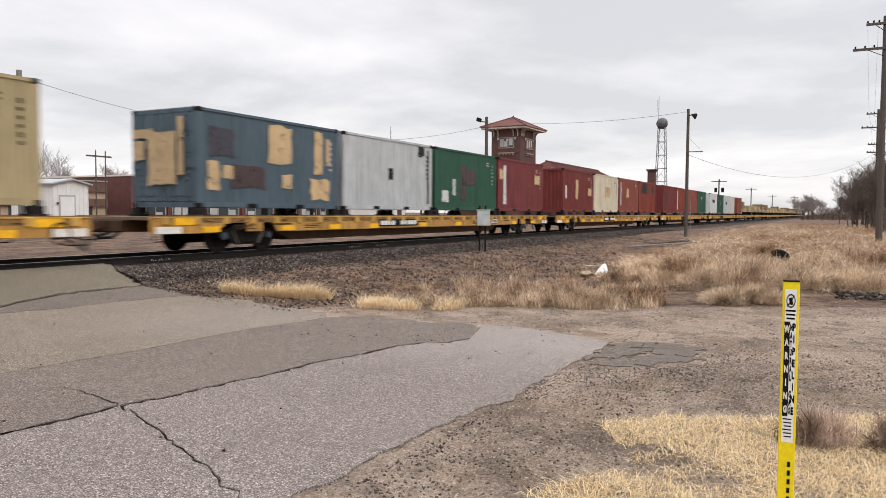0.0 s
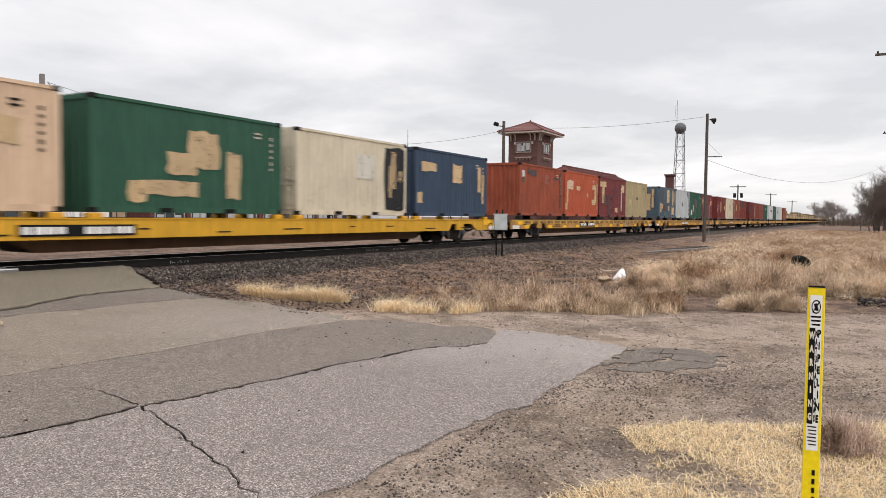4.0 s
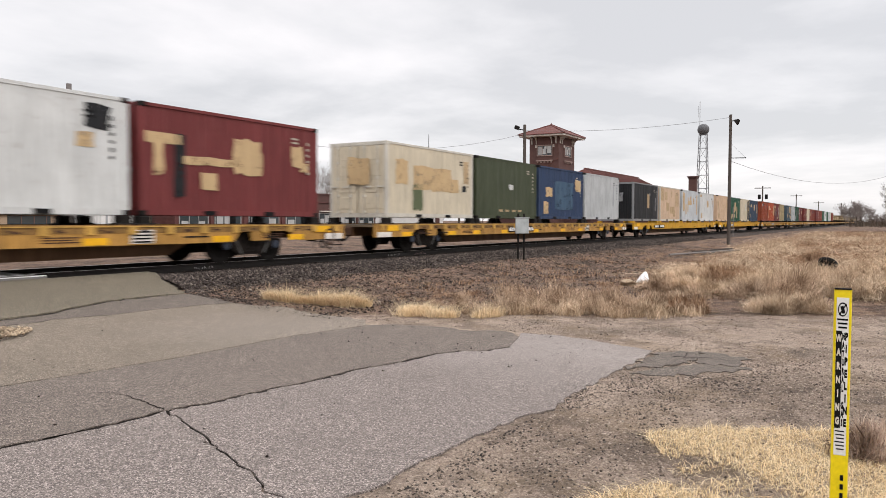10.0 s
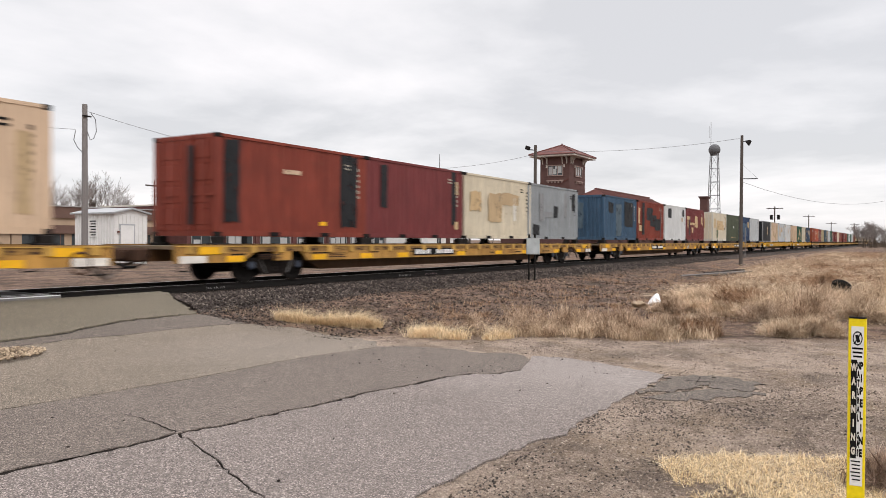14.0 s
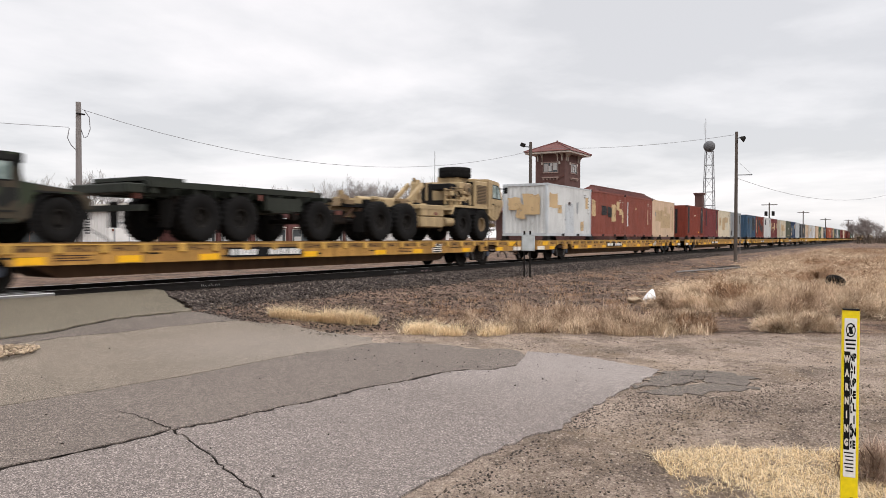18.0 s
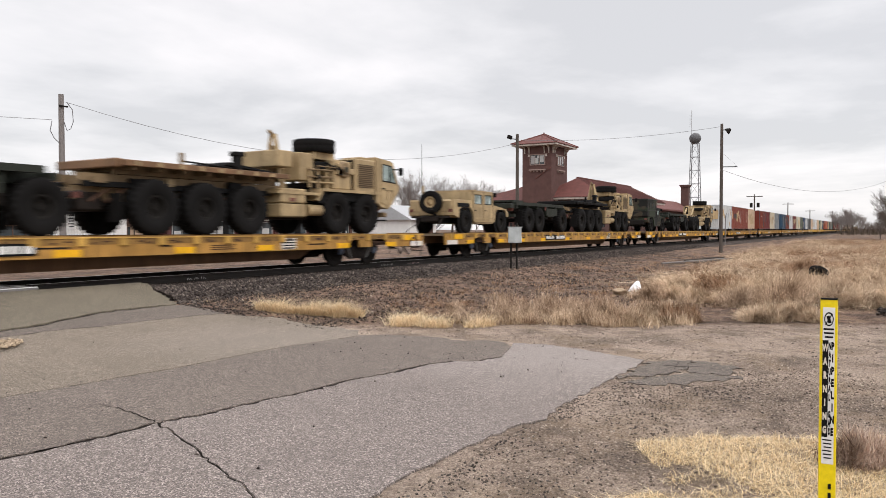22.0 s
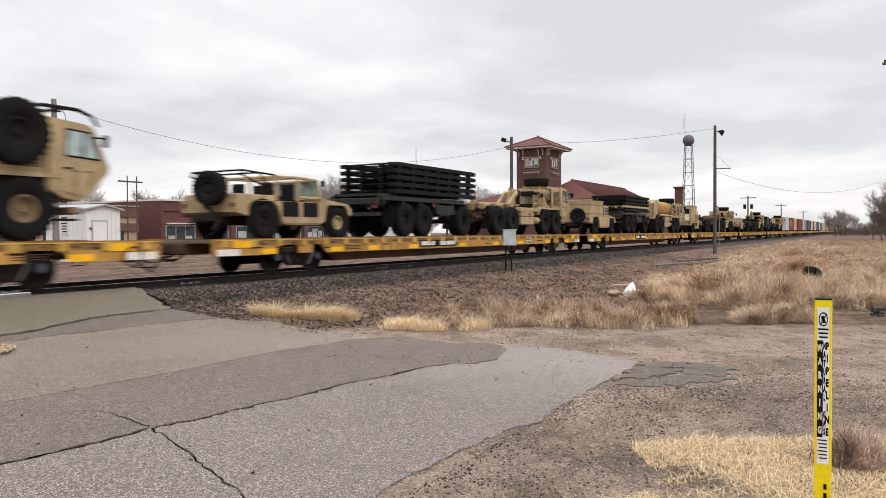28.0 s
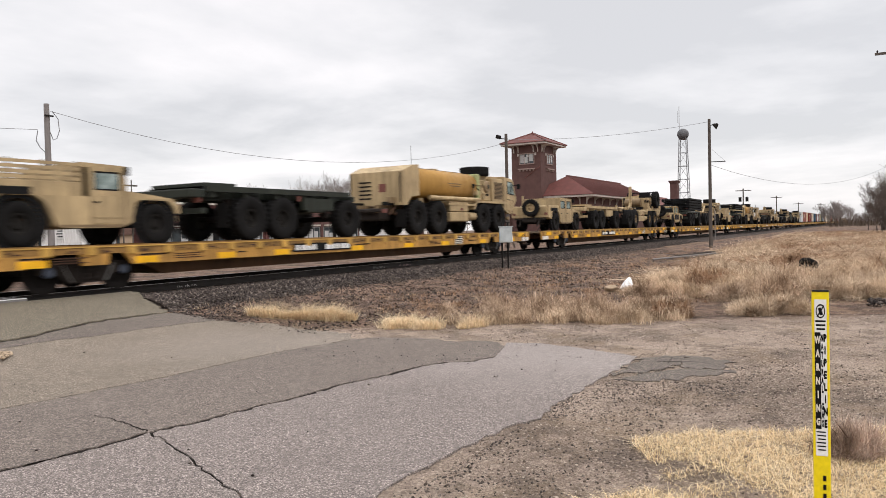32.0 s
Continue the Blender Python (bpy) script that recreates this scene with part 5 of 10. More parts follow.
# ---- the train: cars from front to rear, each with its load ----
A, B = "t_tan", "t_sand"
PITCH, FIRST = 28.62, 25.80
CONSIST = {
    0: (False, [
        ("c_slate", [(0.85, 1.75, 0.95, 0.75, "t_slate"), (0.55, 0.85, 0.42, 0.75, A), (1.85, 0.85, 1.35, 0.6, "t_dark"), (1.1, 0.95, 0.4, 0.35, A), (3.2, 1.85, 1.0, 1.1, A), (3.5, 0.8, 0.42, 0.45, A), (5.0, 1.75, 0.4, 1.3, A), (5.5, 1.8, 0.22, 0.85, B), (5.1, 0.6, 0.95, 0.65, A)], False, None, [(0.5, 1.95, 0.8, 0.25, B), (1.2, 1.3, 1.0, 1.4, B), (0.35, 1.5, 0.4, 0.5, B), (1.9, 1.6, 0.2, 1.5, B)]),
        ("c_grey", [(2.95, 1.3, 0.35, 0.4, "c_black"), (5.2, 2.3, 0.5, 0.35, "c_black"), (5.75, 1.3, 0.14, 2.1, "t_dark")], False),
        ("c_green", [(2.6, 1.2, 0.55, 1.5, "t_dark"), (3.3, 1.5, 0.9, 0.7, "t_dark"), (0.9, 0.6, 0.6, 0.45, "c_white"), (1.7, 1.0, 0.3, 0.7, "c_grey")], False),
        ("c_maroon", [(0.8, 1.3, 0.35, 1.9, "c_white"), (0.35, 1.8, 0.5, 0.5, A), (5.2, 1.7, 0.7, 0.5, A)], False)]),
    1: (False, [
        ("c_rust", [(0.42, 2.05, 0.32, 0.32, "c_white"), (0.45, 1.75, 0.28, 0.2, "c_green"), (1.5, 2.2, 1.2, 0.22, "t_dark"), (1.75, 2.06, 0.8, 0.14, "t_dark"), (3.6, 1.9, 0.75, 0.5, "c_brown"), (4.9, 2.0, 0.75, 0.14, "t_dark"), (5.62, 1.4, 0.12, 1.9, "t_dark"), (0.2, 0.6, 0.16, 0.9, "t_dark")], False),
        ("c_orange", [(0.9, 1.8, 1.0, 0.5, "c_peach"), (0.45, 1.2, 0.22, 0.9, A), (0.3, 0.55, 0.4, 0.35, A), (2.3, 1.65, 0.6, 0.25, A), (4.0, 1.3, 0.2, 0.25, A), (5.2, 1.8, 0.6, 0.3, A), (5.5, 1.4, 0.4, 0.9, A), (5.2, 0.9, 0.7, 0.35, A), (5.9, 1.2, 0.15, 1.7, B)], False),
        ("c_maroon", [(0.8, 2.1, 1.3, 0.35, A), (0.8, 1.5, 0.5, 1.2, A), (1.6, 1.1, 2.4, 0.7, "t_wine"), (2.3, 0.6, 1.1, 0.9, "t_wine"), (3.5, 1.6, 0.6, 0.5, "t_wine"), (5.35, 1.95, 0.45, 0.5, A), (3.8, 0.45, 0.6, 0.3, A), (5.0, 1.2, 0.16, 1.6, "c_white")], False),
        ("c_tan", [(0.5, 1.3, 0.4, 0.5, "t_sand"), (1.4, 1.1, 0.5, 0.4, "t_tan"), (3.2, 1.4, 0.6, 0.16, "t_dark")], False)]),
    2: (True, [
        ("c_peach", [(0.35, 1.5, 0.4, 1.0, B), (0.8, 0.55, 0.7, 0.5, B), (3.0, 1.5, 0.4, 0.3, B), (4.9, 1.6, 0.6, 0.5, B)], False),
        ("c_green", [(3.2, 1.6, 1.0, 0.9, B), (2.5, 1.2, 0.9, 0.5, B), (4.2, 1.0, 0.5, 1.2, B), (2.2, 0.6, 1.6, 0.35, B), (1.2, 0.5, 0.5, 0.5, A)], False),
        ("c_cream", [(3.5, 1.6, 1.0, 0.8, "c_ivory"), (5.3, 1.3, 1.3, 2.2, "c_black"), (5.2, 1.6, 0.35, 1.3, A), (5.0, 1.2, 0.2, 1.1, A), (5.65, 1.4, 0.25, 0.4, A)], False),
        ("c_denim", [(1.0, 1.9, 1.1, 0.35, A), (3.3, 1.75, 0.8, 0.75, A), (5.3, 1.6, 0.3, 1.1, A), (5.65, 1.2, 0.2, 1.3, B), (0.3, 0.7, 0.4, 0.4, A)], False)]),
    3: (True, [
        ("c_black", [(3.55, 1.4, 0.5, 0.95, B), (5.4, 1.2, 0.16, 0.9, "t_grey"), (3.9, 1.85, 0.35, 0.2, "t_grey")], True, "t_grey", [(0.6, 1.7, 0.5, 0.18, "c_steel"), (0.6, 1.35, 0.5, 0.18, "c_steel"), (0.6, 1.0, 0.4, 0.16, "c_steel"), (1.6, 1.6, 0.25, 0.6, "t_grey")]),
        ("c_peach", [(1.7, 1.9, 0.7, 0.6, B), (0.6, 2.0, 0.9, 0.9, B), (2.2, 1.1, 0.8, 0.6, B), (3.6, 0.85, 1.4, 0.55, B), (5.0, 1.7, 0.8, 1.1, B), (4.2, 0.6, 0.6, 0.5, B), (3.4, 2.1, 0.2, 0.5, B)], True, "c_ivory"),
        ("c_palegrey", [(0.7, 1.6, 0.6, 1.5, A), (1.5, 1.0, 0.4, 0.8, A), (2.2, 1.4, 0.3, 1.2, A), (2.9, 1.55, 1.3, 0.35, A), (3.1, 1.85, 0.5, 0.5, A), (4.3, 1.7, 0.4, 0.5, A), (5.5, 1.4, 0.35, 1.7, A)], True, "c_palegrey", [(0.4, 1.3, 0.5, 2.1, "c_steel"), (1.2, 1.3, 0.9, 2.2, "t_grey")]),
        ("c_white", [(3.4, 1.6, 0.7, 0.6, A), (5.4, 1.8, 0.35, 0.35, B), (0.9, 0.5, 0.5, 0.4, A), (0.4, 2.3, 0.9, 0.2, B)], True, "c_white", [(0.6, 1.3, 0.8, 2.1, "c_steel")])]),
    4: (False, [
        ("c_cream", [(0.95, 1.6, 0.75, 0.85, A), (3.0, 1.45, 2.7, 0.8, A), (3.9, 1.25, 2.0, 0.5, A), (1.95, 0.75, 0.6, 0.95, "t_green"), (5.35, 1.15, 0.3, 0.25, "c_black"), (5.5, 1.8, 0.4, 0.9, B)], True, "c_ivory", [(1.3, 1.6, 0.9, 0.9, A)]),
        ("c_olive", [(3.3, 1.4, 0.4, 0.25, "c_white"), (2.3, 0.35, 0.35, 0.1, "t_sand"), (2.9, 0.35, 0.35, 0.1, "t_sand"), (3.6, 0.35, 0.35, 0.1, "t_sand"), (4.2, 0.35, 0.35, 0.1, "t_sand")], True),
        ("c_navy", [(1.3, 1.35, 0.8, 0.45, A), (0.9, 0.55, 0.55, 0.6, A), (3.3, 1.2, 2.5, 1.4, "c_blue"), (5.3, 1.8, 0.8, 0.6, A)], False),
        ("c_grey", [(5.0, 1.4, 0.15, 1.2, "c_steel")], True)]),
    5: (False, [
        ("c_blue", [(1.2, 1.9, 0.8, 0.6, "c_black"), (4.5, 1.6, 1.7, 1.5, "c_black"), (2.6, 1.2, 1.0, 1.9, "c_slate")], False, None, [(1.0, 1.4, 0.4, 1.5, "c_slate")]),
        ("c_red", [(0.3, 1.6, 0.35, 1.0, A), (0.6, 0.8, 0.6, 0.4, A), (1.25, 1.4, 0.5, 2.1, "c_black"), (2.7, 1.75, 1.4, 0.8, "c_black"), (3.6, 1.3, 1.5, 0.8, "c_black"), (4.6, 1.1, 1.2, 0.8, "c_black"), (5.3, 1.2, 0.16, 2.1, "t_dark")], False),
        ("c_white", [(1.4, 2.0, 0.9, 0.7, "c_black"), (5.3, 2.1, 0.6, 0.5, "c_black"), (5.0, 1.6, 0.4, 0.3, A)], True),
        ("c_maroon", [(0.6, 1.8, 1.1, 0.25, A), (0.5, 1.4, 0.3, 0.9, A), (1.1, 1.2, 0.3, 1.5, "c_black"), (2.0, 1.35, 1.6, 0.2, A), (3.3, 1.55, 1.0, 0.9, A), (2.0, 0.85, 0.5, 0.4, A), (5.2, 1.7, 0.45, 0.6, A), (5.5, 1.4, 0.35, 0.25, A)], False)]),
    6: (False, [
        ("c_red", [(0.5, 1.4, 0.5, 2.1, "c_black"), (5.2, 1.4, 0.8, 2.2, "c_black"), (2.7, 1.8, 0.7, 0.12, "c_peach"), (4.0, 0.4, 0.3, 0.12, "mark_yellow")], False, None, [(1.55, 1.3, 0.2, 2.0, "c_black")]),
        ("c_maroon", [(0.95, 1.7, 0.35, 1.4, "c_black"), (5.4, 1.5, 0.3, 2.0, "c_black"), (5.6, 1.9, 0.25, 0.5, B), (5.6, 0.5, 0.25, 0.3, A)], False),
        ("c_cream", [(0.9, 1.5, 0.9, 0.8, A), (2.6, 1.3, 1.2, 1.2, B), (4.4, 1.3, 0.3, 1.0, "c_ivory"), (4.0, 1.7, 1.6, 0.5, B)], False),
        ("c_steel", [(0.9, 0.45, 0.7, 0.5, "c_black"), (3.2, 1.35, 0.5, 0.6, "c_black"), (5.5, 1.9, 0.4, 0.9, "c_black"), (1.5, 1.5, 0.5, 1.3, "t_grey"), (4.4, 1.7, 0.4, 1.2, "t_grey"), (2.3, 1.2, 0.9, 0.25, "t_grey")], False)]),
    7: (False, [
        ("c_white", [(0.8, 1.75, 1.0, 0.75, A), (1.6, 1.35, 0.5, 0.4, A), (2.9, 0.9, 1.2, 1.5, "c_palegrey"), (5.4, 1.8, 0.4, 0.6, A), (4.7, 0.55, 0.45, 0.5, A), (4.0, 1.5, 0.25, 0.6, "c_steel"), (2.9, 1.65, 0.4, 0.2, "t_dark")], True, "c_palegrey", [(0.7, 1.6, 0.7, 0.6, A), (1.6, 1.55, 0.9, 1.0, A), (1.05, 1.2, 0.5, 0.7, A)]),
        ("c_brown", [(0.45, 1.6, 0.6, 0.9, A), (2.2, 1.5, 0.9, 0.5, "c_black"), (3.2, 1.45, 0.8, 0.6, "c_black"), (3.9, 1.4, 0.8, 1.0, A), (4.7, 1.85, 0.6, 0.5, A), (5.2, 1.5, 0.5, 0.35, A), (5.6, 1.2, 0.3, 0.7, A)], False),
        ("c_brown", [(0.55, 1.4, 0.2, 1.5, "c_white"), (2.3, 1.8, 0.2, 0.15, A), (5.0, 1.3, 0.15, 1.0, "c_peach")], False),
        ("c_peach", [(2.0, 1.5, 2.2, 0.8, B), (3.4, 1.1, 2.2, 0.9, B), (4.4, 1.2, 1.0, 1.0, B), (3.5, 1.9, 0.8, 0.5, B), (0.9, 1.6, 0.3, 0.3, "c_steel"), (5.5, 1.2, 0.3, 1.6, B)], True)]),
    -1: (False, [
        ("c_darkred", [(2.6, 1.4, 0.5, 1.2, A), (0.5, 1.2, 0.3, 0.8, "c_white"), (5.3, 1.3, 0.7, 0.5, A)], False), ("c_cream", [(3.2, 1.4, 1.3, 0.7, B)], False),
        ("c_brown", [(0.6, 1.4, 0.2, 1.7, "c_white"), (2.6, 1.5, 0.7, 0.7, A)], False), ("c_red", [(2.0, 2.0, 1.8, 0.8, "c_black"), (5.2, 2.0, 1.0, 0.5, "c_black")], False)]),
    -2: (False, [("c_darkred", [(1.6, 1.4, 0.5, 1.2, "c_black")], False), ("c_red", [(0.6, 1.3, 0.4, 1.9, "c_white")], False), ("c_brown", [], False), ("c_green", [(3.0, 1.8, 0.8, 0.3, A)], False)]),
    -3: (False, [("c_white", [(3.0, 1.6, 2.0, 0.4, "c_black")], False), ("c_green", [(3.0, 1.4, 1.4, 0.8, "c_olive")], False), ("c_palegrey", [(3.0, 1.5, 1.6, 0.4, "c_black")], False), ("c_ivory", [], False)]),
    -4: (False, [("c_brown", [], False), None, None, None]),
}
train = []
bm = bmesh.new()
box(bm, -0.17, 0.17, -0.13, 0.13, 0, 0.235, 0.02)
box(bm, -0.24, 0.24, -0.17, 0.17, 0, 0.07, 0.015)
stand_me = meshed(bm, "corner_stand")


# where each loaded row starts, behind or ahead of the usual place
NUDGE = {1: -0.30, 2: -1.27, 3: -0.85, 4: -0.75, 5: -0.72, 6: -0.25}
CLOSE = {(1, 3): -0.38, (6, 1): -0.28, (6, 2): -0.42, (6, 3): -0.98, (7, 1): -0.28, (7, 2): -0.56, (7, 3): -0.90}


def car_at(k):
    return FIRST - PITCH * k


for k in range(-13, 15):
    new_paint, loads = CONSIST.get(k, (False, []))
    c = flat_car(new_paint, k + 20, k > -2)
    train.append((c, car_at(k), TRACK_Y, RAIL_Z))
    step, start = (6.72, -12.2) if new_paint else (6.34, -11.9)
    for i, row in enumerate(loads):
        if not row:
            continue
        colour, patches, flat, *rest = row
        trim = rest[0] if rest else None
        ends = rest[1] if len(rest) > 1 else ()
        box_ = container(colour, patches, flat, trim, k > -2, k * 4 + i + 80, ends, doors_rear=(k + i) % 2 == 0)
        x = start + CL / 2 + i * step + NUDGE.get(k, 0.0) + CLOSE.get((k, i), 0.0)
        lift = 1.11 if new_paint else 1.198
        train.append((box_, car_at(k) + x, TRACK_Y, RAIL_Z + lift))
        # corner stands on the deck under each box
        for sx in (-1, 1):
            for sy in (-1, 1):
                part("corner_stand", stand_me, "car_new" if new_paint else "steel_dark", c).matrix_basis = pose(x + sx * (CL / 2 - 0.12), sy * (CW / 2 - 0.1), DECK - 0.01 - 1.198 + lift)

# ---- depot with its tower ----
def hip(bm, x0, x1, y0, y1, z0, z1, rx0, rx1, ry, thick=0.22):
    """A hipped roof over a rectangle with a ridge from rx0 to rx1 at ry."""
    lo = [bm.verts.new(p) for p in ((x0, y0, z0), (x1, y0, z0), (x1, y1, z0), (x0, y1, z0))]
    un = [bm.verts.new((v.co.x, v.co.y, z0 - thick)) for v in lo]
    r0, r1 = bm.verts.new((rx0, ry, z1)), bm.verts.new((rx1, ry, z1))
    for f in ((lo[0], lo[1], r1, r0), (lo[1], lo[2], r1), (lo[2], lo[3], r0, r1), (lo[3], lo[0], r0), tuple(reversed(un))):
        bm.faces.new(f)
    for i in range(4):
        j = (i + 1) % 4
        bm.faces.new((lo[i], un[i], un[j], lo[j]))
    bmesh.ops.recalc_face_normals(bm, faces=bm.faces[:])
    return bm


bm = bmesh.new()
prism(bm, [(0, 0), (0, -0.9), (0.1, -0.9), (0.17, -0.45), (0.42, -0.17), (0.85, -0.1), (0.85, 0)], -0.05, 0.05)
bracket_me = meshed(bm, "eave_bracket")


def brackets(parent, spots):
    for x, y, z, turn in spots:
        part("eave_bracket", bracket_me, "eave_paint", parent, "cream curved eave bracket").matrix_basis = pose(x, y, z, 0, 0, turn)


M["blind"] = worn("pale_window_blind", (0.42, 0.42, 0.41), 0.8, 0.2, 1.0)
M["stone_trim"] = worn("weathered_stone_trim", (0.30, 0.215, 0.185), 0.8, 0.25, 3, 40, 0.2)
M["eave_paint"] = worn("greyed_cream_paint", (0.50, 0.45, 0.40), 0.7, 0.2, 2, 40, 0.1)
M["sash"] = worn("dull_grey_sash", (0.34, 0.33, 0.32), 0.6, 0.15)


def wall_window(parent, x, y, z, w, h, turn, material="glass_sky", bars=2, sill=True, frame_mat="white"):
    """A window set proud of a wall whose outside looks along -x at turn 0."""
    win = empty("window")
    win.parent = parent
    win.matrix_basis = pose(x, y, z, 0, 0, turn)
    bm = bmesh.new()
    for a, b, c, d in ((-w / 2 - 0.08, w / 2 + 0.08, h / 2, h / 2 + 0.1), (-w / 2 - 0.08, w / 2 + 0.08, -h / 2 - 0.1, -h / 2), (-w / 2 - 0.08, -w / 2, -h / 2, h / 2), (w / 2, w / 2 + 0.08, -h / 2, h / 2)):
        box(bm, -0.10, 0.02, a, b, c, d)
    part("frame", bm, frame_mat, win)
    part("pane", boxed(-0.03, 0.0, -w / 2, w / 2, -h / 2, h / 2), material, win)
    for k in range(1, bars + 1):
        part("mullion", boxed(-0.07, -0.035, -w / 2 + k * w / (bars + 1) - 0.03, -w / 2 + k * w / (bars + 1) + 0.03, -h / 2, h / 2), frame_mat, win)
    if sill:
        part("sill", boxed(-0.22, 0.0, -w / 2 - 0.2, w / 2 + 0.2, -h / 2 - 0.24, -h / 2 - 0.1), frame_mat, win)
    return win


depot = tagged(empty("depot_building"), "brown brick railway depot with red tiled hip roofs and tower", "station")
TX, TY, TWX, TWY = 88.0, 35.8, 5.4, 4.0
part("tower_wall", boxed(TX, TX + TWX, TY, TY + TWY, 0.0, 12.35), "brick_dark", depot)
part("tower_eave", boxed(TX - 1.05, TX + TWX + 1.05, TY - 1.05, TY + TWY + 1.05, 12.36, 12.56), "eave_paint", depot, "greyed cream boxed eave")
tower_cx, tower_cy = TX + TWX / 2, TY + TWY / 2
part("tower_roof", hip(bmesh.new(), TX - 1.15, TX + TWX + 1.15, TY - 1.15, TY + TWY + 1.15, 12.64, 14.1, tower_cx - 0.4, tower_cx + 0.4, tower_cy, 0.07), "roof_tile", depot, "red tiled hip roof of the tower")
# rolled caps along the hips, and courses of tile on the two faces that show
for ax, ay in ((-1.15, -1.15), (TWX + 1.15, -1.15), (-1.15, TWY + 1.15)):
    part("hip_cap", tube(bmesh.new(), (TX + ax, TY + ay, 12.66), (tower_cx + (0.4 if ax > 0 else -0.4), tower_cy, 14.12), 0.09, sides=6), "roof_tile", depot)
part("ridge_cap", tube(bmesh.new(), (tower_cx - 0.45, tower_cy, 14.13), (tower_cx + 0.45, tower_cy, 14.13), 0.10, sides=6), "roof_tile", depot)
part("finial", lathe(bmesh.new(), [(0, 14.1), (0.1, 14.1), (0.11, 14.2), (0.05, 14.32), (0.0, 14.4)], pose(tower_cx - 0.4, tower_cy, 0), 10), "roof_tile", depot)
spots = []
for d in (0.35, 0.95):
    spots += [(TX, TY + d, 12.35, 180), (TX, TY + TWY - d, 12.35, 180), (TX + d, TY, 12.35, -90), (TX + TWX - d, TY, 12.35, -90)]
brackets(depot, spots)


def tower_window(x, y, w, turn):
    """A sash window with broken and boarded panes over a stone ledge on corbels."""
    win = wall_window(depot, x, y, 10.62, w, 1.2, turn, "glass", bars=2, frame_mat="stone_trim", sill=False)
    for k, (u, v, a, b, mat_name) in enumerate(((-0.30, 0.10, 0.26, 0.86, "blind"), (0.05, -0.12, 0.24, 0.70, "blind"), (0.33, 0.0, 0.26, 1.0, "sash"), (-0.05, 0.38, 0.16, 0.3, "blind"))):
        part("boarded_pane", boxed(-0.036, -0.031, u * w - a * w / 2, u * w + a * w / 2, v - b / 2, v + b / 2), mat_name, win, "pale boarded pane")
    part("ledge", boxed(-0.24, -0.005, -w / 2 - 0.15, w / 2 + 0.15, -1.36, -1.22), "stone_trim", win)
    for k in range(5):
        u = (k / 4 - 0.5) * (w - 0.1)
        part("corbel", boxed(-0.17, -0.005, u - 0.08, u + 0.08, -1.56, -1.365), "stone_trim", win)
    for u in (-w / 2 - 0.22, w / 2 + 0.22):
        part("corner_block", boxed(-0.06, -0.005, u - 0.11, u + 0.11, 0.40, 0.72), "eave_paint", win)
    for u in (-w / 2 - 0.16, w / 2 + 0.16):
        part("brick_jamb", boxed(-0.05, -0.005, u - 0.07, u + 0.07, -0.75, 0.39), "brick_dark", win)


tower_window(TX, TY + 1.9, 1.95, 0)
tower_window(TX + 3.0, TY, 2.1, 90)
part("lean_pipe", tube(bmesh.new(), (TX - 0.06, TY + 0.05, 9.6), (TX - 0.06, TY + 2.2, 8.2), 0.035, sides=6), "brick_red", depot)
# main hall
part("hall_wall", boxed(90.0, 118.0, 30.6, 37.2, 0.0, 5.6), "brick_dark", depot)
part("hall_eave", boxed(88.7, 119.3, 29.3, 38.5, 5.55, 5.78), "eave_paint", depot, "cream painted boxed eave")
part("hall_roof", hip(bmesh.new(), 88.6, 119.4, 29.2, 38.6, 5.86, 8.45, 92.2, 116.0, 33.9, 0.07), "roof_tile", depot, "red tiled hip roof")
part("ridge_cap", boxed(92.2, 116.0, 33.75, 34.05, 8.42, 8.56), "roof_tile", depot)
brackets(depot, [(90.0 + 3.2 * k, 30.6, 5.55, -90) for k in range(9)] + [(90.0, 31.4 + 2.2 * k, 5.55, 180) for k in range(3)])
for k in range(6):
    wall_window(depot, 92.5 + 3.4 * k, 30.6, 3.0, 1.4, 2.0, 90, "glass", bars=1, frame_mat="brick_dark")
wall_window(depot, 90.0, 33.0, 3.0, 1.4, 2.0, 0, "glass", bars=1, frame_mat="brick_dark")
# rear wing and low freight wing
part("wing_wall", boxed(91.0, 104.0, 40.1, 47.0, 0.0, 5.2), "brick_dark", depot)
part("wing_roof", hip(bmesh.new(), 89.6, 105.4, 38.7, 49.4, 5.4, 7.6, 94.0, 101.0, 42.5, 0.3), "roof_tile", depot, "red tiled hip roof")
part("freight_wall", boxed(119.5, 150.0, 31.5, 37.0, 0.0, 5.0), "brick_dark", depot)
part("freight_roof", hip(bmesh.new(), 119.5, 151.0, 30.4, 38.0, 5.1, 7.1, 122.5, 148.0, 34.2, 0.25), "roof_tile", depot, "red tiled hip roof")
bm = boxed(146.9, 148.3, 31.7, 33.1, 5.0, 9.95)
box(bm, 146.75, 148.45, 31.55, 33.25, 9.9, 10.12)
box(bm, 146.65, 148.55, 31.45, 33.35, 10.12, 10.32)
part("chimney", bm, "brick_dark", depot, "square brown brick chimney")
# a row of thin ribs on the roofs, for the tile courses
bm = bmesh.new()
for k in range(20):
    f = k / 20
    z = 5.9 + (8.45 - 5.9) * f
    y = 29.2 + (33.9 - 29.2) * f
    box(bm, 88.6 + 3.6 * f + 0.05, 119.4 - 3.4 * f - 0.05, y - 0.03, y + 0.03, z - 0.01, z + 0.045)
courses = part("tile_ridge", bm, "roof_tile", depot)
courses["kind"] = "stuff"


# ---- street front behind the track ----
M["brick_maroon"] = worn("maroon_brick", (0.115, 0.046, 0.042), 0.85, 0.25, 1.5, 25, 0.3)


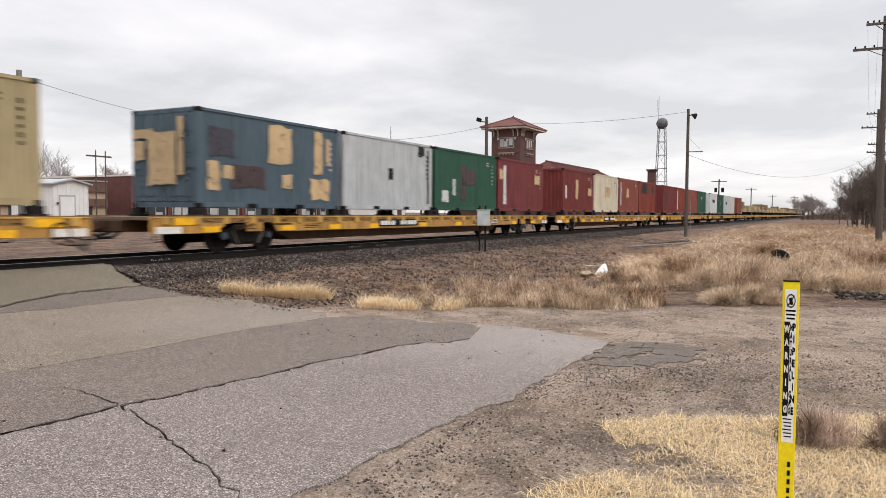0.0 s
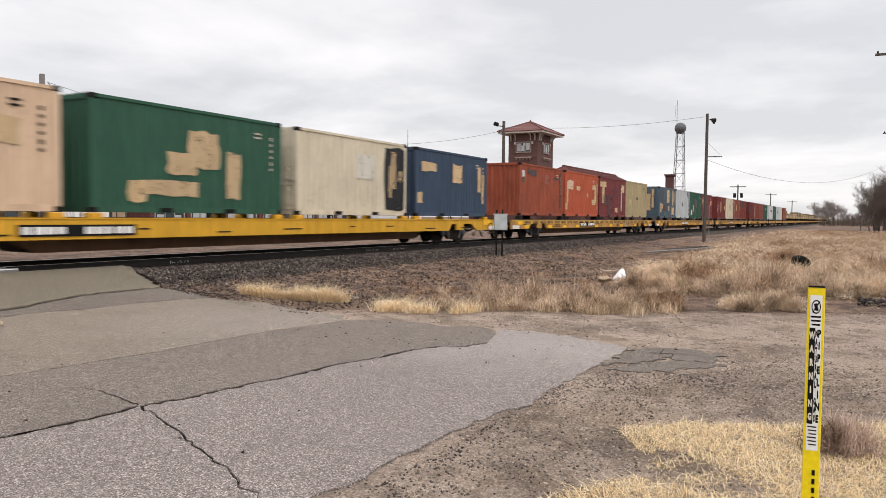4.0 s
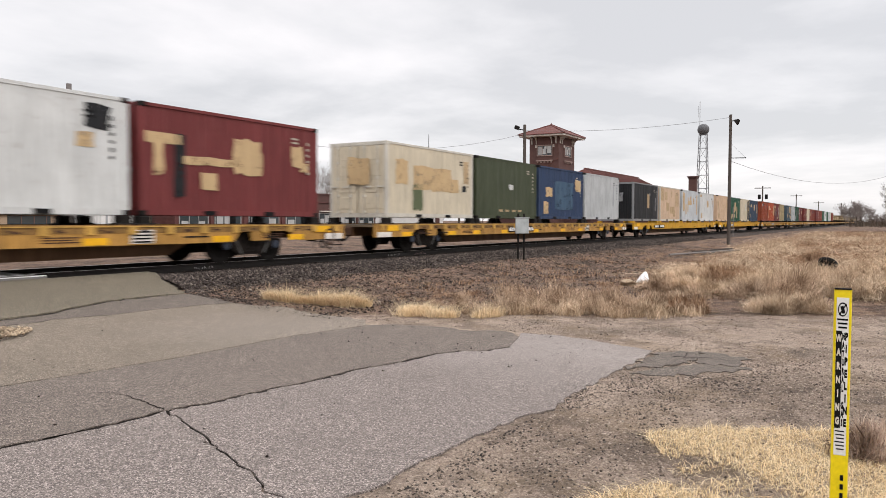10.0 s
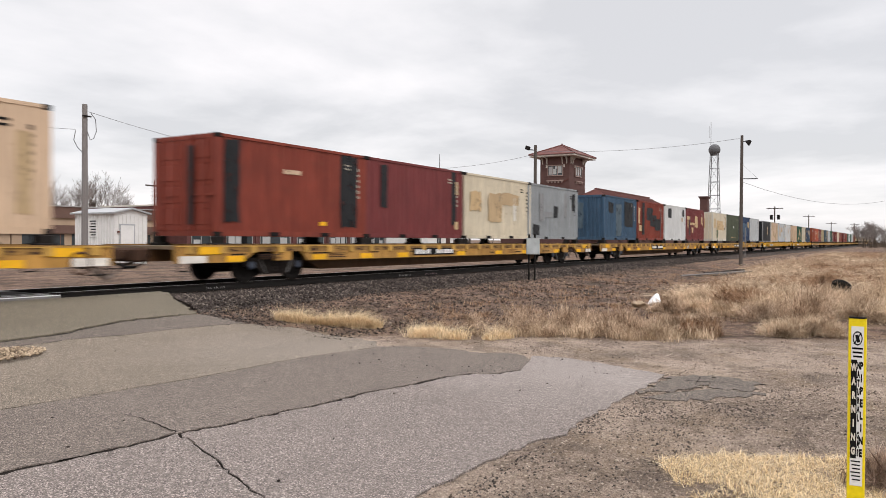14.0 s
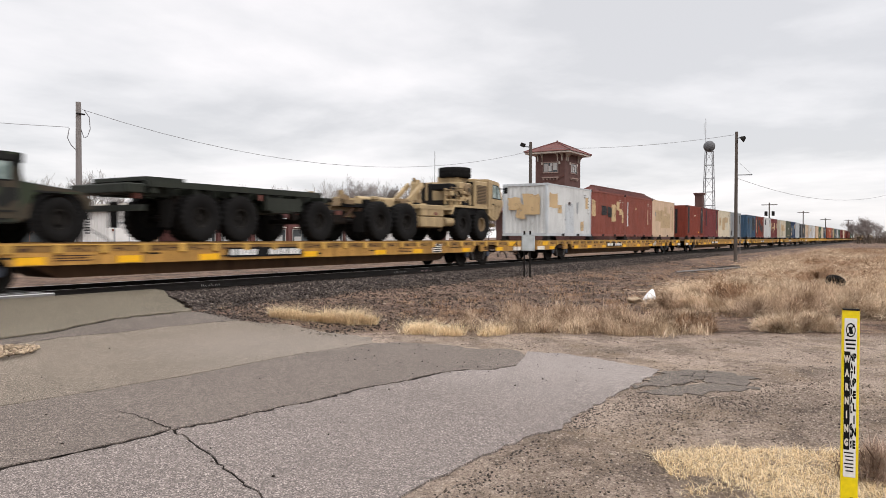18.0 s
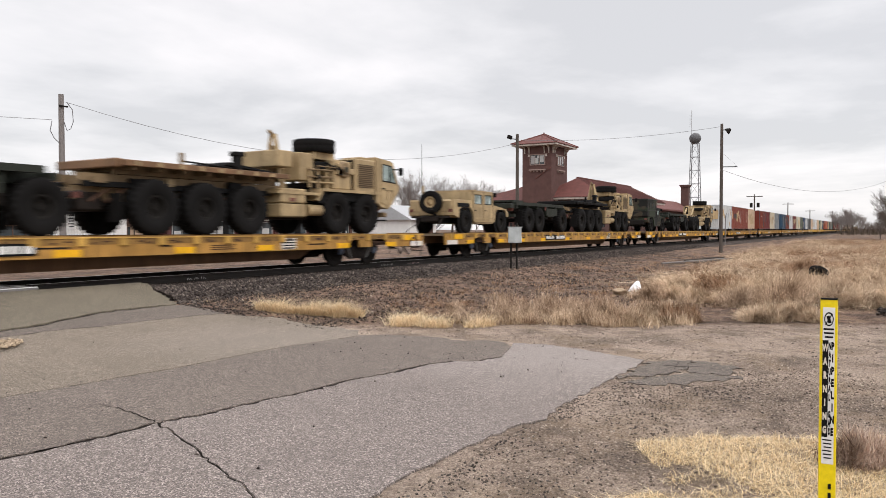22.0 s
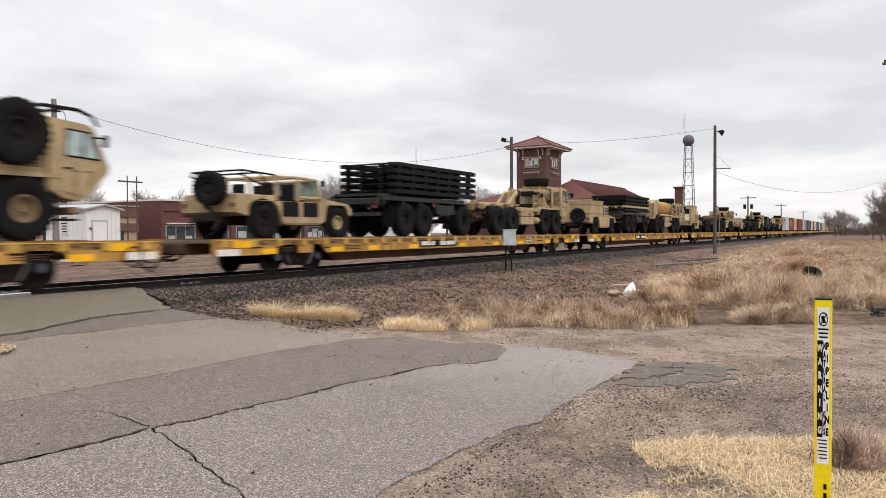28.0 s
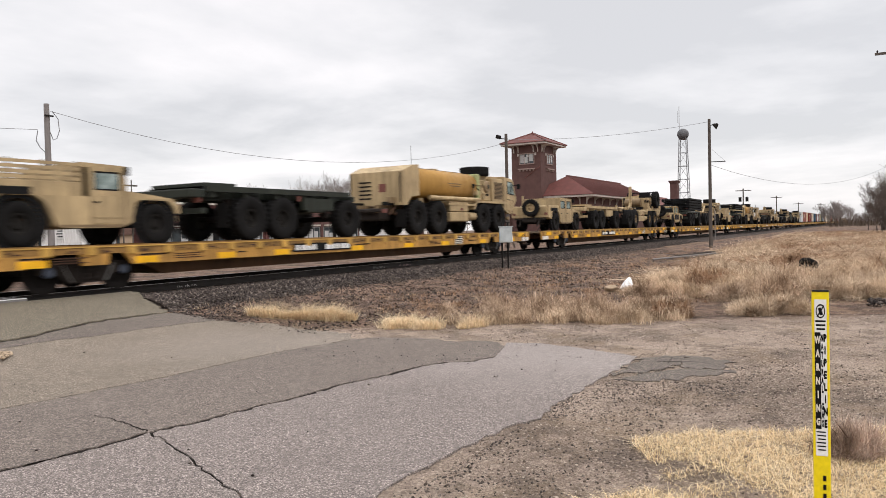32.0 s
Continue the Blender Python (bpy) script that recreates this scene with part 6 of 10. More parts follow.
def shop(x0, x1, y, h, material, bays, label, band=None, awning=None, lower=None):
    """A one-storey shop: brick front with a parapet, wide windows over low walls, pale blinds, a door in each second bay."""
    rs = random.Random(int(x0))
    s = tagged(empty("shop_building"), label, "building", "shops along the street")
    bm = bmesh.new()
    box(bm, x0, x1, y, y + 14, 0.0, h)
    part("wall", bm, material, s)
    part("parapet", boxed(x0 - 0.08, x1 + 0.08, y - 0.12, y + 14.1, h, h + 0.16), "cream" if rs.random() < 0.4 else "brick_dark", s)
    part("cornice", boxed(x0, x1, y - 0.14, y, h - 1.0, h - 0.9), band or material, s)
    if lower:
        part("front_panel", boxed(x0 + 0.1, x1 - 0.1, y - 0.05, y, 0.0, 1.35), lower, s)
        part("sign_band", boxed(x0 + 0.1, x1 - 0.1, y - 0.06, y, 3.3, 3.75), lower, s)
    w = (x1 - x0) / bays
    for k in range(bays):
        cx = x0 + (k + 0.5) * w
        wall_window(s, cx, y, 1.75, w * 0.78, 1.5, 90, "glass", bars=2 if w > 3.6 else 1, frame_mat="sash", sill=False)
        for q in range(3):
            if rs.random() < 0.6:
                bx0 = cx - w * 0.34 + q * w * 0.235
                part("blind", boxed(bx0, bx0 + w * 0.19, y - 0.034, y - 0.031, 1.05, rs.uniform(1.5, 2.3)), "blind", s, "pale blind behind the glass")
        part("awning", boxed(cx - w * 0.38, cx + w * 0.38, y - 0.35, y, 2.72, 2.84), awning or "cream", s)
        part("pier", boxed(x0 + k * w - 0.2, x0 + k * w + 0.2, y - 0.16, y, 0.0, h - 1.0), material, s)
        if k % 2 == 1:
            part("shop_door", boxed(cx + w * 0.05, cx + w * 0.22, y - 0.125, y - 0.105, 0.3, 2.7), "black", s, "dark shop door")
    return s


street = (
    (49.0, 58.0, 60.0, 5.0, "brick_maroon", 2, "maroon brick shop with wide windows and white awnings", "brick_dark", None, None),
    (58.15, 69.8, 60.0, 4.95, "brick_maroon", 2, "maroon-banded brick shop with display windows", "brick_maroon", None, None),
    (70.0, 82.0, 60.0, 4.8, "brick_dark", 3, "dark red shop front with pale signs", "brick_maroon", None, None),
    (82.2, 93.0, 61.0, 4.6, "brick_maroon", 2, "low red brick shop beside the depot", "brick_dark", None, None),
)
for row in street:
    b = shop(*row)
M["tan_render"] = worn("sandy_render", (0.40, 0.295, 0.205), 0.85, 0.15, 1.5, 25, 0.2)
M["brown_fascia"] = worn("brown_metal_fascia", (0.135, 0.078, 0.06), 0.7, 0.2, 1.5, 25, 0.1)
for x0, x1, label in ((14.0, 31.9, "long low office with brown fascias and a sandy base"), (32.0, 46.2, "low brown and sand office with a dark strip window")):
    office = tagged(empty("office_building"), label, "building", "shops along the street")
    part("wall", boxed(x0, x1, 60.0, 74.0, 0.0, 4.2), "tan_render", office)
    part("fascia", boxed(x0, x1, 59.8, 59.995, 3.35, 4.3), "brown_fascia", office, "brown upper fascia")
    part("fascia", boxed(x0, x1, 59.75, 59.995, 2.05, 2.75), "brown_fascia", office, "brown fascia over the windows")
    part("base_wall", boxed(x0, x1, 59.9, 59.995, 0.0, 0.95), "tan_render", office)
    for k in range(3):
        a = x0 + 0.8 + k * (x1 - x0 - 1.6) / 3
        win = empty("window")
        win.parent = office
        part("pane", boxed(a, a + (x1 - x0) / 3 - 1.2, 59.96, 59.99, 1.0, 2.0), "glass", win, "dark strip window")
        for q in range(1, 4):
            part("mullion", boxed(a + q * 1.05, a + q * 1.05 + 0.07, 59.93, 59.955, 1.0, 2.0), "brown_fascia", win)
    part("roof_edge", boxed(x0, x1, 59.7, 74.1, 4.3, 4.4), "sash", office)
frame_poles = tagged(empty("double_pole"), "pair of thin dark utility poles with a crossarm", "pole")
for x in (44.6, 45.6):
    part("shaft", tube(bmesh.new(), (x, 59.2, 0.0), (x, 59.2, 7.1), 0.07, 0.05, 8), "wood_pole", frame_poles)
part("crossarm", boxed(43.6, 46.2, 59.12, 59.2, 6.5, 6.64), "wood_pole", frame_poles)
for x in (62.0, 65.0, 76.0):
    sign = part("shop_sign", boxed(x, x + 1.5, 59.82, 59.86, 3.62, 3.85), "white", None)
    tagged(sign, "white unreadable shop sign fixed to the brick band", "sign")
house = tagged(empty("small_house"), "small pale house with a grey gable roof", "house")
part("wall", boxed(74, 80, 48, 54, 0.2, 2.9), "white", house)
bm = bmesh.new()
prism(bm, [(47.5, 2.85), (54.5, 2.85), (51, 4.7)], 73.6, 80.4, "x")
part("roof", bm, "galv", house, "grey shingled gable roof")
wall_window(house, 76.5, 48.0, 1.7, 1.0, 1.1, 90, "glass", 1)
part("door", boxed(78.2, 79.1, 47.93, 48.0, 0.3, 2.3), "brick_dark", house)
# white metal shed near the track
shed = tagged(empty("metal_shed"), "white ribbed metal equipment shed with a low gable roof", "shed")
bm = bmesh.new()
prism(bm, [(24.6, 0.25), (26.6, 0.25), (26.6, 3.05), (25.6, 3.28), (24.6, 3.05)], 36.0, 39.6)
part("wall", bm, "white", shed)
for k in range(9):
    part("rib", boxed(24.6 + k * 0.25 - 0.02, 24.6 + k * 0.25 + 0.02, 35.975, 36.0, 0.3, 3.0), "white", shed)
for k in range(15):
    part("rib", boxed(24.575, 24.6, 36.02 + k * 0.25 - 0.02, 36.02 + k * 0.25 + 0.02, 0.3, 3.0), "white", shed)
bm = bmesh.new()
prism(bm, [(24.42, 3.02), (25.6, 3.29), (26.78, 3.02), (26.78, 3.10), (25.6, 3.38), (24.42, 3.10)], 35.8, 39.8)
part("roof", bm, "galv", shed, "pale metal roof sheets")
d = part("door", boxed(24.95, 25.75, 35.93, 35.99, 0.3, 2.4), "white", shed, "white steel door")
part("door_frame", boxed(24.87, 25.83, 35.95, 35.985, 0.3, 2.48), "galv", shed)
part("handle", boxed(25.6, 25.66, 35.88, 35.93, 1.25, 1.4), "black", d)
part("wall_lamp", boxed(24.75, 24.85, 35.9, 35.97, 2.0, 2.1), "brick_red", shed, "small red wall lamp")
plaque = part("notice", boxed(24.55, 24.572, 37.5, 38.2, 1.75, 2.75), "white", shed)
for k in range(6):
    part("notice_bar", boxed(24.535, 24.55, 37.58, 38.12 - 0.1 * (k % 2), 2.6 - k * 0.15, 2.66 - k * 0.15), "black", plaque, "unreadable dark line")


# ---- poles, wires, masts ----
def pole(name, x, y, z0, z1, r, material, label, lean=(0, 0)):
    p = tagged(empty(name), label, "pole")
    part("shaft", tube(bmesh.new(), (x - lean[0] * (z1 - z0), y - lean[1] * (z1 - z0), z0 - 0.3), (x, y, z1), r, r * 0.75, 12), material, p)
    return p


lead = pole("light_pole", 55.6, 9.72, 0.2, 9.2, 0.13, "wood_pole", "tall dark wooden pole with a lamp beside the track")
part("arm", tube(bmesh.new(), (55.6, 9.72, 6.15), (55.9, 8.7, 6.15), 0.03, sides=6), "steel_dark", lead)
part("lamp_arm", tube(bmesh.new(), (55.6, 9.72, 8.75), (55.55, 9.35, 8.75), 0.03, sides=6), "steel_dark", lead)
part("lamp_head", lathe(bmesh.new(), [(0, 0.16), (0.08, 0.16), (0.2, -0.05), (0.24, -0.16), (0, -0.16)], pose(55.55, 9.25, 8.7, 55, 0, 0), 14), "steel_dark", lead)
part("stay", tube(bmesh.new(), (55.6, 9.72, 7.2), (55.9, 8.75, 6.2), 0.008, sides=5), "cable", lead)
yard = pole("flood_pole", 52.0, 23.95, 0.2, 9.0, 0.15, "wood_pole", "dark wooden pole with a floodlight behind the track")
part("lamp_arm", tube(bmesh.new(), (52, 23.95, 8.6), (51.9, 24.6, 8.7), 0.035, sides=6), "steel_dark", yard)
part("lamp_head", boxed(-0.15, 0.15, -0.18, 0.18, -0.15, 0.15, 0.05), "steel_dark", yard).matrix_basis = pose(51.9, 24.55, 8.80, 20, 0, 10)
west = pole("wire_pole", 22.9, 36.0, 0.2, 8.6, 0.17, "wood_pale", "pale grey wooden utility pole with slack service wires", (0.0, 0.0))
part("bracket", boxed(22.7, 23.15, 35.8, 35.9, 7.95, 8.02), "steel_dark", west)
cable("service_loop", [(23.2, 36, 8.25), (23.5, 36, 7.9), (23.55, 36, 7.3), (23.4, 36, 6.9), (23.2, 36, 6.8), (23.05, 36, 7.2)], 0.02, "cable", west)
cable("service_loop", [(22.4, 36, 7.2), (22.3, 36, 6.7), (22.5, 36, 6.35), (22.8, 36, 6.1)], 0.02, "cable", west)
for nm, a, b, drop in (("wire", (23.1, 36, 8.25), (52.0, 24.0, 8.3), 2.0), ("wire", (52.0, 23.9, 8.55), (55.6, 9.85, 9.0), 0.35), ("wire", (-14.0, 41, 8.2), (22.4, 36, 7.25), 0.8), ("wire", (55.6, 9.6, 5.9), (100.0, -3.75, 9.0), 2.2)):
    tagged(cable(nm, sag(a, b, drop), 0.013), "thin dark overhead wire strung between poles", "wire", "overhead wires")
# pole line along the far side of the road
for x, y, top, arms in ((52.0, -2.17, 13.55, ((13.1, 1.03), (11.64, 1.70))), (100.0, -3.75, 13.9, ((13.4, 1.23), (11.82, 1.75), (9.87, 1.0), (8.94, 1.08))), (150.0, -6.4, 12.6, ((12.15, 1.3), (10.6, 1.4))), (205.0, -9.2, 12.4, ((11.95, 1.3),)), (265.0, -13, 12, ((11.55, 1.3),))):
    p = pole("utility_pole", x, y, -0.1, top, 0.19, "wood_pole", "dark wooden utility pole with insulator crossarms")
    for z, half in arms:
        part("crossarm", boxed(-0.06, 0.06, -half, half, -0.07, 0.07), "wood_pole", p).matrix_basis = pose(x - 0.15, y, z)
        for k in (-0.92, -0.62, -0.34, 0.34, 0.62, 0.92):
            part("insulator", lathe(bmesh.new(), [(0, 0), (0.03, 0), (0.055, 0.07), (0.04, 0.14), (0, 0.16)], pose(x - 0.15, y + k * half, z + 0.07), 8), "steel_dark", p)
        part("brace", tube(bmesh.new(), (x - 0.15, y - 0.6 * half, z), (x - 0.12, y, z - 0.5), 0.02, sides=5), "steel_dark", p)
        part("brace", tube(bmesh.new(), (x - 0.15, y + 0.6 * half, z), (x - 0.12, y, z - 0.5), 0.02, sides=5), "steel_dark", p)
ends = [(52.0, -2.17, 13.3), (100.0, -3.75, 13.6), (150.0, -6.4, 12.3)]
for k in (-0.95, -0.4, 0.4, 0.95):
    for a, b in zip(ends, ends[1:]):
        tagged(cable("line_wire", sag((a[0], a[1] + k, a[2]), (b[0], b[1] + k, b[2]), 0.8, 10), 0.006), "thin line wire between crossarm poles", "wire", "overhead wires")
for x, y, h in ((159, 21.5, 8.7), (230, 22.3, 9.3), (270, 19.6, 8.2), (330, 15.9, 9.0)):
    p = pole("distant_pole", x, y, 0, h, 0.16, "wood_pole", "distant dark power pole with a crossarm")
    part("crossarm", boxed(x - 0.06, x + 0.06, y - 1.5, y + 1.5, h - 0.5, h - 0.34), "wood_pole", p)
    if x < 160:
        for s in (-0.7, 0.6):
            part("transformer", tube(bmesh.new(), (x, y + s, h - 2.6), (x, y + s, h - 1.7), 0.28, sides=10), "steel_dark", p)
whip = tagged(part("radio_mast", tube(bmesh.new(), (95.8, 60, 0), (95.8, 60, 14.7), 0.07, 0.04, 6), "steel_dark"), "thin grey whip antenna mast", "mast")
# lattice tower with its ball
BX, BY, BZ = 170.0, 35.3, 21.9
M["lattice"] = worn("dull_tower_steel", (0.20, 0.20, 0.21), 0.6, 0.2, 3, 50, 0.05, metal=0.3)
tower = tagged(empty("ball_tower"), "slim steel lattice tower carrying a dark grey ball", "tower")
legs = [(-1, -1), (1, -1), (1, 1), (-1, 1)]
for a, b in legs:
    part("leg", tube(bmesh.new(), (BX + a * 1.35, BY + b * 1.35, 0), (BX + a * 0.72, BY + b * 0.72, BZ - 1.0), 0.09, sides=6), "lattice", tower)
for k in range(7):
    z, w = k * 2.95, 1.35 - 0.63 * k / 7
    z2, w2 = (k + 1) * 2.95, 1.35 - 0.63 * (k + 1) / 7
    for i in range(4):
        (a, b), (c, d) = legs[i], legs[(i + 1) % 4]
        part("girt", tube(bmesh.new(), (BX + a * w2, BY + b * w2, z2), (BX + c * w2, BY + d * w2, z2), 0.05, sides=5), "lattice", tower)
        part("brace", tube(bmesh.new(), (BX + a * w, BY + b * w, z), (BX + c * w2, BY + d * w2, z2), 0.03, sides=4), "lattice", tower)
bm = bmesh.new()
bmesh.ops.create_uvsphere(bm, u_segments=28, v_segments=16, radius=1.25, matrix=pose(BX, BY, BZ - 0.1))
M["ball"] = worn("dark_grey_ball", (0.10, 0.10, 0.105), 0.6)
part("ball", smooth(meshed(bm, "ball")), "ball", tower, "dark grey round ball tank")
part("aerial", tube(bmesh.new(), (BX + 0.6, BY + 0.9, BZ + 1.0), (BX + 0.6, BY + 0.9, BZ + 6.2), 0.07, sides=5), "galv", tower)
part("aerial", tube(bmesh.new(), (BX + 0.6, BY + 1.25, BZ + 2.6), (BX + 0.6, BY + 1.25, BZ + 5.2), 0.04, sides=5), "galv", tower)


# ---- trackside things ----
case = tagged(empty("signal_case"), "small grey metal trackside cabinet on two posts", "cabinet")
cm = pose(25.3, 11.75, 0, 0, 0, 28)
part("post", tube(bmesh.new(), (0, 0.14, 0.1), (0, 0.14, 1.95), 0.035, sides=8), "steel_dark", case).matrix_basis = cm
part("post", tube(bmesh.new(), (0.05, -0.08, 0.1), (0.05, -0.08, 1.95), 0.035, sides=8), "steel_dark", case).matrix_basis = cm
M["case"] = worn("grey_case_paint", (0.42, 0.45, 0.45), 0.55)
b = part("cabinet", boxed(-0.14, 0.14, -0.24, 0.24, 1.2, 1.78, 0.015), "case", case)
b.matrix_basis = cm
part("door", boxed(-0.165, -0.14, -0.22, 0.22, 1.22, 1.76), "case", b)
part("stripe", boxed(-0.03, 0.03, -0.004, 0.004, -0.33, 0.33), "white", b, "white diagonal stripe").matrix_basis = pose(-0.02, -0.243, 1.49, 0, 32, 0)
part("roof_lip", boxed(-0.17, 0.17, -0.27, 0.27, 1.775, 1.81), "case", b)
mark = tagged(empty("marker_post"), "yellow plastic pipeline marker post in the dry grass", "post")
pm = pose(4.62, 0.235, 0.0, 0, 0, 4)
M["post_yellow"] = worn("sunned_yellow_plastic", (0.78, 0.60, 0.005), 0.45, 0.08, 3, 40, 0.03)
bm = bmesh.new()
prism(bm, [(-0.012, -0.040), (0.004, -0.044), (0.016, -0.038), (0.006, -0.030), (0.003, 0.030), (0.016, 0.038), (0.004, 0.044), (-0.012, 0.040)], -0.4, 1.315, "z")
part("blade", bm, "post_yellow", mark).matrix_basis = pm
part("top_edge", boxed(-0.014, 0.017, -0.042, 0.042, 1.312, 1.32), "steel_dark", mark).matrix_basis = pm
lab = part("label_sheet", boxed(-0.0145, -0.0125, -0.030, 0.030, 0.40, 1.27), "white", mark, "white warning label")
lab.matrix_basis = pm
part("label_band", boxed(-0.0165, -0.0148, 0.001, 0.0297, 0.55, 1.088), "black", lab, "black lettering band")


def lettering(text, size, material, parent, m, name="lettering"):
    cu = bpy.data.curves.new(name, "FONT")
    cu.body, cu.size, cu.align_x, cu.align_y, cu.extrude, cu.resolution_u, cu.offset = text, size, "CENTER", "CENTER", 0.0004, 2, size * 0.065
    cu.materials.append(M[material])
    ob = new(name, cu)
    ob.parent = parent
    ob.matrix_basis = m
    return ob


face = pose(0, 0, 0, 90, 0, -90)
for k, ch in enumerate("WARNING"):
    lettering(ch, 0.052, "cream", lab, pose(-0.018, 0.0158, 1.045 - k * 0.076) @ face @ Matrix.Diagonal((0.5, 1, 1, 1)))
for k, ch in enumerate("PIPELINE"):
    lettering(ch, 0.056, "black", lab, pose(-0.0155, -0.0205, 1.055 - k * 0.068) @ face @ Matrix.Diagonal((0.48, 1, 1, 1)))
for k, ch in enumerate("NATURAL GAS"):
    if ch != " ":
        lettering(ch, 0.050, "black", lab, pose(-0.0155, -0.0065, 1.055 - k * 0.0475) @ face @ Matrix.Diagonal((0.33, 1, 1, 1)))
ring = part("prohibition_ring", lathe(bmesh.new(), [(0.026, -0.0006), (0.026, 0.0006), (0.021, 0.0006), (0.021, -0.0006), (0.026, -0.0006)], pose(-0.0155, 0.0, 1.205, 0, 90, 0), 24), "black", lab, "black ring sign")
ring.matrix_basis = pose(0, 0, -0.602) @ Matrix.Diagonal((1, 0.9, 1.5, 1))
part("slash", boxed(-0.0008, 0.0008, -0.003, 0.003, -0.036, 0.036), "black", lab).matrix_basis = pose(-0.0165, 0, 1.205, 28, 0, 0)
part("symbol", boxed(-0.0006, 0.0006, -0.008, 0.008, -0.022, 0.019), "black", lab).matrix_basis = pose(-0.0155, 0, 1.205, -15, 0, 0)
for k in range(3):
    part("print_bar", boxed(-0.0158, -0.0148, -0.026 + 0.002 * k, 0.026 - 0.003 * k, 1.145 - k * 0.022, 1.155 - k * 0.022), "black", lab, "unreadable small print")
for k in range(6):
    part("print_bar", boxed(-0.0158, -0.0148, -0.02, 0.026 - 0.004 * (k % 3), 0.53 - k * 0.02, 0.537 - k * 0.02), "black", lab, "unreadable small print")
for k in range(5):
    part("print_bar", boxed(-0.0158, -0.0135, -0.02, -0.004, 0.06 + k * 0.05, 0.09 + k * 0.05), "black", mark, "unreadable digits").matrix_basis = pm
# thrown away things
bag = bmesh.new()
bmesh.ops.create_icosphere(bag, subdivisions=3, radius=0.17)
for v in bag.verts:
    v.co *= 1 + 0.5 * noise.noise(v.co * 4.0)
    v.co.z = max(-0.05, v.co.z * (1.9 if v.co.z > 0 else 1))
    v.co.x *= 1.1 - max(0.0, v.co.z) * 1.6
    v.co.y *= 1.1 - max(0.0, v.co.z) * 1.6
M["bag"] = worn("white_plastic_film", (0.78, 0.79, 0.8), 0.4, 0.06)
tagged(part("plastic_bag", bag, "bag"), "crumpled white plastic bag lying in the weeds", "bag").matrix_basis = pose(19.6, 5.55, 0.06, 20, 25, 40)
paper = bmesh.new()
bmesh.ops.create_icosphere(paper, subdivisions=3, radius=0.2)
for v in paper.verts:
    v.co *= 1 + 0.6 * noise.noise(v.co * 5.0)
    v.co.z *= 0.45
tagged(part("paper_sack", paper, "wood_chips"), "crumpled tan paper sack beside the plastic bag", "paper").matrix_basis = pose(19.35, 5.9, 0.06, 0, 0, 20)
bm = bmesh.new()
lathe(bm, [(0.17, -0.11), (0.20, -0.13), (0.33, -0.13), (0.40, -0.09), (0.41, 0.09), (0.33, 0.13), (0.20, 0.13), (0.17, 0.11), (0.17, -0.11)], None, 28)
tagged(part("discarded_tyre", smooth(meshed(bm, "old_tyre")), "rubber"), "old black tyre half hidden in the dry brush", "tyre").matrix_basis = pose(23.2, 1.45, 0.50, 40, 0, 70) @ Matrix.Diagonal((0.62, 0.62, 0.62, 1))
for a, b, rad, mat_name in (((36.5, 9.1), (45.0, 7.6), 0.045, "wood_pale"), ((38.5, 8.0), (45.5, 7.3), 0.04, "wood_pole"), ((41.0, 9.0), (47.0, 8.0), 0.05, "tie")):
    tagged(part("old_timber", tube(bmesh.new(), (a[0], a[1], ground_z(*a) + rad), (b[0], b[1], ground_z(*b) + rad + 0.03), rad, rad * 0.8, 8), mat_name), "weathered grey pole lying in the trackside dirt", "timber", "loose timbers")
tagged(part("thin_marker", tube(bmesh.new(), (72, 12.2, 0.1), (72, 12.2, 3.0), 0.04, sides=6), "wood_pale"), "thin pale marker stake beside the track", "stake")
M["chalk"] = worn("faded_chalk", (0.42, 0.40, 0.38), 0.9, 0.3, 12, 60, 0.1)
M["chalk_pink"] = worn("pink_chalk", (0.62, 0.42, 0.42), 0.9, 0.3, 12, 60, 0.1)
# scribbles on the rail web: short strokes, no readable signs
rc = random.Random(9)
for x, ln, mat_name in ((13.1, 0.62, "chalk"), (21.6, 0.75, "chalk"), (23.3, 0.8, "chalk_pink")):
    scrib = tagged(empty("chalk_scribble"), ("faint pale" if mat_name == "chalk" else "pinkish white") + " chalk scribble on the rail web", "chalk mark", "chalk marks")
    scrib.matrix_basis = pose(x, TRACK_Y - 0.755 - 0.0165, RAIL_Z - 0.15)
    for i in range(9):
        part("stroke", boxed(-0.006, 0.006, -0.001, 0.0, 0.0, 0.05 + 0.02 * rc.random()), mat_name, scrib).matrix_basis = pose(-ln / 2 + ln * i / 8.5, 0, 0.012, 0, rc.uniform(-55, 55), 0)

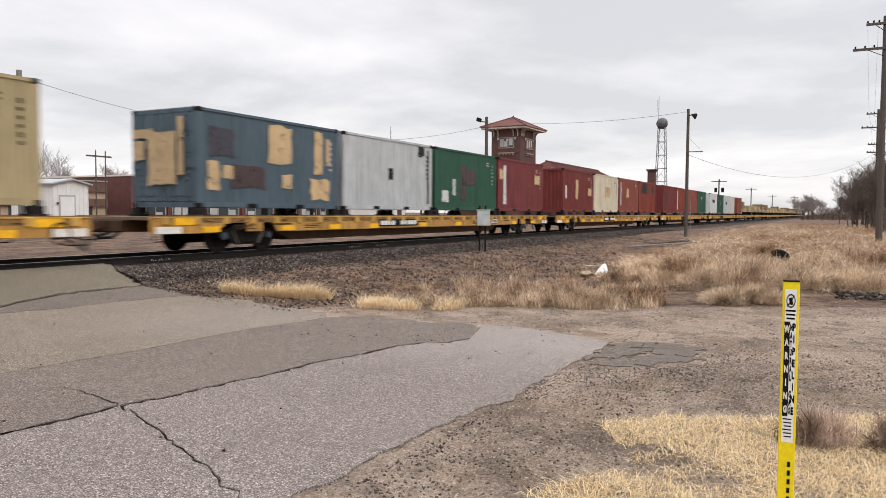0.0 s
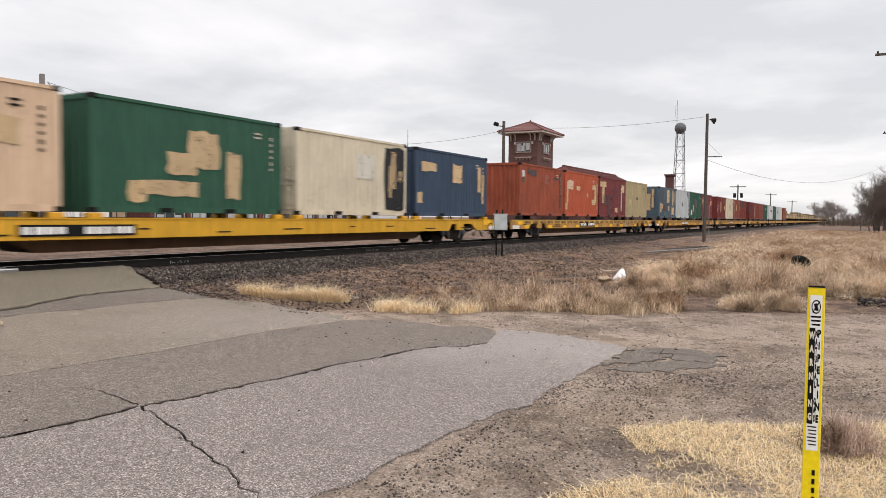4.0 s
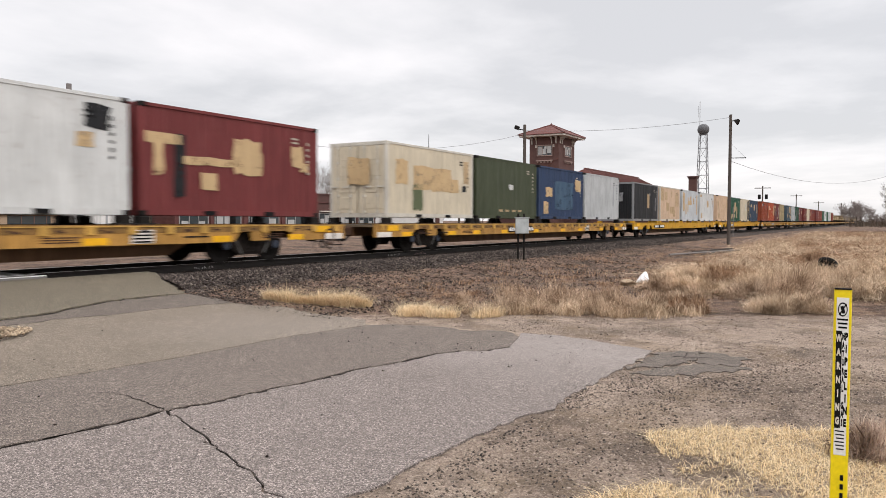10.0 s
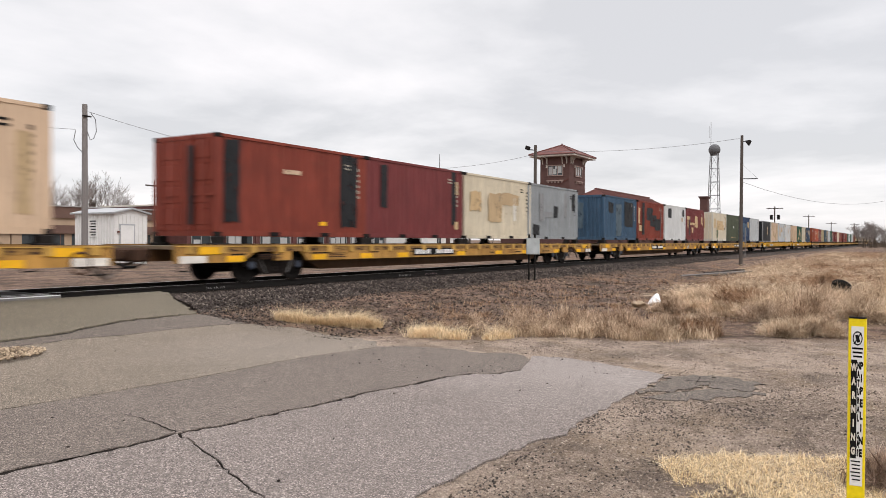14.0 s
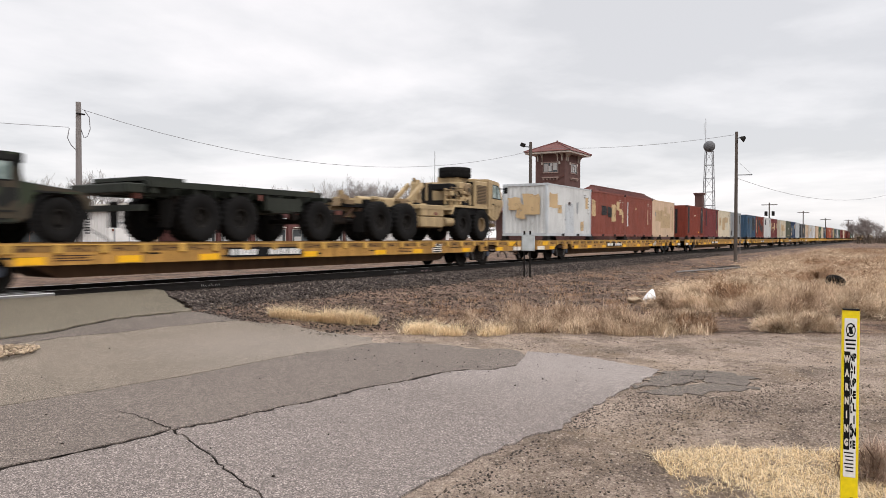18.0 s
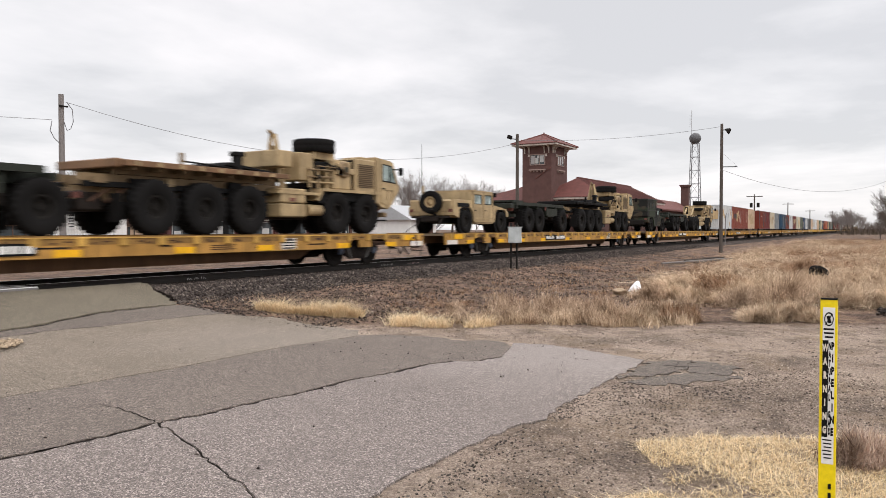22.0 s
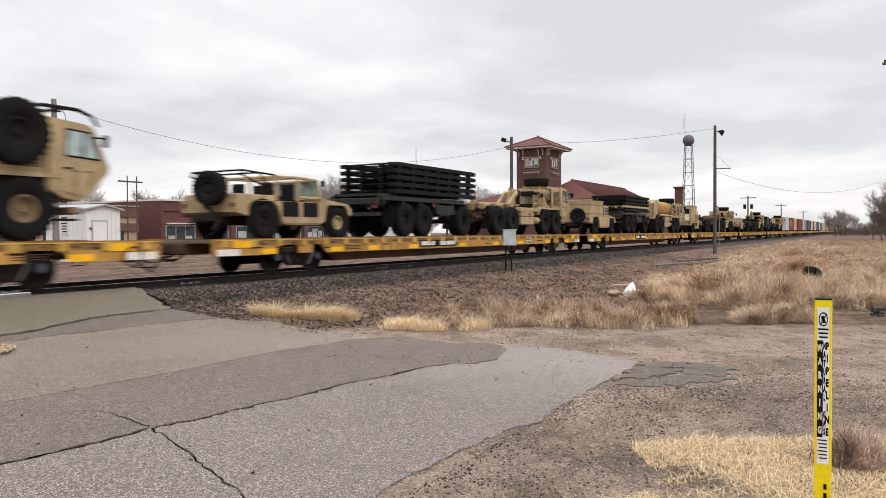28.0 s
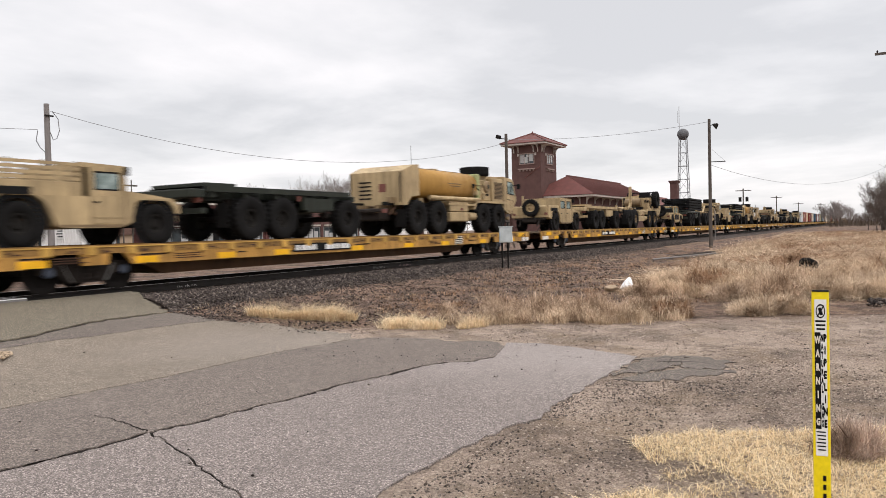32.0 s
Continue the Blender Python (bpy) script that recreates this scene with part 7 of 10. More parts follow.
# ---- dry grass and brush: real blades ----
def blade_material(name, stops, uneven=True):
    """Thin dry stems: each takes its own tone, and lets some light through."""
    n = Nodes(name)
    geo = n.t.nodes.new("ShaderNodeNewGeometry")
    col = n.ramp(geo.outputs["Random Per Island"], stops)
    col = n.mix(1.0, col, n.ramp(n.obj.outputs["Random"], [(0.0, (0.82, 0.79, 0.76)), (0.5, (1.0, 0.98, 0.96)), (1.0, (1.0, 0.95, 0.89))]), "MULTIPLY")
    # clumps age unevenly: some are grey-brown, others bleached
    if uneven:
        col = n.mix(1.0, col, n.ramp(n.noise(2.2, 4, 0.6), [(0.38, (0.38, 0.33, 0.30)), (0.50, (0.90, 0.89, 0.89)), (0.60, (1.18, 1.20, 1.25))]), "MULTIPLY")
    m = n.done(col, 0.8, 0, 0.15)
    thin = n.t.nodes.new("ShaderNodeBsdfTranslucent")
    n.link(col, thin.inputs["Color"])
    both = n.t.nodes.new("ShaderNodeMixShader")
    both.inputs[0].default_value = 0.30
    n.link(n.bsdf.outputs[0], both.inputs[1])
    n.link(thin.outputs[0], both.inputs[2])
    n.link(both.outputs[0], n.t.nodes["Material Output"].inputs["Surface"])
    return m


M["straw"] = blade_material("bleached_straw", [(0.0, (0.36, 0.262, 0.17)), (0.4, (0.67, 0.535, 0.385)), (0.8, (0.87, 0.735, 0.56)), (1.0, (0.48, 0.365, 0.25))])
M["brush"] = blade_material("grey_brown_brush", [(0.0, (0.18, 0.12, 0.080)), (0.4, (0.53, 0.40, 0.285)), (0.8, (0.82, 0.67, 0.51)), (1.0, (0.33, 0.235, 0.16))])
M["brush_red"] = blade_material("russet_weed", [(0.0, (0.14, 0.078, 0.046)), (0.5, (0.41, 0.255, 0.155)), (1.0, (0.60, 0.43, 0.285))])
M["cream_straw"] = blade_material("sun_bleached_straw", [(0.0, (0.55, 0.40, 0.23)), (0.35, (0.90, 0.74, 0.49)), (0.8, (1.0, 0.88, 0.64)), (1.0, (0.62, 0.46, 0.28))], False)
M["twiggy"] = blade_material("grey_pink_twigs", [(0.0, (0.30, 0.215, 0.17)), (0.5, (0.58, 0.45, 0.36)), (1.0, (0.80, 0.66, 0.54))])
M["lawn"] = blade_material("pale_winter_turf", [(0.0, (0.40, 0.28, 0.15)), (0.35, (0.84, 0.67, 0.42)), (0.8, (0.97, 0.85, 0.61)), (1.0, (0.55, 0.41, 0.24))], False)


def blades(spots, heights, spread, width, seed, bend=0.5):
    """Three-point curved blades rooted at spots; spread: how far they lean, as a share of height."""
    r = np.random.RandomState(seed)
    c = len(spots)
    spots, h = np.asarray(spots, float), np.asarray(heights, float)[:, None]
    a = r.uniform(0, 6.283, c)
    lean = np.stack([np.cos(a), np.sin(a), np.zeros(c)], 1) * (spread * r.uniform(0.2, 1.0, (c, 1)))
    side_a = a + 1.57 + r.uniform(-0.5, 0.5, c)
    side = np.stack([np.cos(side_a), np.sin(side_a), np.zeros(c)], 1) * np.asarray(width).reshape(-1, 1) * 0.5
    up = np.array([0, 0, 1.0])
    mid = spots + (lean * (0.5 - 0.2 * bend) + up * 0.55) * h
    tip = spots + (lean * (1 + bend) + up * (1 - 0.35 * bend * r.rand(c, 1))) * h
    v = np.stack([spots - side, spots + side, mid + side * 0.8, mid - side * 0.8, tip], 1)
    base = (np.arange(c) * 5)[:, None]
    tri = np.concatenate([base + np.array([[0, 1, 2]]), base + np.array([[0, 2, 3]]), base + np.array([[3, 2, 4]])], 0)
    return v.reshape(-1, 3), tri


def gz_many(x, y):
    return np.array([ground_z(a, b) for a, b in zip(x, y)])


def tuft_field(name, centres, per, radius, height, spread, width, material, seed, label, category):
    r = np.random.RandomState(seed)
    cs = np.asarray(centres, float)
    n_ = len(cs)
    size = r.uniform(0.6, 1.3, n_)
    a, q = r.uniform(0, 6.283, (n_, per)), np.sqrt(r.rand(n_, per))
    x = cs[:, 0, None] + radius * size[:, None] * q * np.cos(a)
    y = cs[:, 1, None] + radius * size[:, None] * q * np.sin(a)
    h = height * size[:, None] * r.uniform(0.35, 1.1, (n_, per)) * (1 - 0.35 * q)
    x, y, h = x.ravel(), y.ravel(), h.ravel()
    z = gz_many(cs[:, 0], cs[:, 1]).repeat(per)
    v, f = blades(np.stack([x, y, z - 0.01], 1), h, spread, width * r.uniform(0.6, 1.4, len(x)), seed + 1)
    return tagged(part(name, np_mesh(name, v, f), material), label, category, kind="stuff")


r = np.random.RandomState(21)
def mound_arrays(centres, rads, heights, per, width, seed, fuzz=0.3):
    """Domes of fine short stems that point outwards every way, like dead tumble brush."""
    r = np.random.RandomState(seed)
    cs, rads, heights = np.repeat(np.asarray(centres, float), per, 0), np.repeat(np.asarray(rads, float), per)[:, None], np.repeat(np.asarray(heights, float), per)[:, None]
    c = len(cs)
    a, up = r.uniform(0, 6.283, c), r.rand(c) ** 0.8
    flat = np.sqrt(1 - up ** 2)
    d = np.stack([flat * np.cos(a), flat * np.sin(a), up], 1)
    q = (0.25 + 0.75 * r.rand(c) ** 0.6)[:, None]
    size = np.concatenate([rads, rads, heights], 1)
    lumps = 0.78 + 0.3 * r.rand(c, 1)
    tip = d * q * size * lumps + r.normal(0, 1, (c, 3)) * fuzz * 0.42 * size
    tip[:, 2] = np.maximum(tip[:, 2], 0.03 * heights[:, 0])
    root = d * np.maximum(0.0, q - r.uniform(0.05, 0.24, (c, 1))) * size * 0.9
    mid = 0.5 * (root + tip) + r.normal(0, 1, (c, 3)) * 0.055 * size
    b = r.uniform(0, 6.283, c)
    w = np.stack([np.cos(b), np.sin(b), 0.3 * np.sin(3 * b)], 1) * (0.5 * width * r.uniform(0.5, 1.5, (c, 1)))
    v = np.stack([root - w, root + w, mid + w * 0.8, mid - w * 0.8, tip], 1) + cs[:, None, :]
    base = (np.arange(c) * 5)[:, None]
    tri = np.concatenate([base + np.array([[0, 1, 2]]), base + np.array([[0, 2, 3]]), base + np.array([[3, 2, 4]])], 0)
    return v.reshape(-1, 3), tri


def mounds(name, spots, rad, h, per, width, material, seed, label, category, fuzz=0.3):
    r = np.random.RandomState(seed + 7)
    xy = np.asarray(spots, float)
    z = gz_many(xy[:, 0], xy[:, 1]) - 0.01
    k = r.uniform(0.55, 1.35, len(xy))
    v, f = mound_arrays(np.column_stack([xy, z]), rad * k, h * k * r.uniform(0.8, 1.2, len(xy)), per, width, seed, fuzz)
    return tagged(part(name, np_mesh(name, v, f), material), label, category, kind="stuff")


# pale turf round the marker post: a flattened mat
k = 120000
gx_, gy_ = 2.6 + 6.4 * r.rand(k), -3.4 + 5.3 * r.rand(k)
limit = np.interp(gx_, [2.6, 4.14, 4.62, 5.1, 5.5, 5.9, 6.3, 6.55, 6.9, 7.4, 9.4], [1.85, 1.67, 1.36, 1.30, 1.45, 1.60, 1.25, 0.75, 0.1, -0.5, -1.6])
dens = np.array([noise.noise((a * 1.3, b * 1.3, 9)) + 0.5 * noise.noise((a * 4, b * 4, 2)) for a, b in zip(gx_, gy_)])
thin = np.clip((5.4 - gx_) / 1.6, 0, 1) * 0.65
keep = (gy_ < limit + 0.10 * dens) & (dens + 0.5 * r.rand(k) - thin > -0.16)
gx_, gy_ = gx_[keep], gy_[keep]
v, f = blades(np.stack([gx_, gy_, gz_many(gx_, gy_) - 0.004], 1), r.uniform(0.02, 0.07, len(gx_)), 1.8, 0.0052 * r.uniform(0.6, 1.5, len(gx_)), 31, 1.0)
tagged(part("turf", np_mesh("turf", v, f), "lawn"), "pale flattened winter turf round the marker post", "grass", kind="stuff")
# bright tufts by the ballast
tuft_field("bright_tuft", [(10.86 + 0.08 * i + r.uniform(-0.08, 0.08), 10.55 - 0.175 * i + r.uniform(-0.10, 0.10)) for i in range(11)], 380, 0.17, 0.42, 1.25, 0.0065, "cream_straw", 41, "tufts of bright straw-coloured grass by the ballast", "grass")
fr = [(11.1 + 0.35 * t + r.uniform(-0.15, 0.35), 7.5 - 1.6 * t + r.uniform(-0.15, 0.3)) for t in r.rand(16)]
tuft_field("pale_tufts", fr, 170, 0.18, 0.30, 1.35, 0.0065, "cream_straw", 42, "pale splayed grass tufts at the edge of the dirt", "grass")
# loose fringe along the dirt track
line_x, line_y = [6.3, 5.1, 3.73, 2.7], [11.5, 12.35, 12.75, 13.6]
fy = 2.9 + 3.8 * r.rand(46)
fr = [(np.interp(v, sorted(line_x), [13.6, 12.75, 12.35, 11.5]) + 0.1 + 0.9 * r.rand(), v + 0.15 * r.randn()) for v in fy]
tuft_field("roadside_tufts", fr, 100, 0.24, 0.34, 1.15, 0.0065, "straw", 43, "loose tufts of pale dry grass along the dirt track", "grass")
fy = 3.1 + 3.6 * r.rand(34)
fr = [(np.interp(v, sorted(line_x), [13.6, 12.75, 12.35, 11.5]) + 0.3 + 2.6 * r.rand(), v + 0.4 * r.randn()) for v in fy]
mounds("trackside_brush", fr, 0.34, 0.38, 700, 0.0065, "brush", 45, "brown dead brush on the strip before the track", "weeds", 0.42)
fr = [(12.0 + 7.0 * a + 1.2 * b, 8.0 - 4.5 * a + 2.0 * b) for a, b in r.rand(55, 2)]
mounds("low_weeds", fr, 0.30, 0.16, 150, 0.007, "brush_red", 44, "low russet weeds on the bare soil", "weeds")
fr = [(15.0 + 40 * a ** 1.4, 3.0 + 8.0 * b) for a, b in r.rand(170, 2)]
tuft_field("sparse_weeds", fr, 40, 0.45, 0.22, 1.1, 0.010, "brush_red", 46, "sparse russet weeds on bare soil", "weeds")
fr = [(19.8 + 0.9 * a, 4.6 + 0.9 * b) for a, b in r.rand(7, 2)]
tuft_field("pale_tuft_patch", fr, 320, 0.30, 0.50, 0.9, 0.009, "straw", 47, "pale grass tuft beside the plastic bag", "grass")


# mounded brush, each a round bush of fine stems
def bush(x, y, rad, h, per, seed, material, label):
    rr = np.random.RandomState(seed)
    m = 5
    rad, h = rad * 0.86, h * 0.86
    cs = [(x + rad * 0.45 * rr.randn() * 0.7, y + rad * 0.45 * rr.randn() * 0.7, ground_z(x, y) - 0.02) for _ in range(m)]
    v, f = mound_arrays(cs, rad * rr.uniform(0.5, 0.85, m), h * rr.uniform(0.6, 1.0, m), per // m, 0.0052 + 0.0002 * x, seed + 1, 0.5)
    return tagged(part("dry_bush", np_mesh("dry_bush", v, f), material), label, "bush", "dry bushes")


spots = [(14.95, 1.85, 0.62, 0.52), (14.05, 3.15, 0.42, 0.44), (17.6, 2.75, 0.8, 0.7), (13.5, 4.0, 0.6, 0.40), (15.2, 1.35, 0.55, 0.50), (17.8, 1.75, 1.0, 0.85), (18.3, 3.7, 0.9, 0.66), (19.3, 2.4, 1.2, 0.85), (21.2, 3.3, 1.3, 0.85), (18.7, 0.6, 1.1, 0.72), (18.9, -0.5, 1.2, 0.78), (21.8, -0.8, 1.5, 0.95), (23.6, 0.4, 1.3, 0.8), (20.9, -2.4, 1.4, 0.85), (23.5, -2.8, 1.6, 0.95), (26.0, -1.0, 1.6, 0.95), (21.3, 5.0, 0.9, 0.6), (18.4, 4.9, 0.8, 0.5), (25.0, 3.0, 1.2, 0.7), (27.5, 1.6, 1.3, 0.8), (29.5, -2.0, 1.7, 0.9), (28.0, 4.4, 1.2, 0.6), (31.5, 2.6, 1.4, 0.7), (33.0, -0.4, 1.6, 0.8), (22.4, 1.9, 1.2, 0.8), (14.4, 3.7, 0.5, 0.46), (20.4, 1.5, 1.2, 0.8), (9.2, -1.5, 0.5, 0.36), (9.8, -2.0, 0.6, 0.4)]
for i, (x, y, a, b) in enumerate(spots):
    bush(x, y, a, b, 7500 if x < 22 else 5000, 300 + i, "brush_red" if i % 7 == 1 else ("brush", "straw")[i % 3 != 2], "rounded mound of dry " + ("russet" if i % 7 == 1 else "straw-brown") + " brush")
bush(6.15, 0.08, 0.34, 0.46, 4200, 401, "twiggy", "small grey-pink twiggy shrub in the turf")
bush(6.2, -0.40, 0.42, 0.46, 4600, 402, "twiggy", "small grey-pink twiggy shrub in the turf")
# the field beyond
k = 1500
fx, fy = 23 + 105 * r.rand(k) ** 1.5, -18 + 27 * r.rand(k)
keep = fy < np.interp(fx, [24, 40, 60, 134], [6.0, 7.0, 8.5, 11.0])
tone_ = np.array([noise.noise((a * 0.12, b * 0.2, 14)) for a, b in zip(fx, fy)]) + 0.25 * r.randn(k)
for mat_name, nm, lab, pick, sd in (("straw", "field_grass", "field of tall straw-coloured winter grass", tone_ < 0.12, 51), ("brush_red", "field_weeds", "russet weeds standing among the field grass", tone_ >= 0.12, 52)):
    sel = keep & pick
    xs, ys = fx[sel], fy[sel]
    v, f = mound_arrays(np.column_stack([xs, ys, gz_many(xs, ys) - 0.03]), r.uniform(0.7, 1.5, len(xs)) * (1 + xs * 0.006), r.uniform(0.15, 0.60, len(xs)), 190, 0.008 + 0.0002 * xs.mean(), sd, 0.5)
    tagged(part(nm, np_mesh(nm, v, f), mat_name), lab, "grass", kind="stuff")
k = 30000
fx, fy = 21 + 108 * r.rand(k) ** 1.5, -18 + 27 * r.rand(k)
keep = fy < np.interp(fx, [17, 24, 40, 60, 134], [1.0, 5.5, 7.0, 8.5, 11.0])
fx, fy = fx[keep], fy[keep]
v, f = blades(np.stack([fx, fy, gz_many(fx, fy) - 0.02], 1), r.uniform(0.06, 0.20, len(fx)), 1.3, 0.008 * (1 + fx * 0.03), 53, 0.8)
tagged(part("field_thatch", np_mesh("field_thatch", v, f), "brush"), "matted straw between the clumps of the field", "grass", kind="stuff")


# ---- bare winter trees ----
def limb_mesh(paths):
    """Joins tapered limbs, each a list of (point, radius), into one mesh of square tubes."""
    vs, fs = [], []
    for path in paths:
        start = len(vs)
        sides = 5 if path[0][1] > 0.05 else 3
        for i, (p, rad) in enumerate(path):
            d = (path[min(i + 1, len(path) - 1)][0] - path[max(i - 1, 0)][0]).normalized()
            u = d.orthogonal().normalized()
            w = d.cross(u)
            for s in range(sides):
                t = 6.283 * s / sides
                vs.append(p + (u * math.cos(t) + w * math.sin(t)) * rad)
        for i in range(len(path) - 1):
            for s in range(sides):
                a, b = start + i * sides + s, start + i * sides + (s + 1) % sides
                fs.append((a, b, b + sides, a + sides))
    return np_mesh("limbs", [tuple(v) for v in vs], fs)


def tree_meshes(seed, height, wide, thick=1.0):
    rr = random.Random(seed)
    trunk, crown = [], []

    def grow(p, d, length, rad, depth):
        path = [(p.copy(), rad)]
        n_ = 4 if depth < 2 else 3
        for i in range(n_):
            d = (d + Vector((rr.uniform(-1, 1), rr.uniform(-1, 1), rr.uniform(-0.4, 0.7))) * (0.14 + 0.05 * depth)).normalized()
            p = p + d * (length / n_)
            path.append((p.copy(), max(0.012, rad * (1 - 0.55 * (i + 1) / n_))))
            if depth < 4 and (i > 0 or depth > 1):
                for _ in range((1 if depth < 2 else 2) + (rr.random() < 0.4)):
                    side = Vector((rr.uniform(-1, 1) * wide, rr.uniform(-1, 1) * wide, rr.uniform(0.1, 0.9))).normalized()
                    grow(p.copy(), (d * 0.55 + side).normalized(), length * rr.uniform(0.5, 0.72), path[-1][1] * 0.62, depth + 1)
        (trunk if depth == 0 else crown).append(path)
        if depth == 0:
            for _ in range(3):
                grow(p.copy(), (d + Vector((rr.uniform(-1, 1) * wide, rr.uniform(-1, 1) * wide, 0.4))).normalized(), length * 0.75, rad * 0.42, 1)

    grow(Vector((0, 0, -0.2)), Vector((rr.uniform(-0.1, 0.1), rr.uniform(-0.1, 0.1), 1)), height * 0.42, height * 0.022 * thick, 0)
    return limb_mesh(trunk), limb_mesh(crown)


M["bark"] = worn("grey_bark", (0.085, 0.066, 0.055), 0.9, 0.3, 2, 20, 0.4)
M["twigs"] = worn("fine_bare_twigs", (0.13, 0.098, 0.082), 0.9, 0.3, 1)
# Twig colour for distant crowns, lightened to stand in for haze.
M["twigs_grey"] = worn("hazed_grey_twigs", (0.26, 0.222, 0.205), 0.9, 0.3, 1)
TREES = [tree_meshes(s, 10.0, w) for s, w in ((1, 0.9), (2, 1.2), (3, 0.8), (5, 1.1))]


def tree(x, y, h, kind, turn, z=0.2, crown="twigs"):
    t = tagged(empty("bare_tree"), "leafless winter tree with fine grey-brown twigs", "tree", "bare trees")
    t.matrix_basis = pose(x, y, z, 0, 0, turn)
    t.scale = (h / 10, h / 10, h / 10)
    a, b = TREES[kind % 4]
    part("trunk", a, "bark", t)
    part("crown", b, crown, t)
    return t


rt = random.Random(77)
# a dense grove close to the line, a lone round clump, and the far tree line
for i in range(58):
    u = i / 57
    x = rt.uniform(98, 165)
    tree(x, x * (0.020 - 0.186 * u ** 1.4) - rt.uniform(0, 3.0) - 2.2, (4.0 + 6.0 * min(1.0, 2.0 * u)) * rt.uniform(0.8, 1.15) * x / 110, i, rt.uniform(0, 360), 0)
for i in range(11):
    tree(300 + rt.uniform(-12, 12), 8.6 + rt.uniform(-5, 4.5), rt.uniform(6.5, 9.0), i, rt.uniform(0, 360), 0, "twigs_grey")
for i in range(26):
    x = 290 + 200 * rt.random()
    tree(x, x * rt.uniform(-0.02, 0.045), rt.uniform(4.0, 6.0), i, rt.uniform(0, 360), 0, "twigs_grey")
# trees standing over the roofs of the street, by their bearing from the crossing and distance
for i, (bearing, far_, h) in enumerate(((54.3, 126, 10.2), (55.1, 128, 11.6), (56.4, 129, 11.6), (57.0, 134, 10.0), (58.9, 140, 7.8), (60.3, 128, 11.5), (61.4, 136, 9.6), (62.8, 130, 9.9), (63.4, 133, 9.0), (41.4, 118, 9.0), (42.3, 122, 9.4), (43.4, 119, 9.0), (46.6, 124, 9.8), (47.6, 121, 9.3), (50.8, 118, 10.2), (51.6, 122, 11.0), (52.4, 119, 10.4), (31.5, 104, 9.6), (32.4, 108, 10.0), (34.6, 112, 8.6), (38.2, 116, 8.2), (27.8, 100, 9.8), (24.0, 98, 9.0), (66.5, 150, 8.0))):
    a = radians(bearing)
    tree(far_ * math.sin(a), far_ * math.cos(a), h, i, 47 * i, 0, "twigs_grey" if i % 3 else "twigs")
for i in range(10):
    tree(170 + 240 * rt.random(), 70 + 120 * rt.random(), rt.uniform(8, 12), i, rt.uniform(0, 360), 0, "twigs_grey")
# thicket filling the grove
k = 9000
fx = 80 + 75 * r.rand(k)
fy = fx * (-0.012 - 0.16 * r.rand(k)) - 2.5
v, f = blades(np.stack([fx, fy, 0 * fx], 1), r.uniform(0.8, 3.6, k) * fx / 115, 0.35, 0.05 * r.uniform(0.5, 1.5, k), 63)
M["thicket"] = blade_material("brown_thicket", [(0.0, (0.08, 0.058, 0.047)), (0.6, (0.17, 0.128, 0.105)), (1.0, (0.27, 0.21, 0.17))])
tagged(part("thicket", np_mesh("thicket", v, f), "thicket"), "brown leafless thicket filling the grove", "thicket", kind="stuff")
# low scrub under the far trees
k = 30000
fx, fy = 105 + 330 * r.rand(k), 0 * r.rand(k)
fy = -6 - 0.05 * (fx - 100) - 45 * r.rand(k) ** 1.3
far_side = r.rand(k) < 0.45
fx[far_side] = 250 + 300 * r.rand(far_side.sum())
fy[far_side] = -20 + 150 * r.rand(far_side.sum())
keep = ~((np.abs(fy - TRACK_Y) < 4))
fx, fy = fx[keep], fy[keep]
v, f = blades(np.stack([fx, fy, 0 * fx], 1), r.uniform(1.2, 4.0, len(fx)), 0.5, 0.12 * r.uniform(0.5, 1.5, len(fx)), 61)
M["scrub"] = blade_material("dark_scrub", [(0.0, (0.06, 0.05, 0.043)), (0.6, (0.13, 0.105, 0.085)), (1.0, (0.2, 0.16, 0.12))])
tagged(part("far_scrub", np_mesh("far_scrub", v, f), "scrub"), "dark leafless scrub below the distant trees", "scrub", kind="stuff")

# ---- carried vehicles ----
M["mil_tan"] = paint("desert_tan_paint", (0.43, 0.318, 0.172), 0.45, 0.75, 0.26, 0.25)
# Brown with the shade behind the slats already in the colour.
M["grille_brown"] = worn("shaded_grille_brown", (0.085, 0.06, 0.036), 0.8)
M["rack_rust"] = paint("rusty_tan_rack", (0.20, 0.112, 0.058), 0.8, 0.5, 0.4, 0.4)
M["mil_tan_dark"] = paint("dusty_brown_fittings", (0.21, 0.145, 0.078), 0.4, 0.4, 0.2, 0.3)
M["mil_green"] = paint("dark_army_green_paint", (0.017, 0.021, 0.014), 0.1, 0.4, 0.2)
M["tank_ochre"] = paint("ochre_tank_paint", (0.375, 0.203, 0.046), 0.15, 0.35, 0.14, 0.3)
M["yellow_green"] = paint("lime_cloth", (0.36, 0.37, 0.17), 0.0, 0.2, 0.1)
M["canvas"] = worn("tan_canvas", (0.38, 0.285, 0.16), 0.9, 0.15, 2, 60, 0.2)
# Green tinted glass; its pale patches paint the light in the panes.
n = Nodes("greenish_lit_cab_glass")
M["cab_glass"] = n.done(n.ramp(n.noise(2.0, 3), [(0.4, (0.10, 0.14, 0.13)), (0.6, (0.34, 0.42, 0.40))]), 0.08, 0.1, 0.8)
M["rim_dark"] = worn("dark_rim_paint", (0.015, 0.0135, 0.012), 0.8, spec=0.15)
n = Nodes("woodland_camouflage")
c1 = n.ramp(n.noise(0.9, 2, 0.4), [(0.47, (0.030, 0.038, 0.022)), (0.49, (0.012, 0.012, 0.011))])
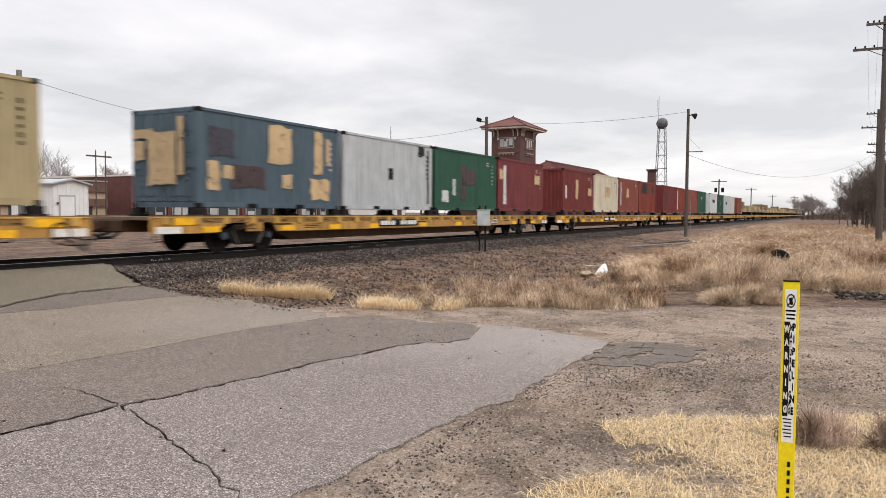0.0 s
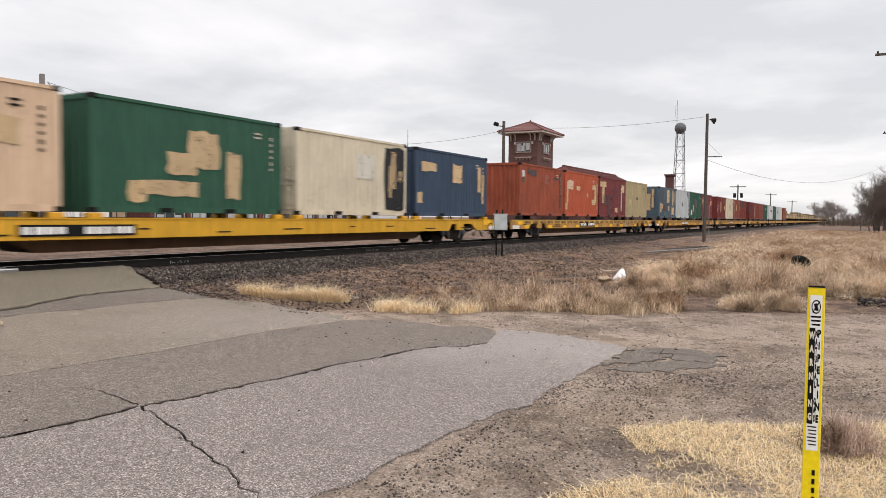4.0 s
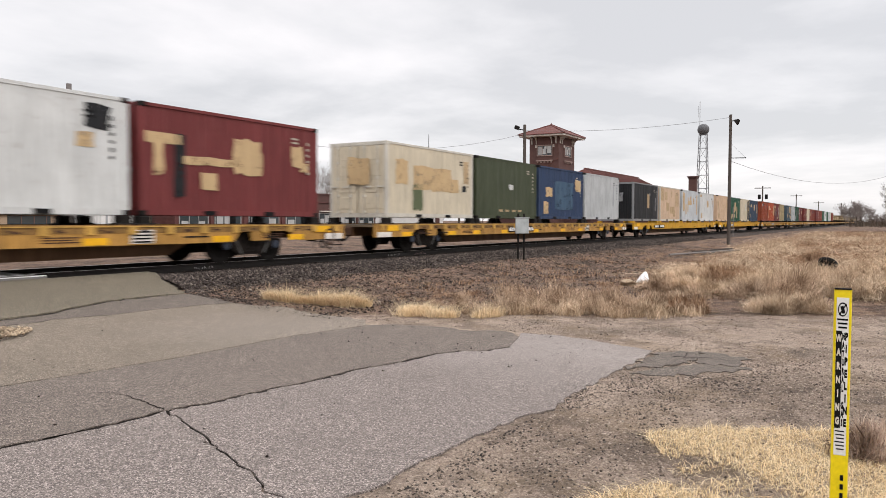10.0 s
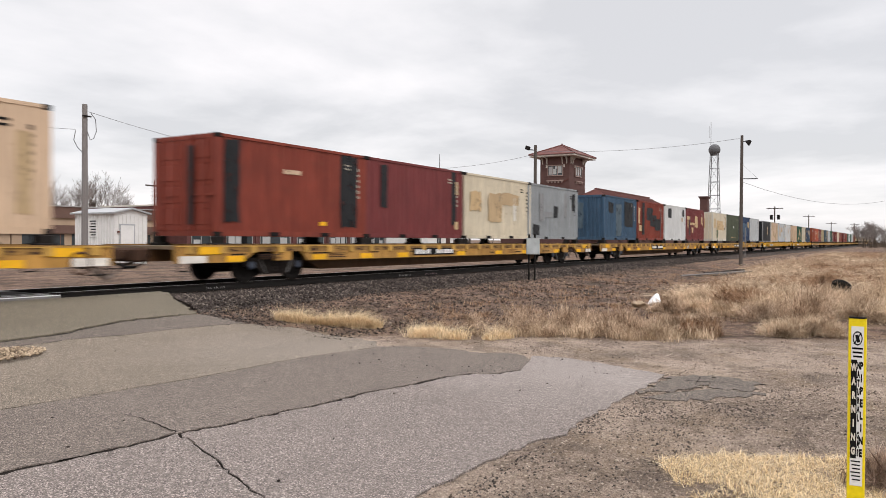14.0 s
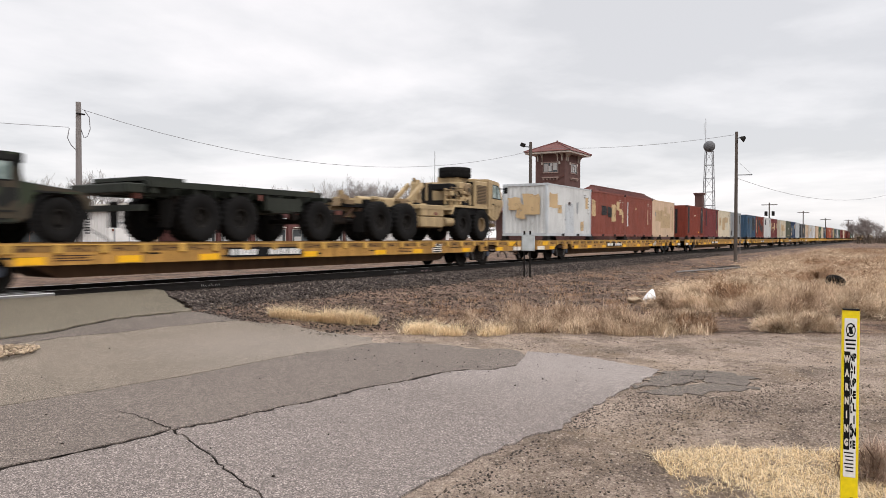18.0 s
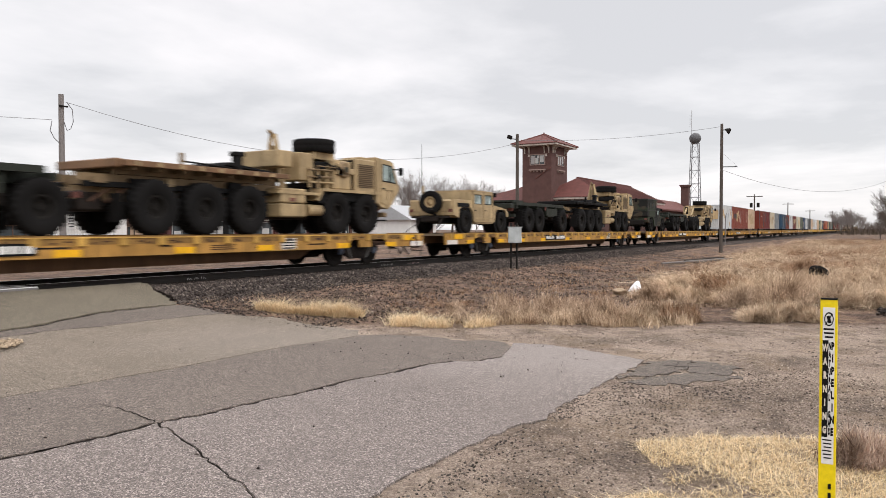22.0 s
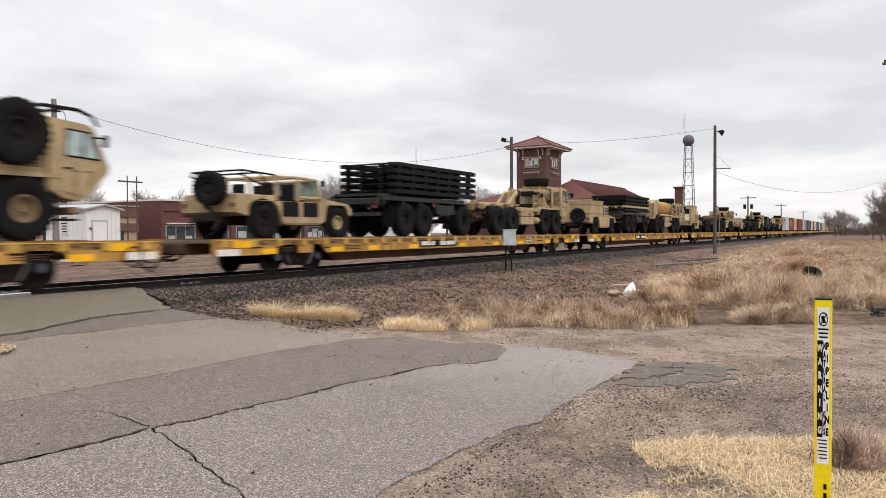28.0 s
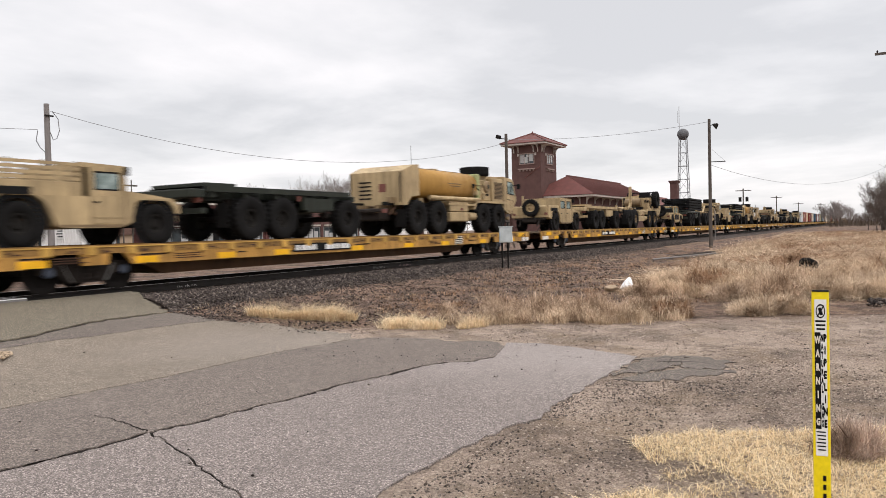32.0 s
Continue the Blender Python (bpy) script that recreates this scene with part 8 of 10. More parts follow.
c2 = n.ramp(n.noise(0.7, 2, 0.4, (1, 1, 1.2)), [(0.56, 0.0), (0.58, 1.0)])
M["camo"] = n.done(n.mix(c2, c1, (0.05, 0.040, 0.027)), 0.75, 0, 0.25)


def tyre_mesh(rad, width, hub, blocks):
    """A lugged tyre round the y axis, one skin: the tread steps in and out as it goes round."""
    w = width / 2
    prof = [(hub, -w * 0.72, 0), (hub + 0.03, -w * 0.88, 0), (rad * 0.72, -w, 0), (rad * 0.90, -w * 0.96, 0), (rad * 0.995, -w * 0.86, 1), (rad * 0.995, -w * 0.12, 1), (rad * 0.955, 0, 0), (rad * 0.995, w * 0.12, 2), (rad * 0.995, w * 0.86, 2), (rad * 0.90, w * 0.96, 0), (rad * 0.72, w, 0), (hub + 0.03, w * 0.88, 0), (hub, w * 0.72, 0)]
    n_, p_ = blocks * 4, len(prof)
    vs, fs = [], []
    for i in range(n_):
        t = 6.28318 * i / n_
        for rr_, y, side_ in prof:
            lug = ((i + (0 if side_ == 1 else 2)) % 4) < 2
            q = rr_ if side_ == 0 or lug else rr_ - rad * 0.05
            vs.append((q * math.cos(t), y, q * math.sin(t)))
    for i in range(n_):
        j = (i + 1) % n_
        for k in range(p_):
            m_ = (k + 1) % p_
            fs.append((i * p_ + k, i * p_ + m_, j * p_ + m_, j * p_ + k))
    return np_mesh("tyre", vs, fs)


def rim_mesh(hub, width, deep):
    bm = bmesh.new()
    w = width / 2
    lathe(bm, [(0, w * 0.45), (0.07, w * 0.5), (0.09, w * deep), (hub * 0.45, w * deep), (hub * 0.62, w * 0.15), (hub * 0.8, w * 0.2), (hub * 0.86, w * 0.78), (hub * 1.02, w * 0.80), (hub * 1.02, -w * 0.75), (0, -w * 0.7)], pose(0, 0, 0, 90, 0, 0), 24)
    for k in range(8):
        a = 6.283 * k / 8
        tube(bm, (hub * 0.56 * math.cos(a), -w * 0.1, hub * 0.56 * math.sin(a)), (hub * 0.56 * math.cos(a), -w * 0.34, hub * 0.56 * math.sin(a)), 0.018, sides=6)
    return meshed(bm, "rim")


HT, HR = tyre_mesh(0.66, 0.42, 0.28, 26), rim_mesh(0.28, 0.42, 0.2)
UT, UR = tyre_mesh(0.47, 0.33, 0.22, 30), rim_mesh(0.22, 0.33, 0.5)


def wheel(parent, tyre, rim, m, rim_mat, name="wheel"):
    w = part(name, tyre, "rubber", parent)
    w.matrix_basis = m
    part("rim", rim, rim_mat, w)
    return w


def axle(parent, x, z, half, tyre, rim, rim_mat, body):
    for s in (-1, 1):
        wheel(parent, tyre, rim, pose(x, s * half, z, 0, 0, 0 if s < 0 else 180), rim_mat)
    part("axle", tube(bmesh.new(), (x, -half, z), (x, half, z), 0.09, sides=8), "steel_dark", parent)


def heavy_truck(kind, x):
    """Four- or five-axle carrier, nose along +x, origin over its first rear axle at deck height."""
    words = {"lhs": "desert-tan eight-wheeled cargo truck with an empty hook-lift frame", "rack": "desert-tan ten-wheeled truck carrying a flat rack", "tan_rack": "desert-tan ten-wheeled truck carrying a tan flat rack", "tanker": "desert-tan eight-wheeled fuel tanker truck with an ochre tank", "lhs_old": "desert-tan eight-wheeled hook-lift truck with an upright spare wheel"}
    t = empty("army_truck", None, words[kind], "truck", "army trucks on the train")
    five = kind in ("rack", "tan_rack")
    d = 1.24 if five else 0.0
    rears = (0.0, 1.5, 3.0) if five else (0.0, 1.55)
    rim_mat = "mil_tan_dark" if kind == "lhs_old" else "rim_dark"
    for a in rears:
        axle(t, a, 0.66, 1.0, HT, HR, rim_mat if a > 0 else "rim_dark", t)
    for k, a in enumerate((5.47 + d, 7.0 + d)):
        axle(t, a, 0.66, 1.0, HT, HR, "mil_tan_dark" if kind == "lhs_old" or (kind == "lhs" and k == 1 and x < 3.3) else "rim_dark", t)
    for s in (-1, 1):
        part("frame_rail", boxed(-1.7, 8.2 + d, s * 0.42 - 0.05, s * 0.42 + 0.05, 0.82, 1.12), "mil_tan_dark", t)
    part("rear_crossmember", boxed(-1.80, -1.66, -0.95, 0.95, 0.84, 0.98, 0.03), "frame_grime", t)
    part("rear_winch", boxed(-1.6, -0.9, -0.5, 0.5, 0.55, 1.0, 0.05), "frame_grime", t, "dark winch and hitch under the tail")
    for px_ in (-1.5, -1.1, 2.1):
        part("air_line", tube(bmesh.new(), (px_, -0.85, 0.75), (px_ + 0.5, -0.8, 1.05), 0.03, sides=6), "rust", t)
    for s in (-1, 1):
        part("tail_lamp", boxed(-1.87, -1.82, s * 0.9 - 0.1, s * 0.9 + 0.1, 0.82, 0.95), "brick_red", t, "red tail lamp")
        part("mud_flap", boxed(-0.98, -0.95, s * 1.0 - 0.22, s * 1.0 + 0.22, 0.3, 0.95), "rubber", t)
    # cab: faceted nose, open glass areas kept as panes
    X = d
    g = 0.24
    cab = [(7.45 + X, 1.10), (7.80 + X, 0.90), (8.18 + X, 0.84), (8.34 + X, 0.92), (8.86 + X, 1.48), (8.88 + X, 1.62), (8.80 + X, 1.74), (8.52 + X, 2.40), (8.40 + X, 2.47), (7.45 + X, 2.55)]
    body = part("cab", prism(bmesh.new(), cab, -1.2, 1.2), "mil_tan", t)
    for s in (-1, 1):
        glass = bmesh.new()
        prism(glass, [(7.90 + X, 1.80), (8.86 + X - g, 1.76), (8.64 + X - g, 2.28), (7.90 + X, 2.32)], s * 1.195, s * 1.212)
        part("window_seal", prism(bmesh.new(), [(7.86 + X, 1.76), (8.93 + X - g, 1.72), (8.68 + X - g, 2.32), (7.86 + X, 2.36)], min(s * 1.19, s * 1.206), max(s * 1.19, s * 1.206)), "black", body, "black window seal")
        part("side_window", glass, "cab_glass", body, "pale side window glass")
        part("door_panel", prism(bmesh.new(), [(7.76 + X, 1.04), (8.22 + X, 0.95), (8.74 + X, 1.48), (8.68 + X, 1.66), (7.76 + X, 1.7)], s * 1.2, s * 1.222), "mil_tan", body)
        part("window_post", boxed(8.24 + X, 8.28 + X, s * 1.215 - 0.01, s * 1.215 + 0.01, 1.77, 2.31), "black", body)
        part("mirror_arm", tube(bmesh.new(), (8.72 + X - g, s * 1.2, 2.2), (8.86 + X - g, s * 1.42, 2.2), 0.02, sides=6), "black", body)
        part("mirror", boxed(8.84 + X - g, 8.89 + X - g, s * 1.44 - 0.09, s * 1.44 + 0.09, 2.0, 2.26, 0.02), "black", body)
        part("headlamp", lathe(bmesh.new(), [(0, 0.02), (0.1, 0.02), (0.1, -0.03), (0, -0.03)], pose(8.89 + X, s * 0.8, 1.55, 0, 90, 0), 14), "white", body, "pale round headlamp")
        part("step", boxed(7.75 + X, 8.15 + X, s * 1.05 - 0.12, s * 1.05 + 0.12, 0.42, 0.47), "steel_dark", body)
        part("door_handle", boxed(7.8 + X, 7.98 + X, s * 1.228 - 0.012, s * 1.228 + 0.012, 1.5, 1.54), "black", body)
        for q in (8.1, 8.4):
            part("unit_mark", boxed(-0.02, 0.02, -0.004, 0.004, -0.17, 0.17), "mil_tan_dark", body, "dark painted unit mark").matrix_basis = pose(q + X, s * 1.226, 1.3, 0, 14, 0)
            part("unit_mark", boxed(-0.11, 0.07, -0.004, 0.004, -0.02, 0.02), "mil_tan_dark", body, "dark painted unit mark").matrix_basis = pose(q + X, s * 1.226, 1.47)
    wind = bmesh.new()
    prism(wind, [(8.785 + X, 1.80), (8.805 + X, 1.80), (8.565 + X, 2.36), (8.545 + X, 2.36)], -1.1, 1.1)
    part("windscreen", wind, "glass_sky", body, "pale raked windscreen")
    part("bumper", boxed(8.0 + X, 8.22 + X, -1.15, 1.15, 0.56, 0.72, 0.03), "mil_tan_dark", t)
    part("roof_hatch", boxed(7.7 + X, 8.4 + X, -0.4, 0.4, 2.52, 2.62, 0.02), "mil_tan", body)
    # engine cover with its grille
    eng = part("engine_cover", boxed(6.34 + X, 7.44 + X, -1.2, 1.2, 1.30, 2.42, 0.03), "mil_tan", t)
    for s in (-1, 1):
        part("grille_back", boxed(6.5 + X, 7.32 + X, s * 1.205 - 0.006, s * 1.205 + 0.006, 1.5, 2.25), "grille_brown", eng, "dark brown sheet for the shaded grille opening")
        for k in range(12 if s < 0 else 0):
            part("grille_slat", boxed(6.5 + X, 7.32 + X, s * 1.22 - 0.010, s * 1.22 + 0.010, 1.52 + k * 0.061, 1.545 + k * 0.061), "mil_tan_dark", eng)
    for s in (-1, 1):
        fen = bmesh.new()
        prism(fen, [(4.55 + X, 1.0), (4.75 + X, 1.30), (7.75 + X, 1.30), (8.2 + X, 0.86), (8.2 + X, 0.94), (7.8 + X, 1.39), (4.7 + X, 1.39), (4.47 + X, 1.02)], s * 0.75, s * 1.22)
        part("front_fender", fen, "mil_tan", t)
        # Black fill stands in for the shade between fender and tyres.
        part("wheel_arch", prism(bmesh.new(), [(4.6 + X, 0.98), (4.8 + X, 1.285), (7.74 + X, 1.285), (8.1 + X, 0.9), (7.7 + X, 0.9), (6.25 + X, 1.05), (5.0 + X, 0.9)], s * 0.55, s * 1.1), "black", t, "black fill for the shade under the fender")
        # Raised dark strip drawn for the shaded gap behind the cab.
        part("seam_line", boxed(7.44 + X, 7.47 + X, s * 1.215 - 0.01, s * 1.215 + 0.01, 1.0, 2.5), "mil_tan_dark", t, "dark strip for the shaded gap behind the cab")
    # hoses, brackets and boxes crowded behind the engine
    rq = random.Random(int(x * 100) + 7)
    for q in range(9):
        px, pz = rq.uniform(4.5, 6.25) + X, rq.uniform(1.42, 2.2)
        if q % 3 == 0:
            part("hose", tube(bmesh.new(), (px, -1.15, pz), (px + rq.uniform(-0.5, 0.5), -1.05, pz + rq.uniform(-0.4, 0.3)), 0.035, sides=6), "black", t, "black rubber hose")
        else:
            w, h = rq.uniform(0.10, 0.30), rq.uniform(0.08, 0.28)
            part("fitting", boxed(px - w / 2, px + w / 2, -1.19, -0.9, pz - h / 2, pz + h / 2, 0.015), ("mil_tan_dark", "mil_tan", "black")[q % 3], t)
    # Dark block fills the shaded space behind the engine.
    part("shadow_gap", boxed(4.85 + X, 5.3 + X, -0.7, 0.4, 1.42, 1.58), "steel_dark", t, "dark block for the shade behind the engine")
    if kind in ("lhs", "rack", "tan_rack"):
        part("stowage_box", boxed(4.72 + X, 5.28 + X, -0.95, -0.1, 1.97, 2.22, 0.03), "black", t, "black stowage box")
        for px, pz in ((4.32, 2.0), (5.1, 2.0), (4.7, 1.95)):
            part("stanchion", boxed(px + X - 0.04, px + X + 0.04, -1.08, -1.0, 1.4, pz), "mil_tan", t)
        for pz in (1.55, 1.72, 1.93):
            part("pipe", tube(bmesh.new(), (4.2 + X, -1.1, pz), (5.35 + X, -1.1, pz + 0.03), 0.03, sides=6), ("mil_tan", "mil_tan_dark")[pz > 1.6], t)
        # Dark slab takes the place of shade in the gap before the cover.
        part("radiator_gap", boxed(6.27 + X, 6.35 + X, -1.12, 1.0, 1.4, 2.36), "steel_dark", t, "dark fill for the shaded gap before the engine cover")
    part("under_gear", boxed(2.2 + X, 4.9 + X, -0.5, 0.5, 0.45, 0.95, 0.05), "frame_grime", t, "dark gearbox and shafts")
    # service tower behind the engine with the spare wheel
    tow = part("service_box", boxed(5.35 + X, 6.28 + X, -1.1, 0.2, 1.40, 2.30, 0.03), "mil_tan", t)
    drum = part("air_cleaner", lathe(bmesh.new(), [(0, 0.16), (0.10, 0.16), (0.12, 0.13), (0.22, 0.13), (0.25, 0.10), (0.27, 0.04), (0.27, -0.2), (0, -0.2)], pose(5.86 + X, -1.06, 2.02, 90, 0, 0), 22), "mil_tan_dark", t)
    part("drum_face", lathe(bmesh.new(), [(0, 0.166), (0.09, 0.166), (0.09, 0.15), (0, 0.15)], pose(5.86 + X, -1.06, 2.02, 90, 0, 0), 16), "mil_green", drum, "dark round centre")
    part("grab_rail", tube(bmesh.new(), (4.55 + X, -1.15, 1.4), (4.55 + X, -1.15, 2.05), 0.02, sides=6), "mil_tan_dark", t)
    part("grab_rail", tube(bmesh.new(), (4.55 + X, -1.15, 2.05), (5.5 + X, -1.15, 2.05), 0.02, sides=6), "mil_tan_dark", t)
    part("exhaust", tube(bmesh.new(), (5.7 + X, 0.85, 1.3), (5.7 + X, 0.85, 2.35), 0.09, sides=10), "steel_dark", t)
    if kind == "lhs_old":
        wheel(t, HT, HR, pose(6.75 + X, -1.3, 2.15, 0, 0, 0), "rim_dark", "spare_wheel")
        hoop = bmesh.new()
        pts = [(7.2 + X, 2.45), (7.2 + X, 2.74), (7.5 + X, 2.80), (8.3 + X, 2.80), (8.6 + X, 2.70), (8.75 + X, 2.5)]
        for s in (-1.0, 1.0):
            for a, b in zip(pts, pts[1:]):
                tube(hoop, (a[0], s, a[1]), (b[0], s, b[1]), 0.04, sides=6)
        tube(hoop, (8.0 + X, -1, 2.8), (8.0 + X, 1, 2.8), 0.04, sides=6)
        part("cab_guard", hoop, "black", t, "black tubular guard over the cab")
        part("stowage_box", boxed(5.7 + X, 6.2 + X, -1.1, -0.3, 2.32, 2.72, 0.02), "black", t, "black stowage box")
        part("cable_reel", tube(bmesh.new(), (5.1 + X, -0.6, 1.95), (5.1 + X, 0.6, 1.95), 0.27, sides=20), "mil_tan_dark", t)
    else:
        sx_ = 5.22 if five else 6.02
        wheel(t, HT, HR, pose(sx_ + X, -0.45, 2.72, 90, 0, 0), "rim_dark", "spare_wheel")
        part("spare_carrier", boxed(sx_ - 0.45 + X, sx_ + 0.5 + X, -0.85, 0.1, 2.30, 2.56), "mil_tan", t)
    for s in (-1, 1):
        part("side_box", boxed(2.45 + X * 1.4, 4.0 + X, min(s * 0.5, s * 1.18), max(s * 0.5, s * 1.18), 0.90, 1.32, 0.03), "mil_tan", t)
        part("step_box", boxed(2.45 + X * 1.4, 4.0 + X, min(s * 0.5, s * 1.17), max(s * 0.5, s * 1.17), 0.50, 0.88, 0.03), "mil_tan", t)
        # Black filler puts the shade of the thin gap into a solid.
        part("box_gap", boxed(2.5 + X * 1.4, 3.95 + X, min(s * 0.5, s * 1.12), max(s * 0.5, s * 1.12), 0.86, 0.92), "black", t, "black fill for the shaded gap between the side boxes")
        # Black bars stand in for the shade beneath the lift rails.
        part("sub_frame", boxed(-1.5, 4.4 + X, min(s * 0.56, s * 0.80), max(s * 0.56, s * 0.80), 1.10, 1.22), "black", t, "black bar for the shade over the wheels")
    for q in range(5):
        part("rear_fitting", boxed(-1.4 + q * 1.0, -1.4 + q * 1.0 + rq.uniform(0.15, 0.5), -0.86, -0.7, 1.18, 1.3 + 0.12 * rq.random()), ("mil_tan_dark", "black", "mil_tan")[q % 3], t)
    part("red_tag", boxed(3.3 + X, 3.5 + X, -1.2, -1.185, 0.95, 1.05), "brick_red", t, "small red reflector")
    part("air_tank", tube(bmesh.new(), (4.2 + X, -0.98, 0.72), (4.85 + X, -0.98, 0.72), 0.17, sides=14), "mil_tan", t)
    part("air_tank", tube(bmesh.new(), (4.2 + X, 0.98, 0.72), (4.85 + X, 0.98, 0.72), 0.17, sides=14), "mil_tan", t)
    for s in (-1, 1):
        part("catwalk", boxed(2.3 + X * 1.4, 4.6 + X, s * 0.95 - 0.25, s * 0.95 + 0.25, 1.16, 1.24), "mil_tan", t)
        part("hose", tube(bmesh.new(), (1.9 + X, s * 0.5, 1.16), (4.6 + X, s * 0.55, 1.16), 0.04, sides=6), "steel_dark", t)
    if kind == "tanker":
        body = empty("tank_body")
        body.parent = t
        bm = bmesh.new()
        ring = [(1.12 * (1 if abs(math.cos(a)) > 0.72 else 0.97) * math.copysign(abs(math.cos(a)) ** 0.65, math.cos(a)), 1.98 + 0.63 * math.copysign(abs(math.sin(a)) ** 0.75, math.sin(a))) for a in [6.283 * i / 28 for i in range(28)]]
        prism(bm, ring, 0.12, 5.0, "x")
        part("tank", smooth(meshed(bm, "tank")), "tank_ochre", body, "ochre rounded fuel tank")
        hous = [(-1.05, 1.10), (-0.80, 1.10), (-0.45, 1.42), (0.10, 1.48), (0.10, 2.63), (-0.35, 2.60), (-1.05, 2.34)]
        part("pump_housing", prism(bmesh.new(), hous, -1.18, 1.18), "mil_tan", body)
        part("warning_plate", boxed(-1.065, -1.055, -0.45, -0.15, 1.6, 1.9), "brick_red", body, "faded red warning plate")
        for k in range(5):
            part("text_bar", boxed(-1.065, -1.055, 0.2, 0.75, 1.35 + k * 0.15, 1.40 + k * 0.15), "black", body, "unreadable stencil line")
        for s in (-1, 1):
            part("tank_rail", tube(bmesh.new(), (0.9, s * 1.16, 1.42), (5.0, s * 1.16, 1.42), 0.09, sides=10), "mil_tan", body)
            part("stencil", boxed(2.4, 3.5, s * 1.125 - 0.01, s * 1.125 + 0.01, 2.02, 2.05), "mil_tan_dark", body, "unreadable stencil line")
            part("stencil", boxed(2.6, 3.4, s * 1.13 - 0.008, s * 1.13 + 0.008, 1.92, 1.95), "mil_tan_dark", body, "unreadable stencil line")
            part("rear_lamp_post", tube(bmesh.new(), (-1.1, s * 1.1, 1.2), (-1.1, s * 1.1, 2.3), 0.02, sides=6), "steel_dark", body)
        part("walkway", boxed(0.4, 4.9, -0.35, 0.35, 2.58, 2.63), "mil_tan_dark", body)
        for a in (1.2, 3.0):
            part("filler_hatch", tube(bmesh.new(), (a, 0, 2.58), (a, 0, 2.70), 0.26, sides=16), "mil_tan", body)
        if x > 3.5:
            part("tarp", boxed(4.95, 5.2, -1.15, -0.3, 1.45, 2.55, 0.05), "yellow_green", body, "lime-yellow folded cloth")
    else:
        # hook-lift: long rails, cylinder and the bent arm
        lift = empty("hook_lift")
        lift.parent = t
        for s in (-1, 1):
            part("lift_rail", boxed(-1.6, 3.6 + d, s * 0.55 - 0.09, s * 0.55 + 0.09, 1.23, 1.40), "mil_tan_dark" if five else "mil_tan", lift)
        for a in (-1.2, 0.4, 2.0):
            part("cross_beam", boxed(a, a + 0.16, -0.6, 0.6, 1.18, 1.36), "mil_tan_dark", lift)
        part("cylinder", tube(bmesh.new(), (0.2, 0, 1.42), (3.0 + d, 0, 1.46), 0.11, sides=12), "mil_tan", lift)
        up = 3.0 if five or kind == "lhs_old" else 2.28
        arm = [(3.45 + d, 1.36), (4.0 + d, 1.36), (3.98 + d, up), (3.82 + d, up + 0.04), (3.70 + d, up - 0.12), (3.70 + d, 1.9)]
        if kind == "lhs_old":
            arm = [(px + (0.60 if pz > 1.4 else 0.42) - (0.10 if px > 3.95 + d and pz > 1.4 else 0), pz + (0.12 if pz > 2.5 else 0)) for px, pz in arm]
        half = 0.09 if kind == "lhs_old" else 0.15
        if five:
            foot, crown = 4.0 + d, 3.88 + d
            for s in (-1, 1):
                part("hook_arm", tube(bmesh.new(), (foot - 0.1, s * 0.36, 1.36), (crown, s * 0.07, up), 0.13, 0.075, 4), "mil_tan", lift)
            part("arm_web", prism(bmesh.new(), [(foot - 0.2, 1.36), (foot - 0.04, 1.36), (crown + 0.02, up - 0.35), (crown - 0.08, up - 0.35)], -0.07, 0.07), "mil_tan_dark", lift)
            if kind == "tan_rack":
                part("arm_shield", boxed(foot - 0.95, foot - 0.32, -0.95, 0.7, 1.95, 2.42, 0.02), "mil_tan", lift, "tan plate before the lifting arm")
                part("arm_shield", boxed(foot - 0.05, foot + 0.55, -1.0, 0.6, 1.6, 2.42, 0.02), "mil_tan", lift, "tan plate behind the lifting arm")
        else:
            part("hook_arm", prism(bmesh.new(), arm, -half, half), "mil_tan", lift)
            # Groove drawn as a darker strip on the arm's near face.
            part("arm_groove", prism(bmesh.new(), [(arm[1][0] - 0.22, 1.5), (arm[1][0] - 0.12, 1.5), (arm[1][0] - 0.12, up - 0.2), (arm[1][0] - 0.22, up - 0.2)], -half - 0.008, -half), "mil_tan_dark", lift)
        for s in (-1, 1) if kind == "lhs" else ():
            part("arm_strut", prism(bmesh.new(), [(2.75, 1.50), (2.9, 1.44), (3.85, 2.06), (3.78, 2.20)], min(s * 0.38, s * 0.26), max(s * 0.38, s * 0.26)), "mil_tan", lift)
        part("hook", tube(bmesh.new(), (arm[3][0] + 0.05, 0, up - 0.02), (arm[3][0] - 0.12, 0, up + 0.08), 0.06, sides=8), "mil_tan_dark", lift)
        if not five:
            for s in (-1, 1):
                part("rear_roller", prism(bmesh.new(), [(-1.7, 1.12), (-1.2, 1.12), (-1.05, 1.42), (-1.35, 1.5), (-1.6, 1.36)], min(s * 0.5, s * 0.72), max(s * 0.5, s * 0.72)), "mil_tan_dark", lift)
                part("lock_lug", boxed(-1.45, -1.3, min(s * 0.55, s * 0.66), max(s * 0.55, s * 0.66), 1.48, 1.62), "mil_tan", lift)
            part("roller_shaft", tube(bmesh.new(), (-1.45, -0.72, 1.3), (-1.45, 0.72, 1.3), 0.07, sides=10), "steel_dark", lift)
            for a, b in ((0.1, 0.5), (1.5, 2.2), (2.7, 3.1)):
                part("guide", boxed(a, b, -0.78, -0.66, 1.38, 1.50, 0.02), ("mil_tan", "mil_tan_dark")[a > 1], lift)
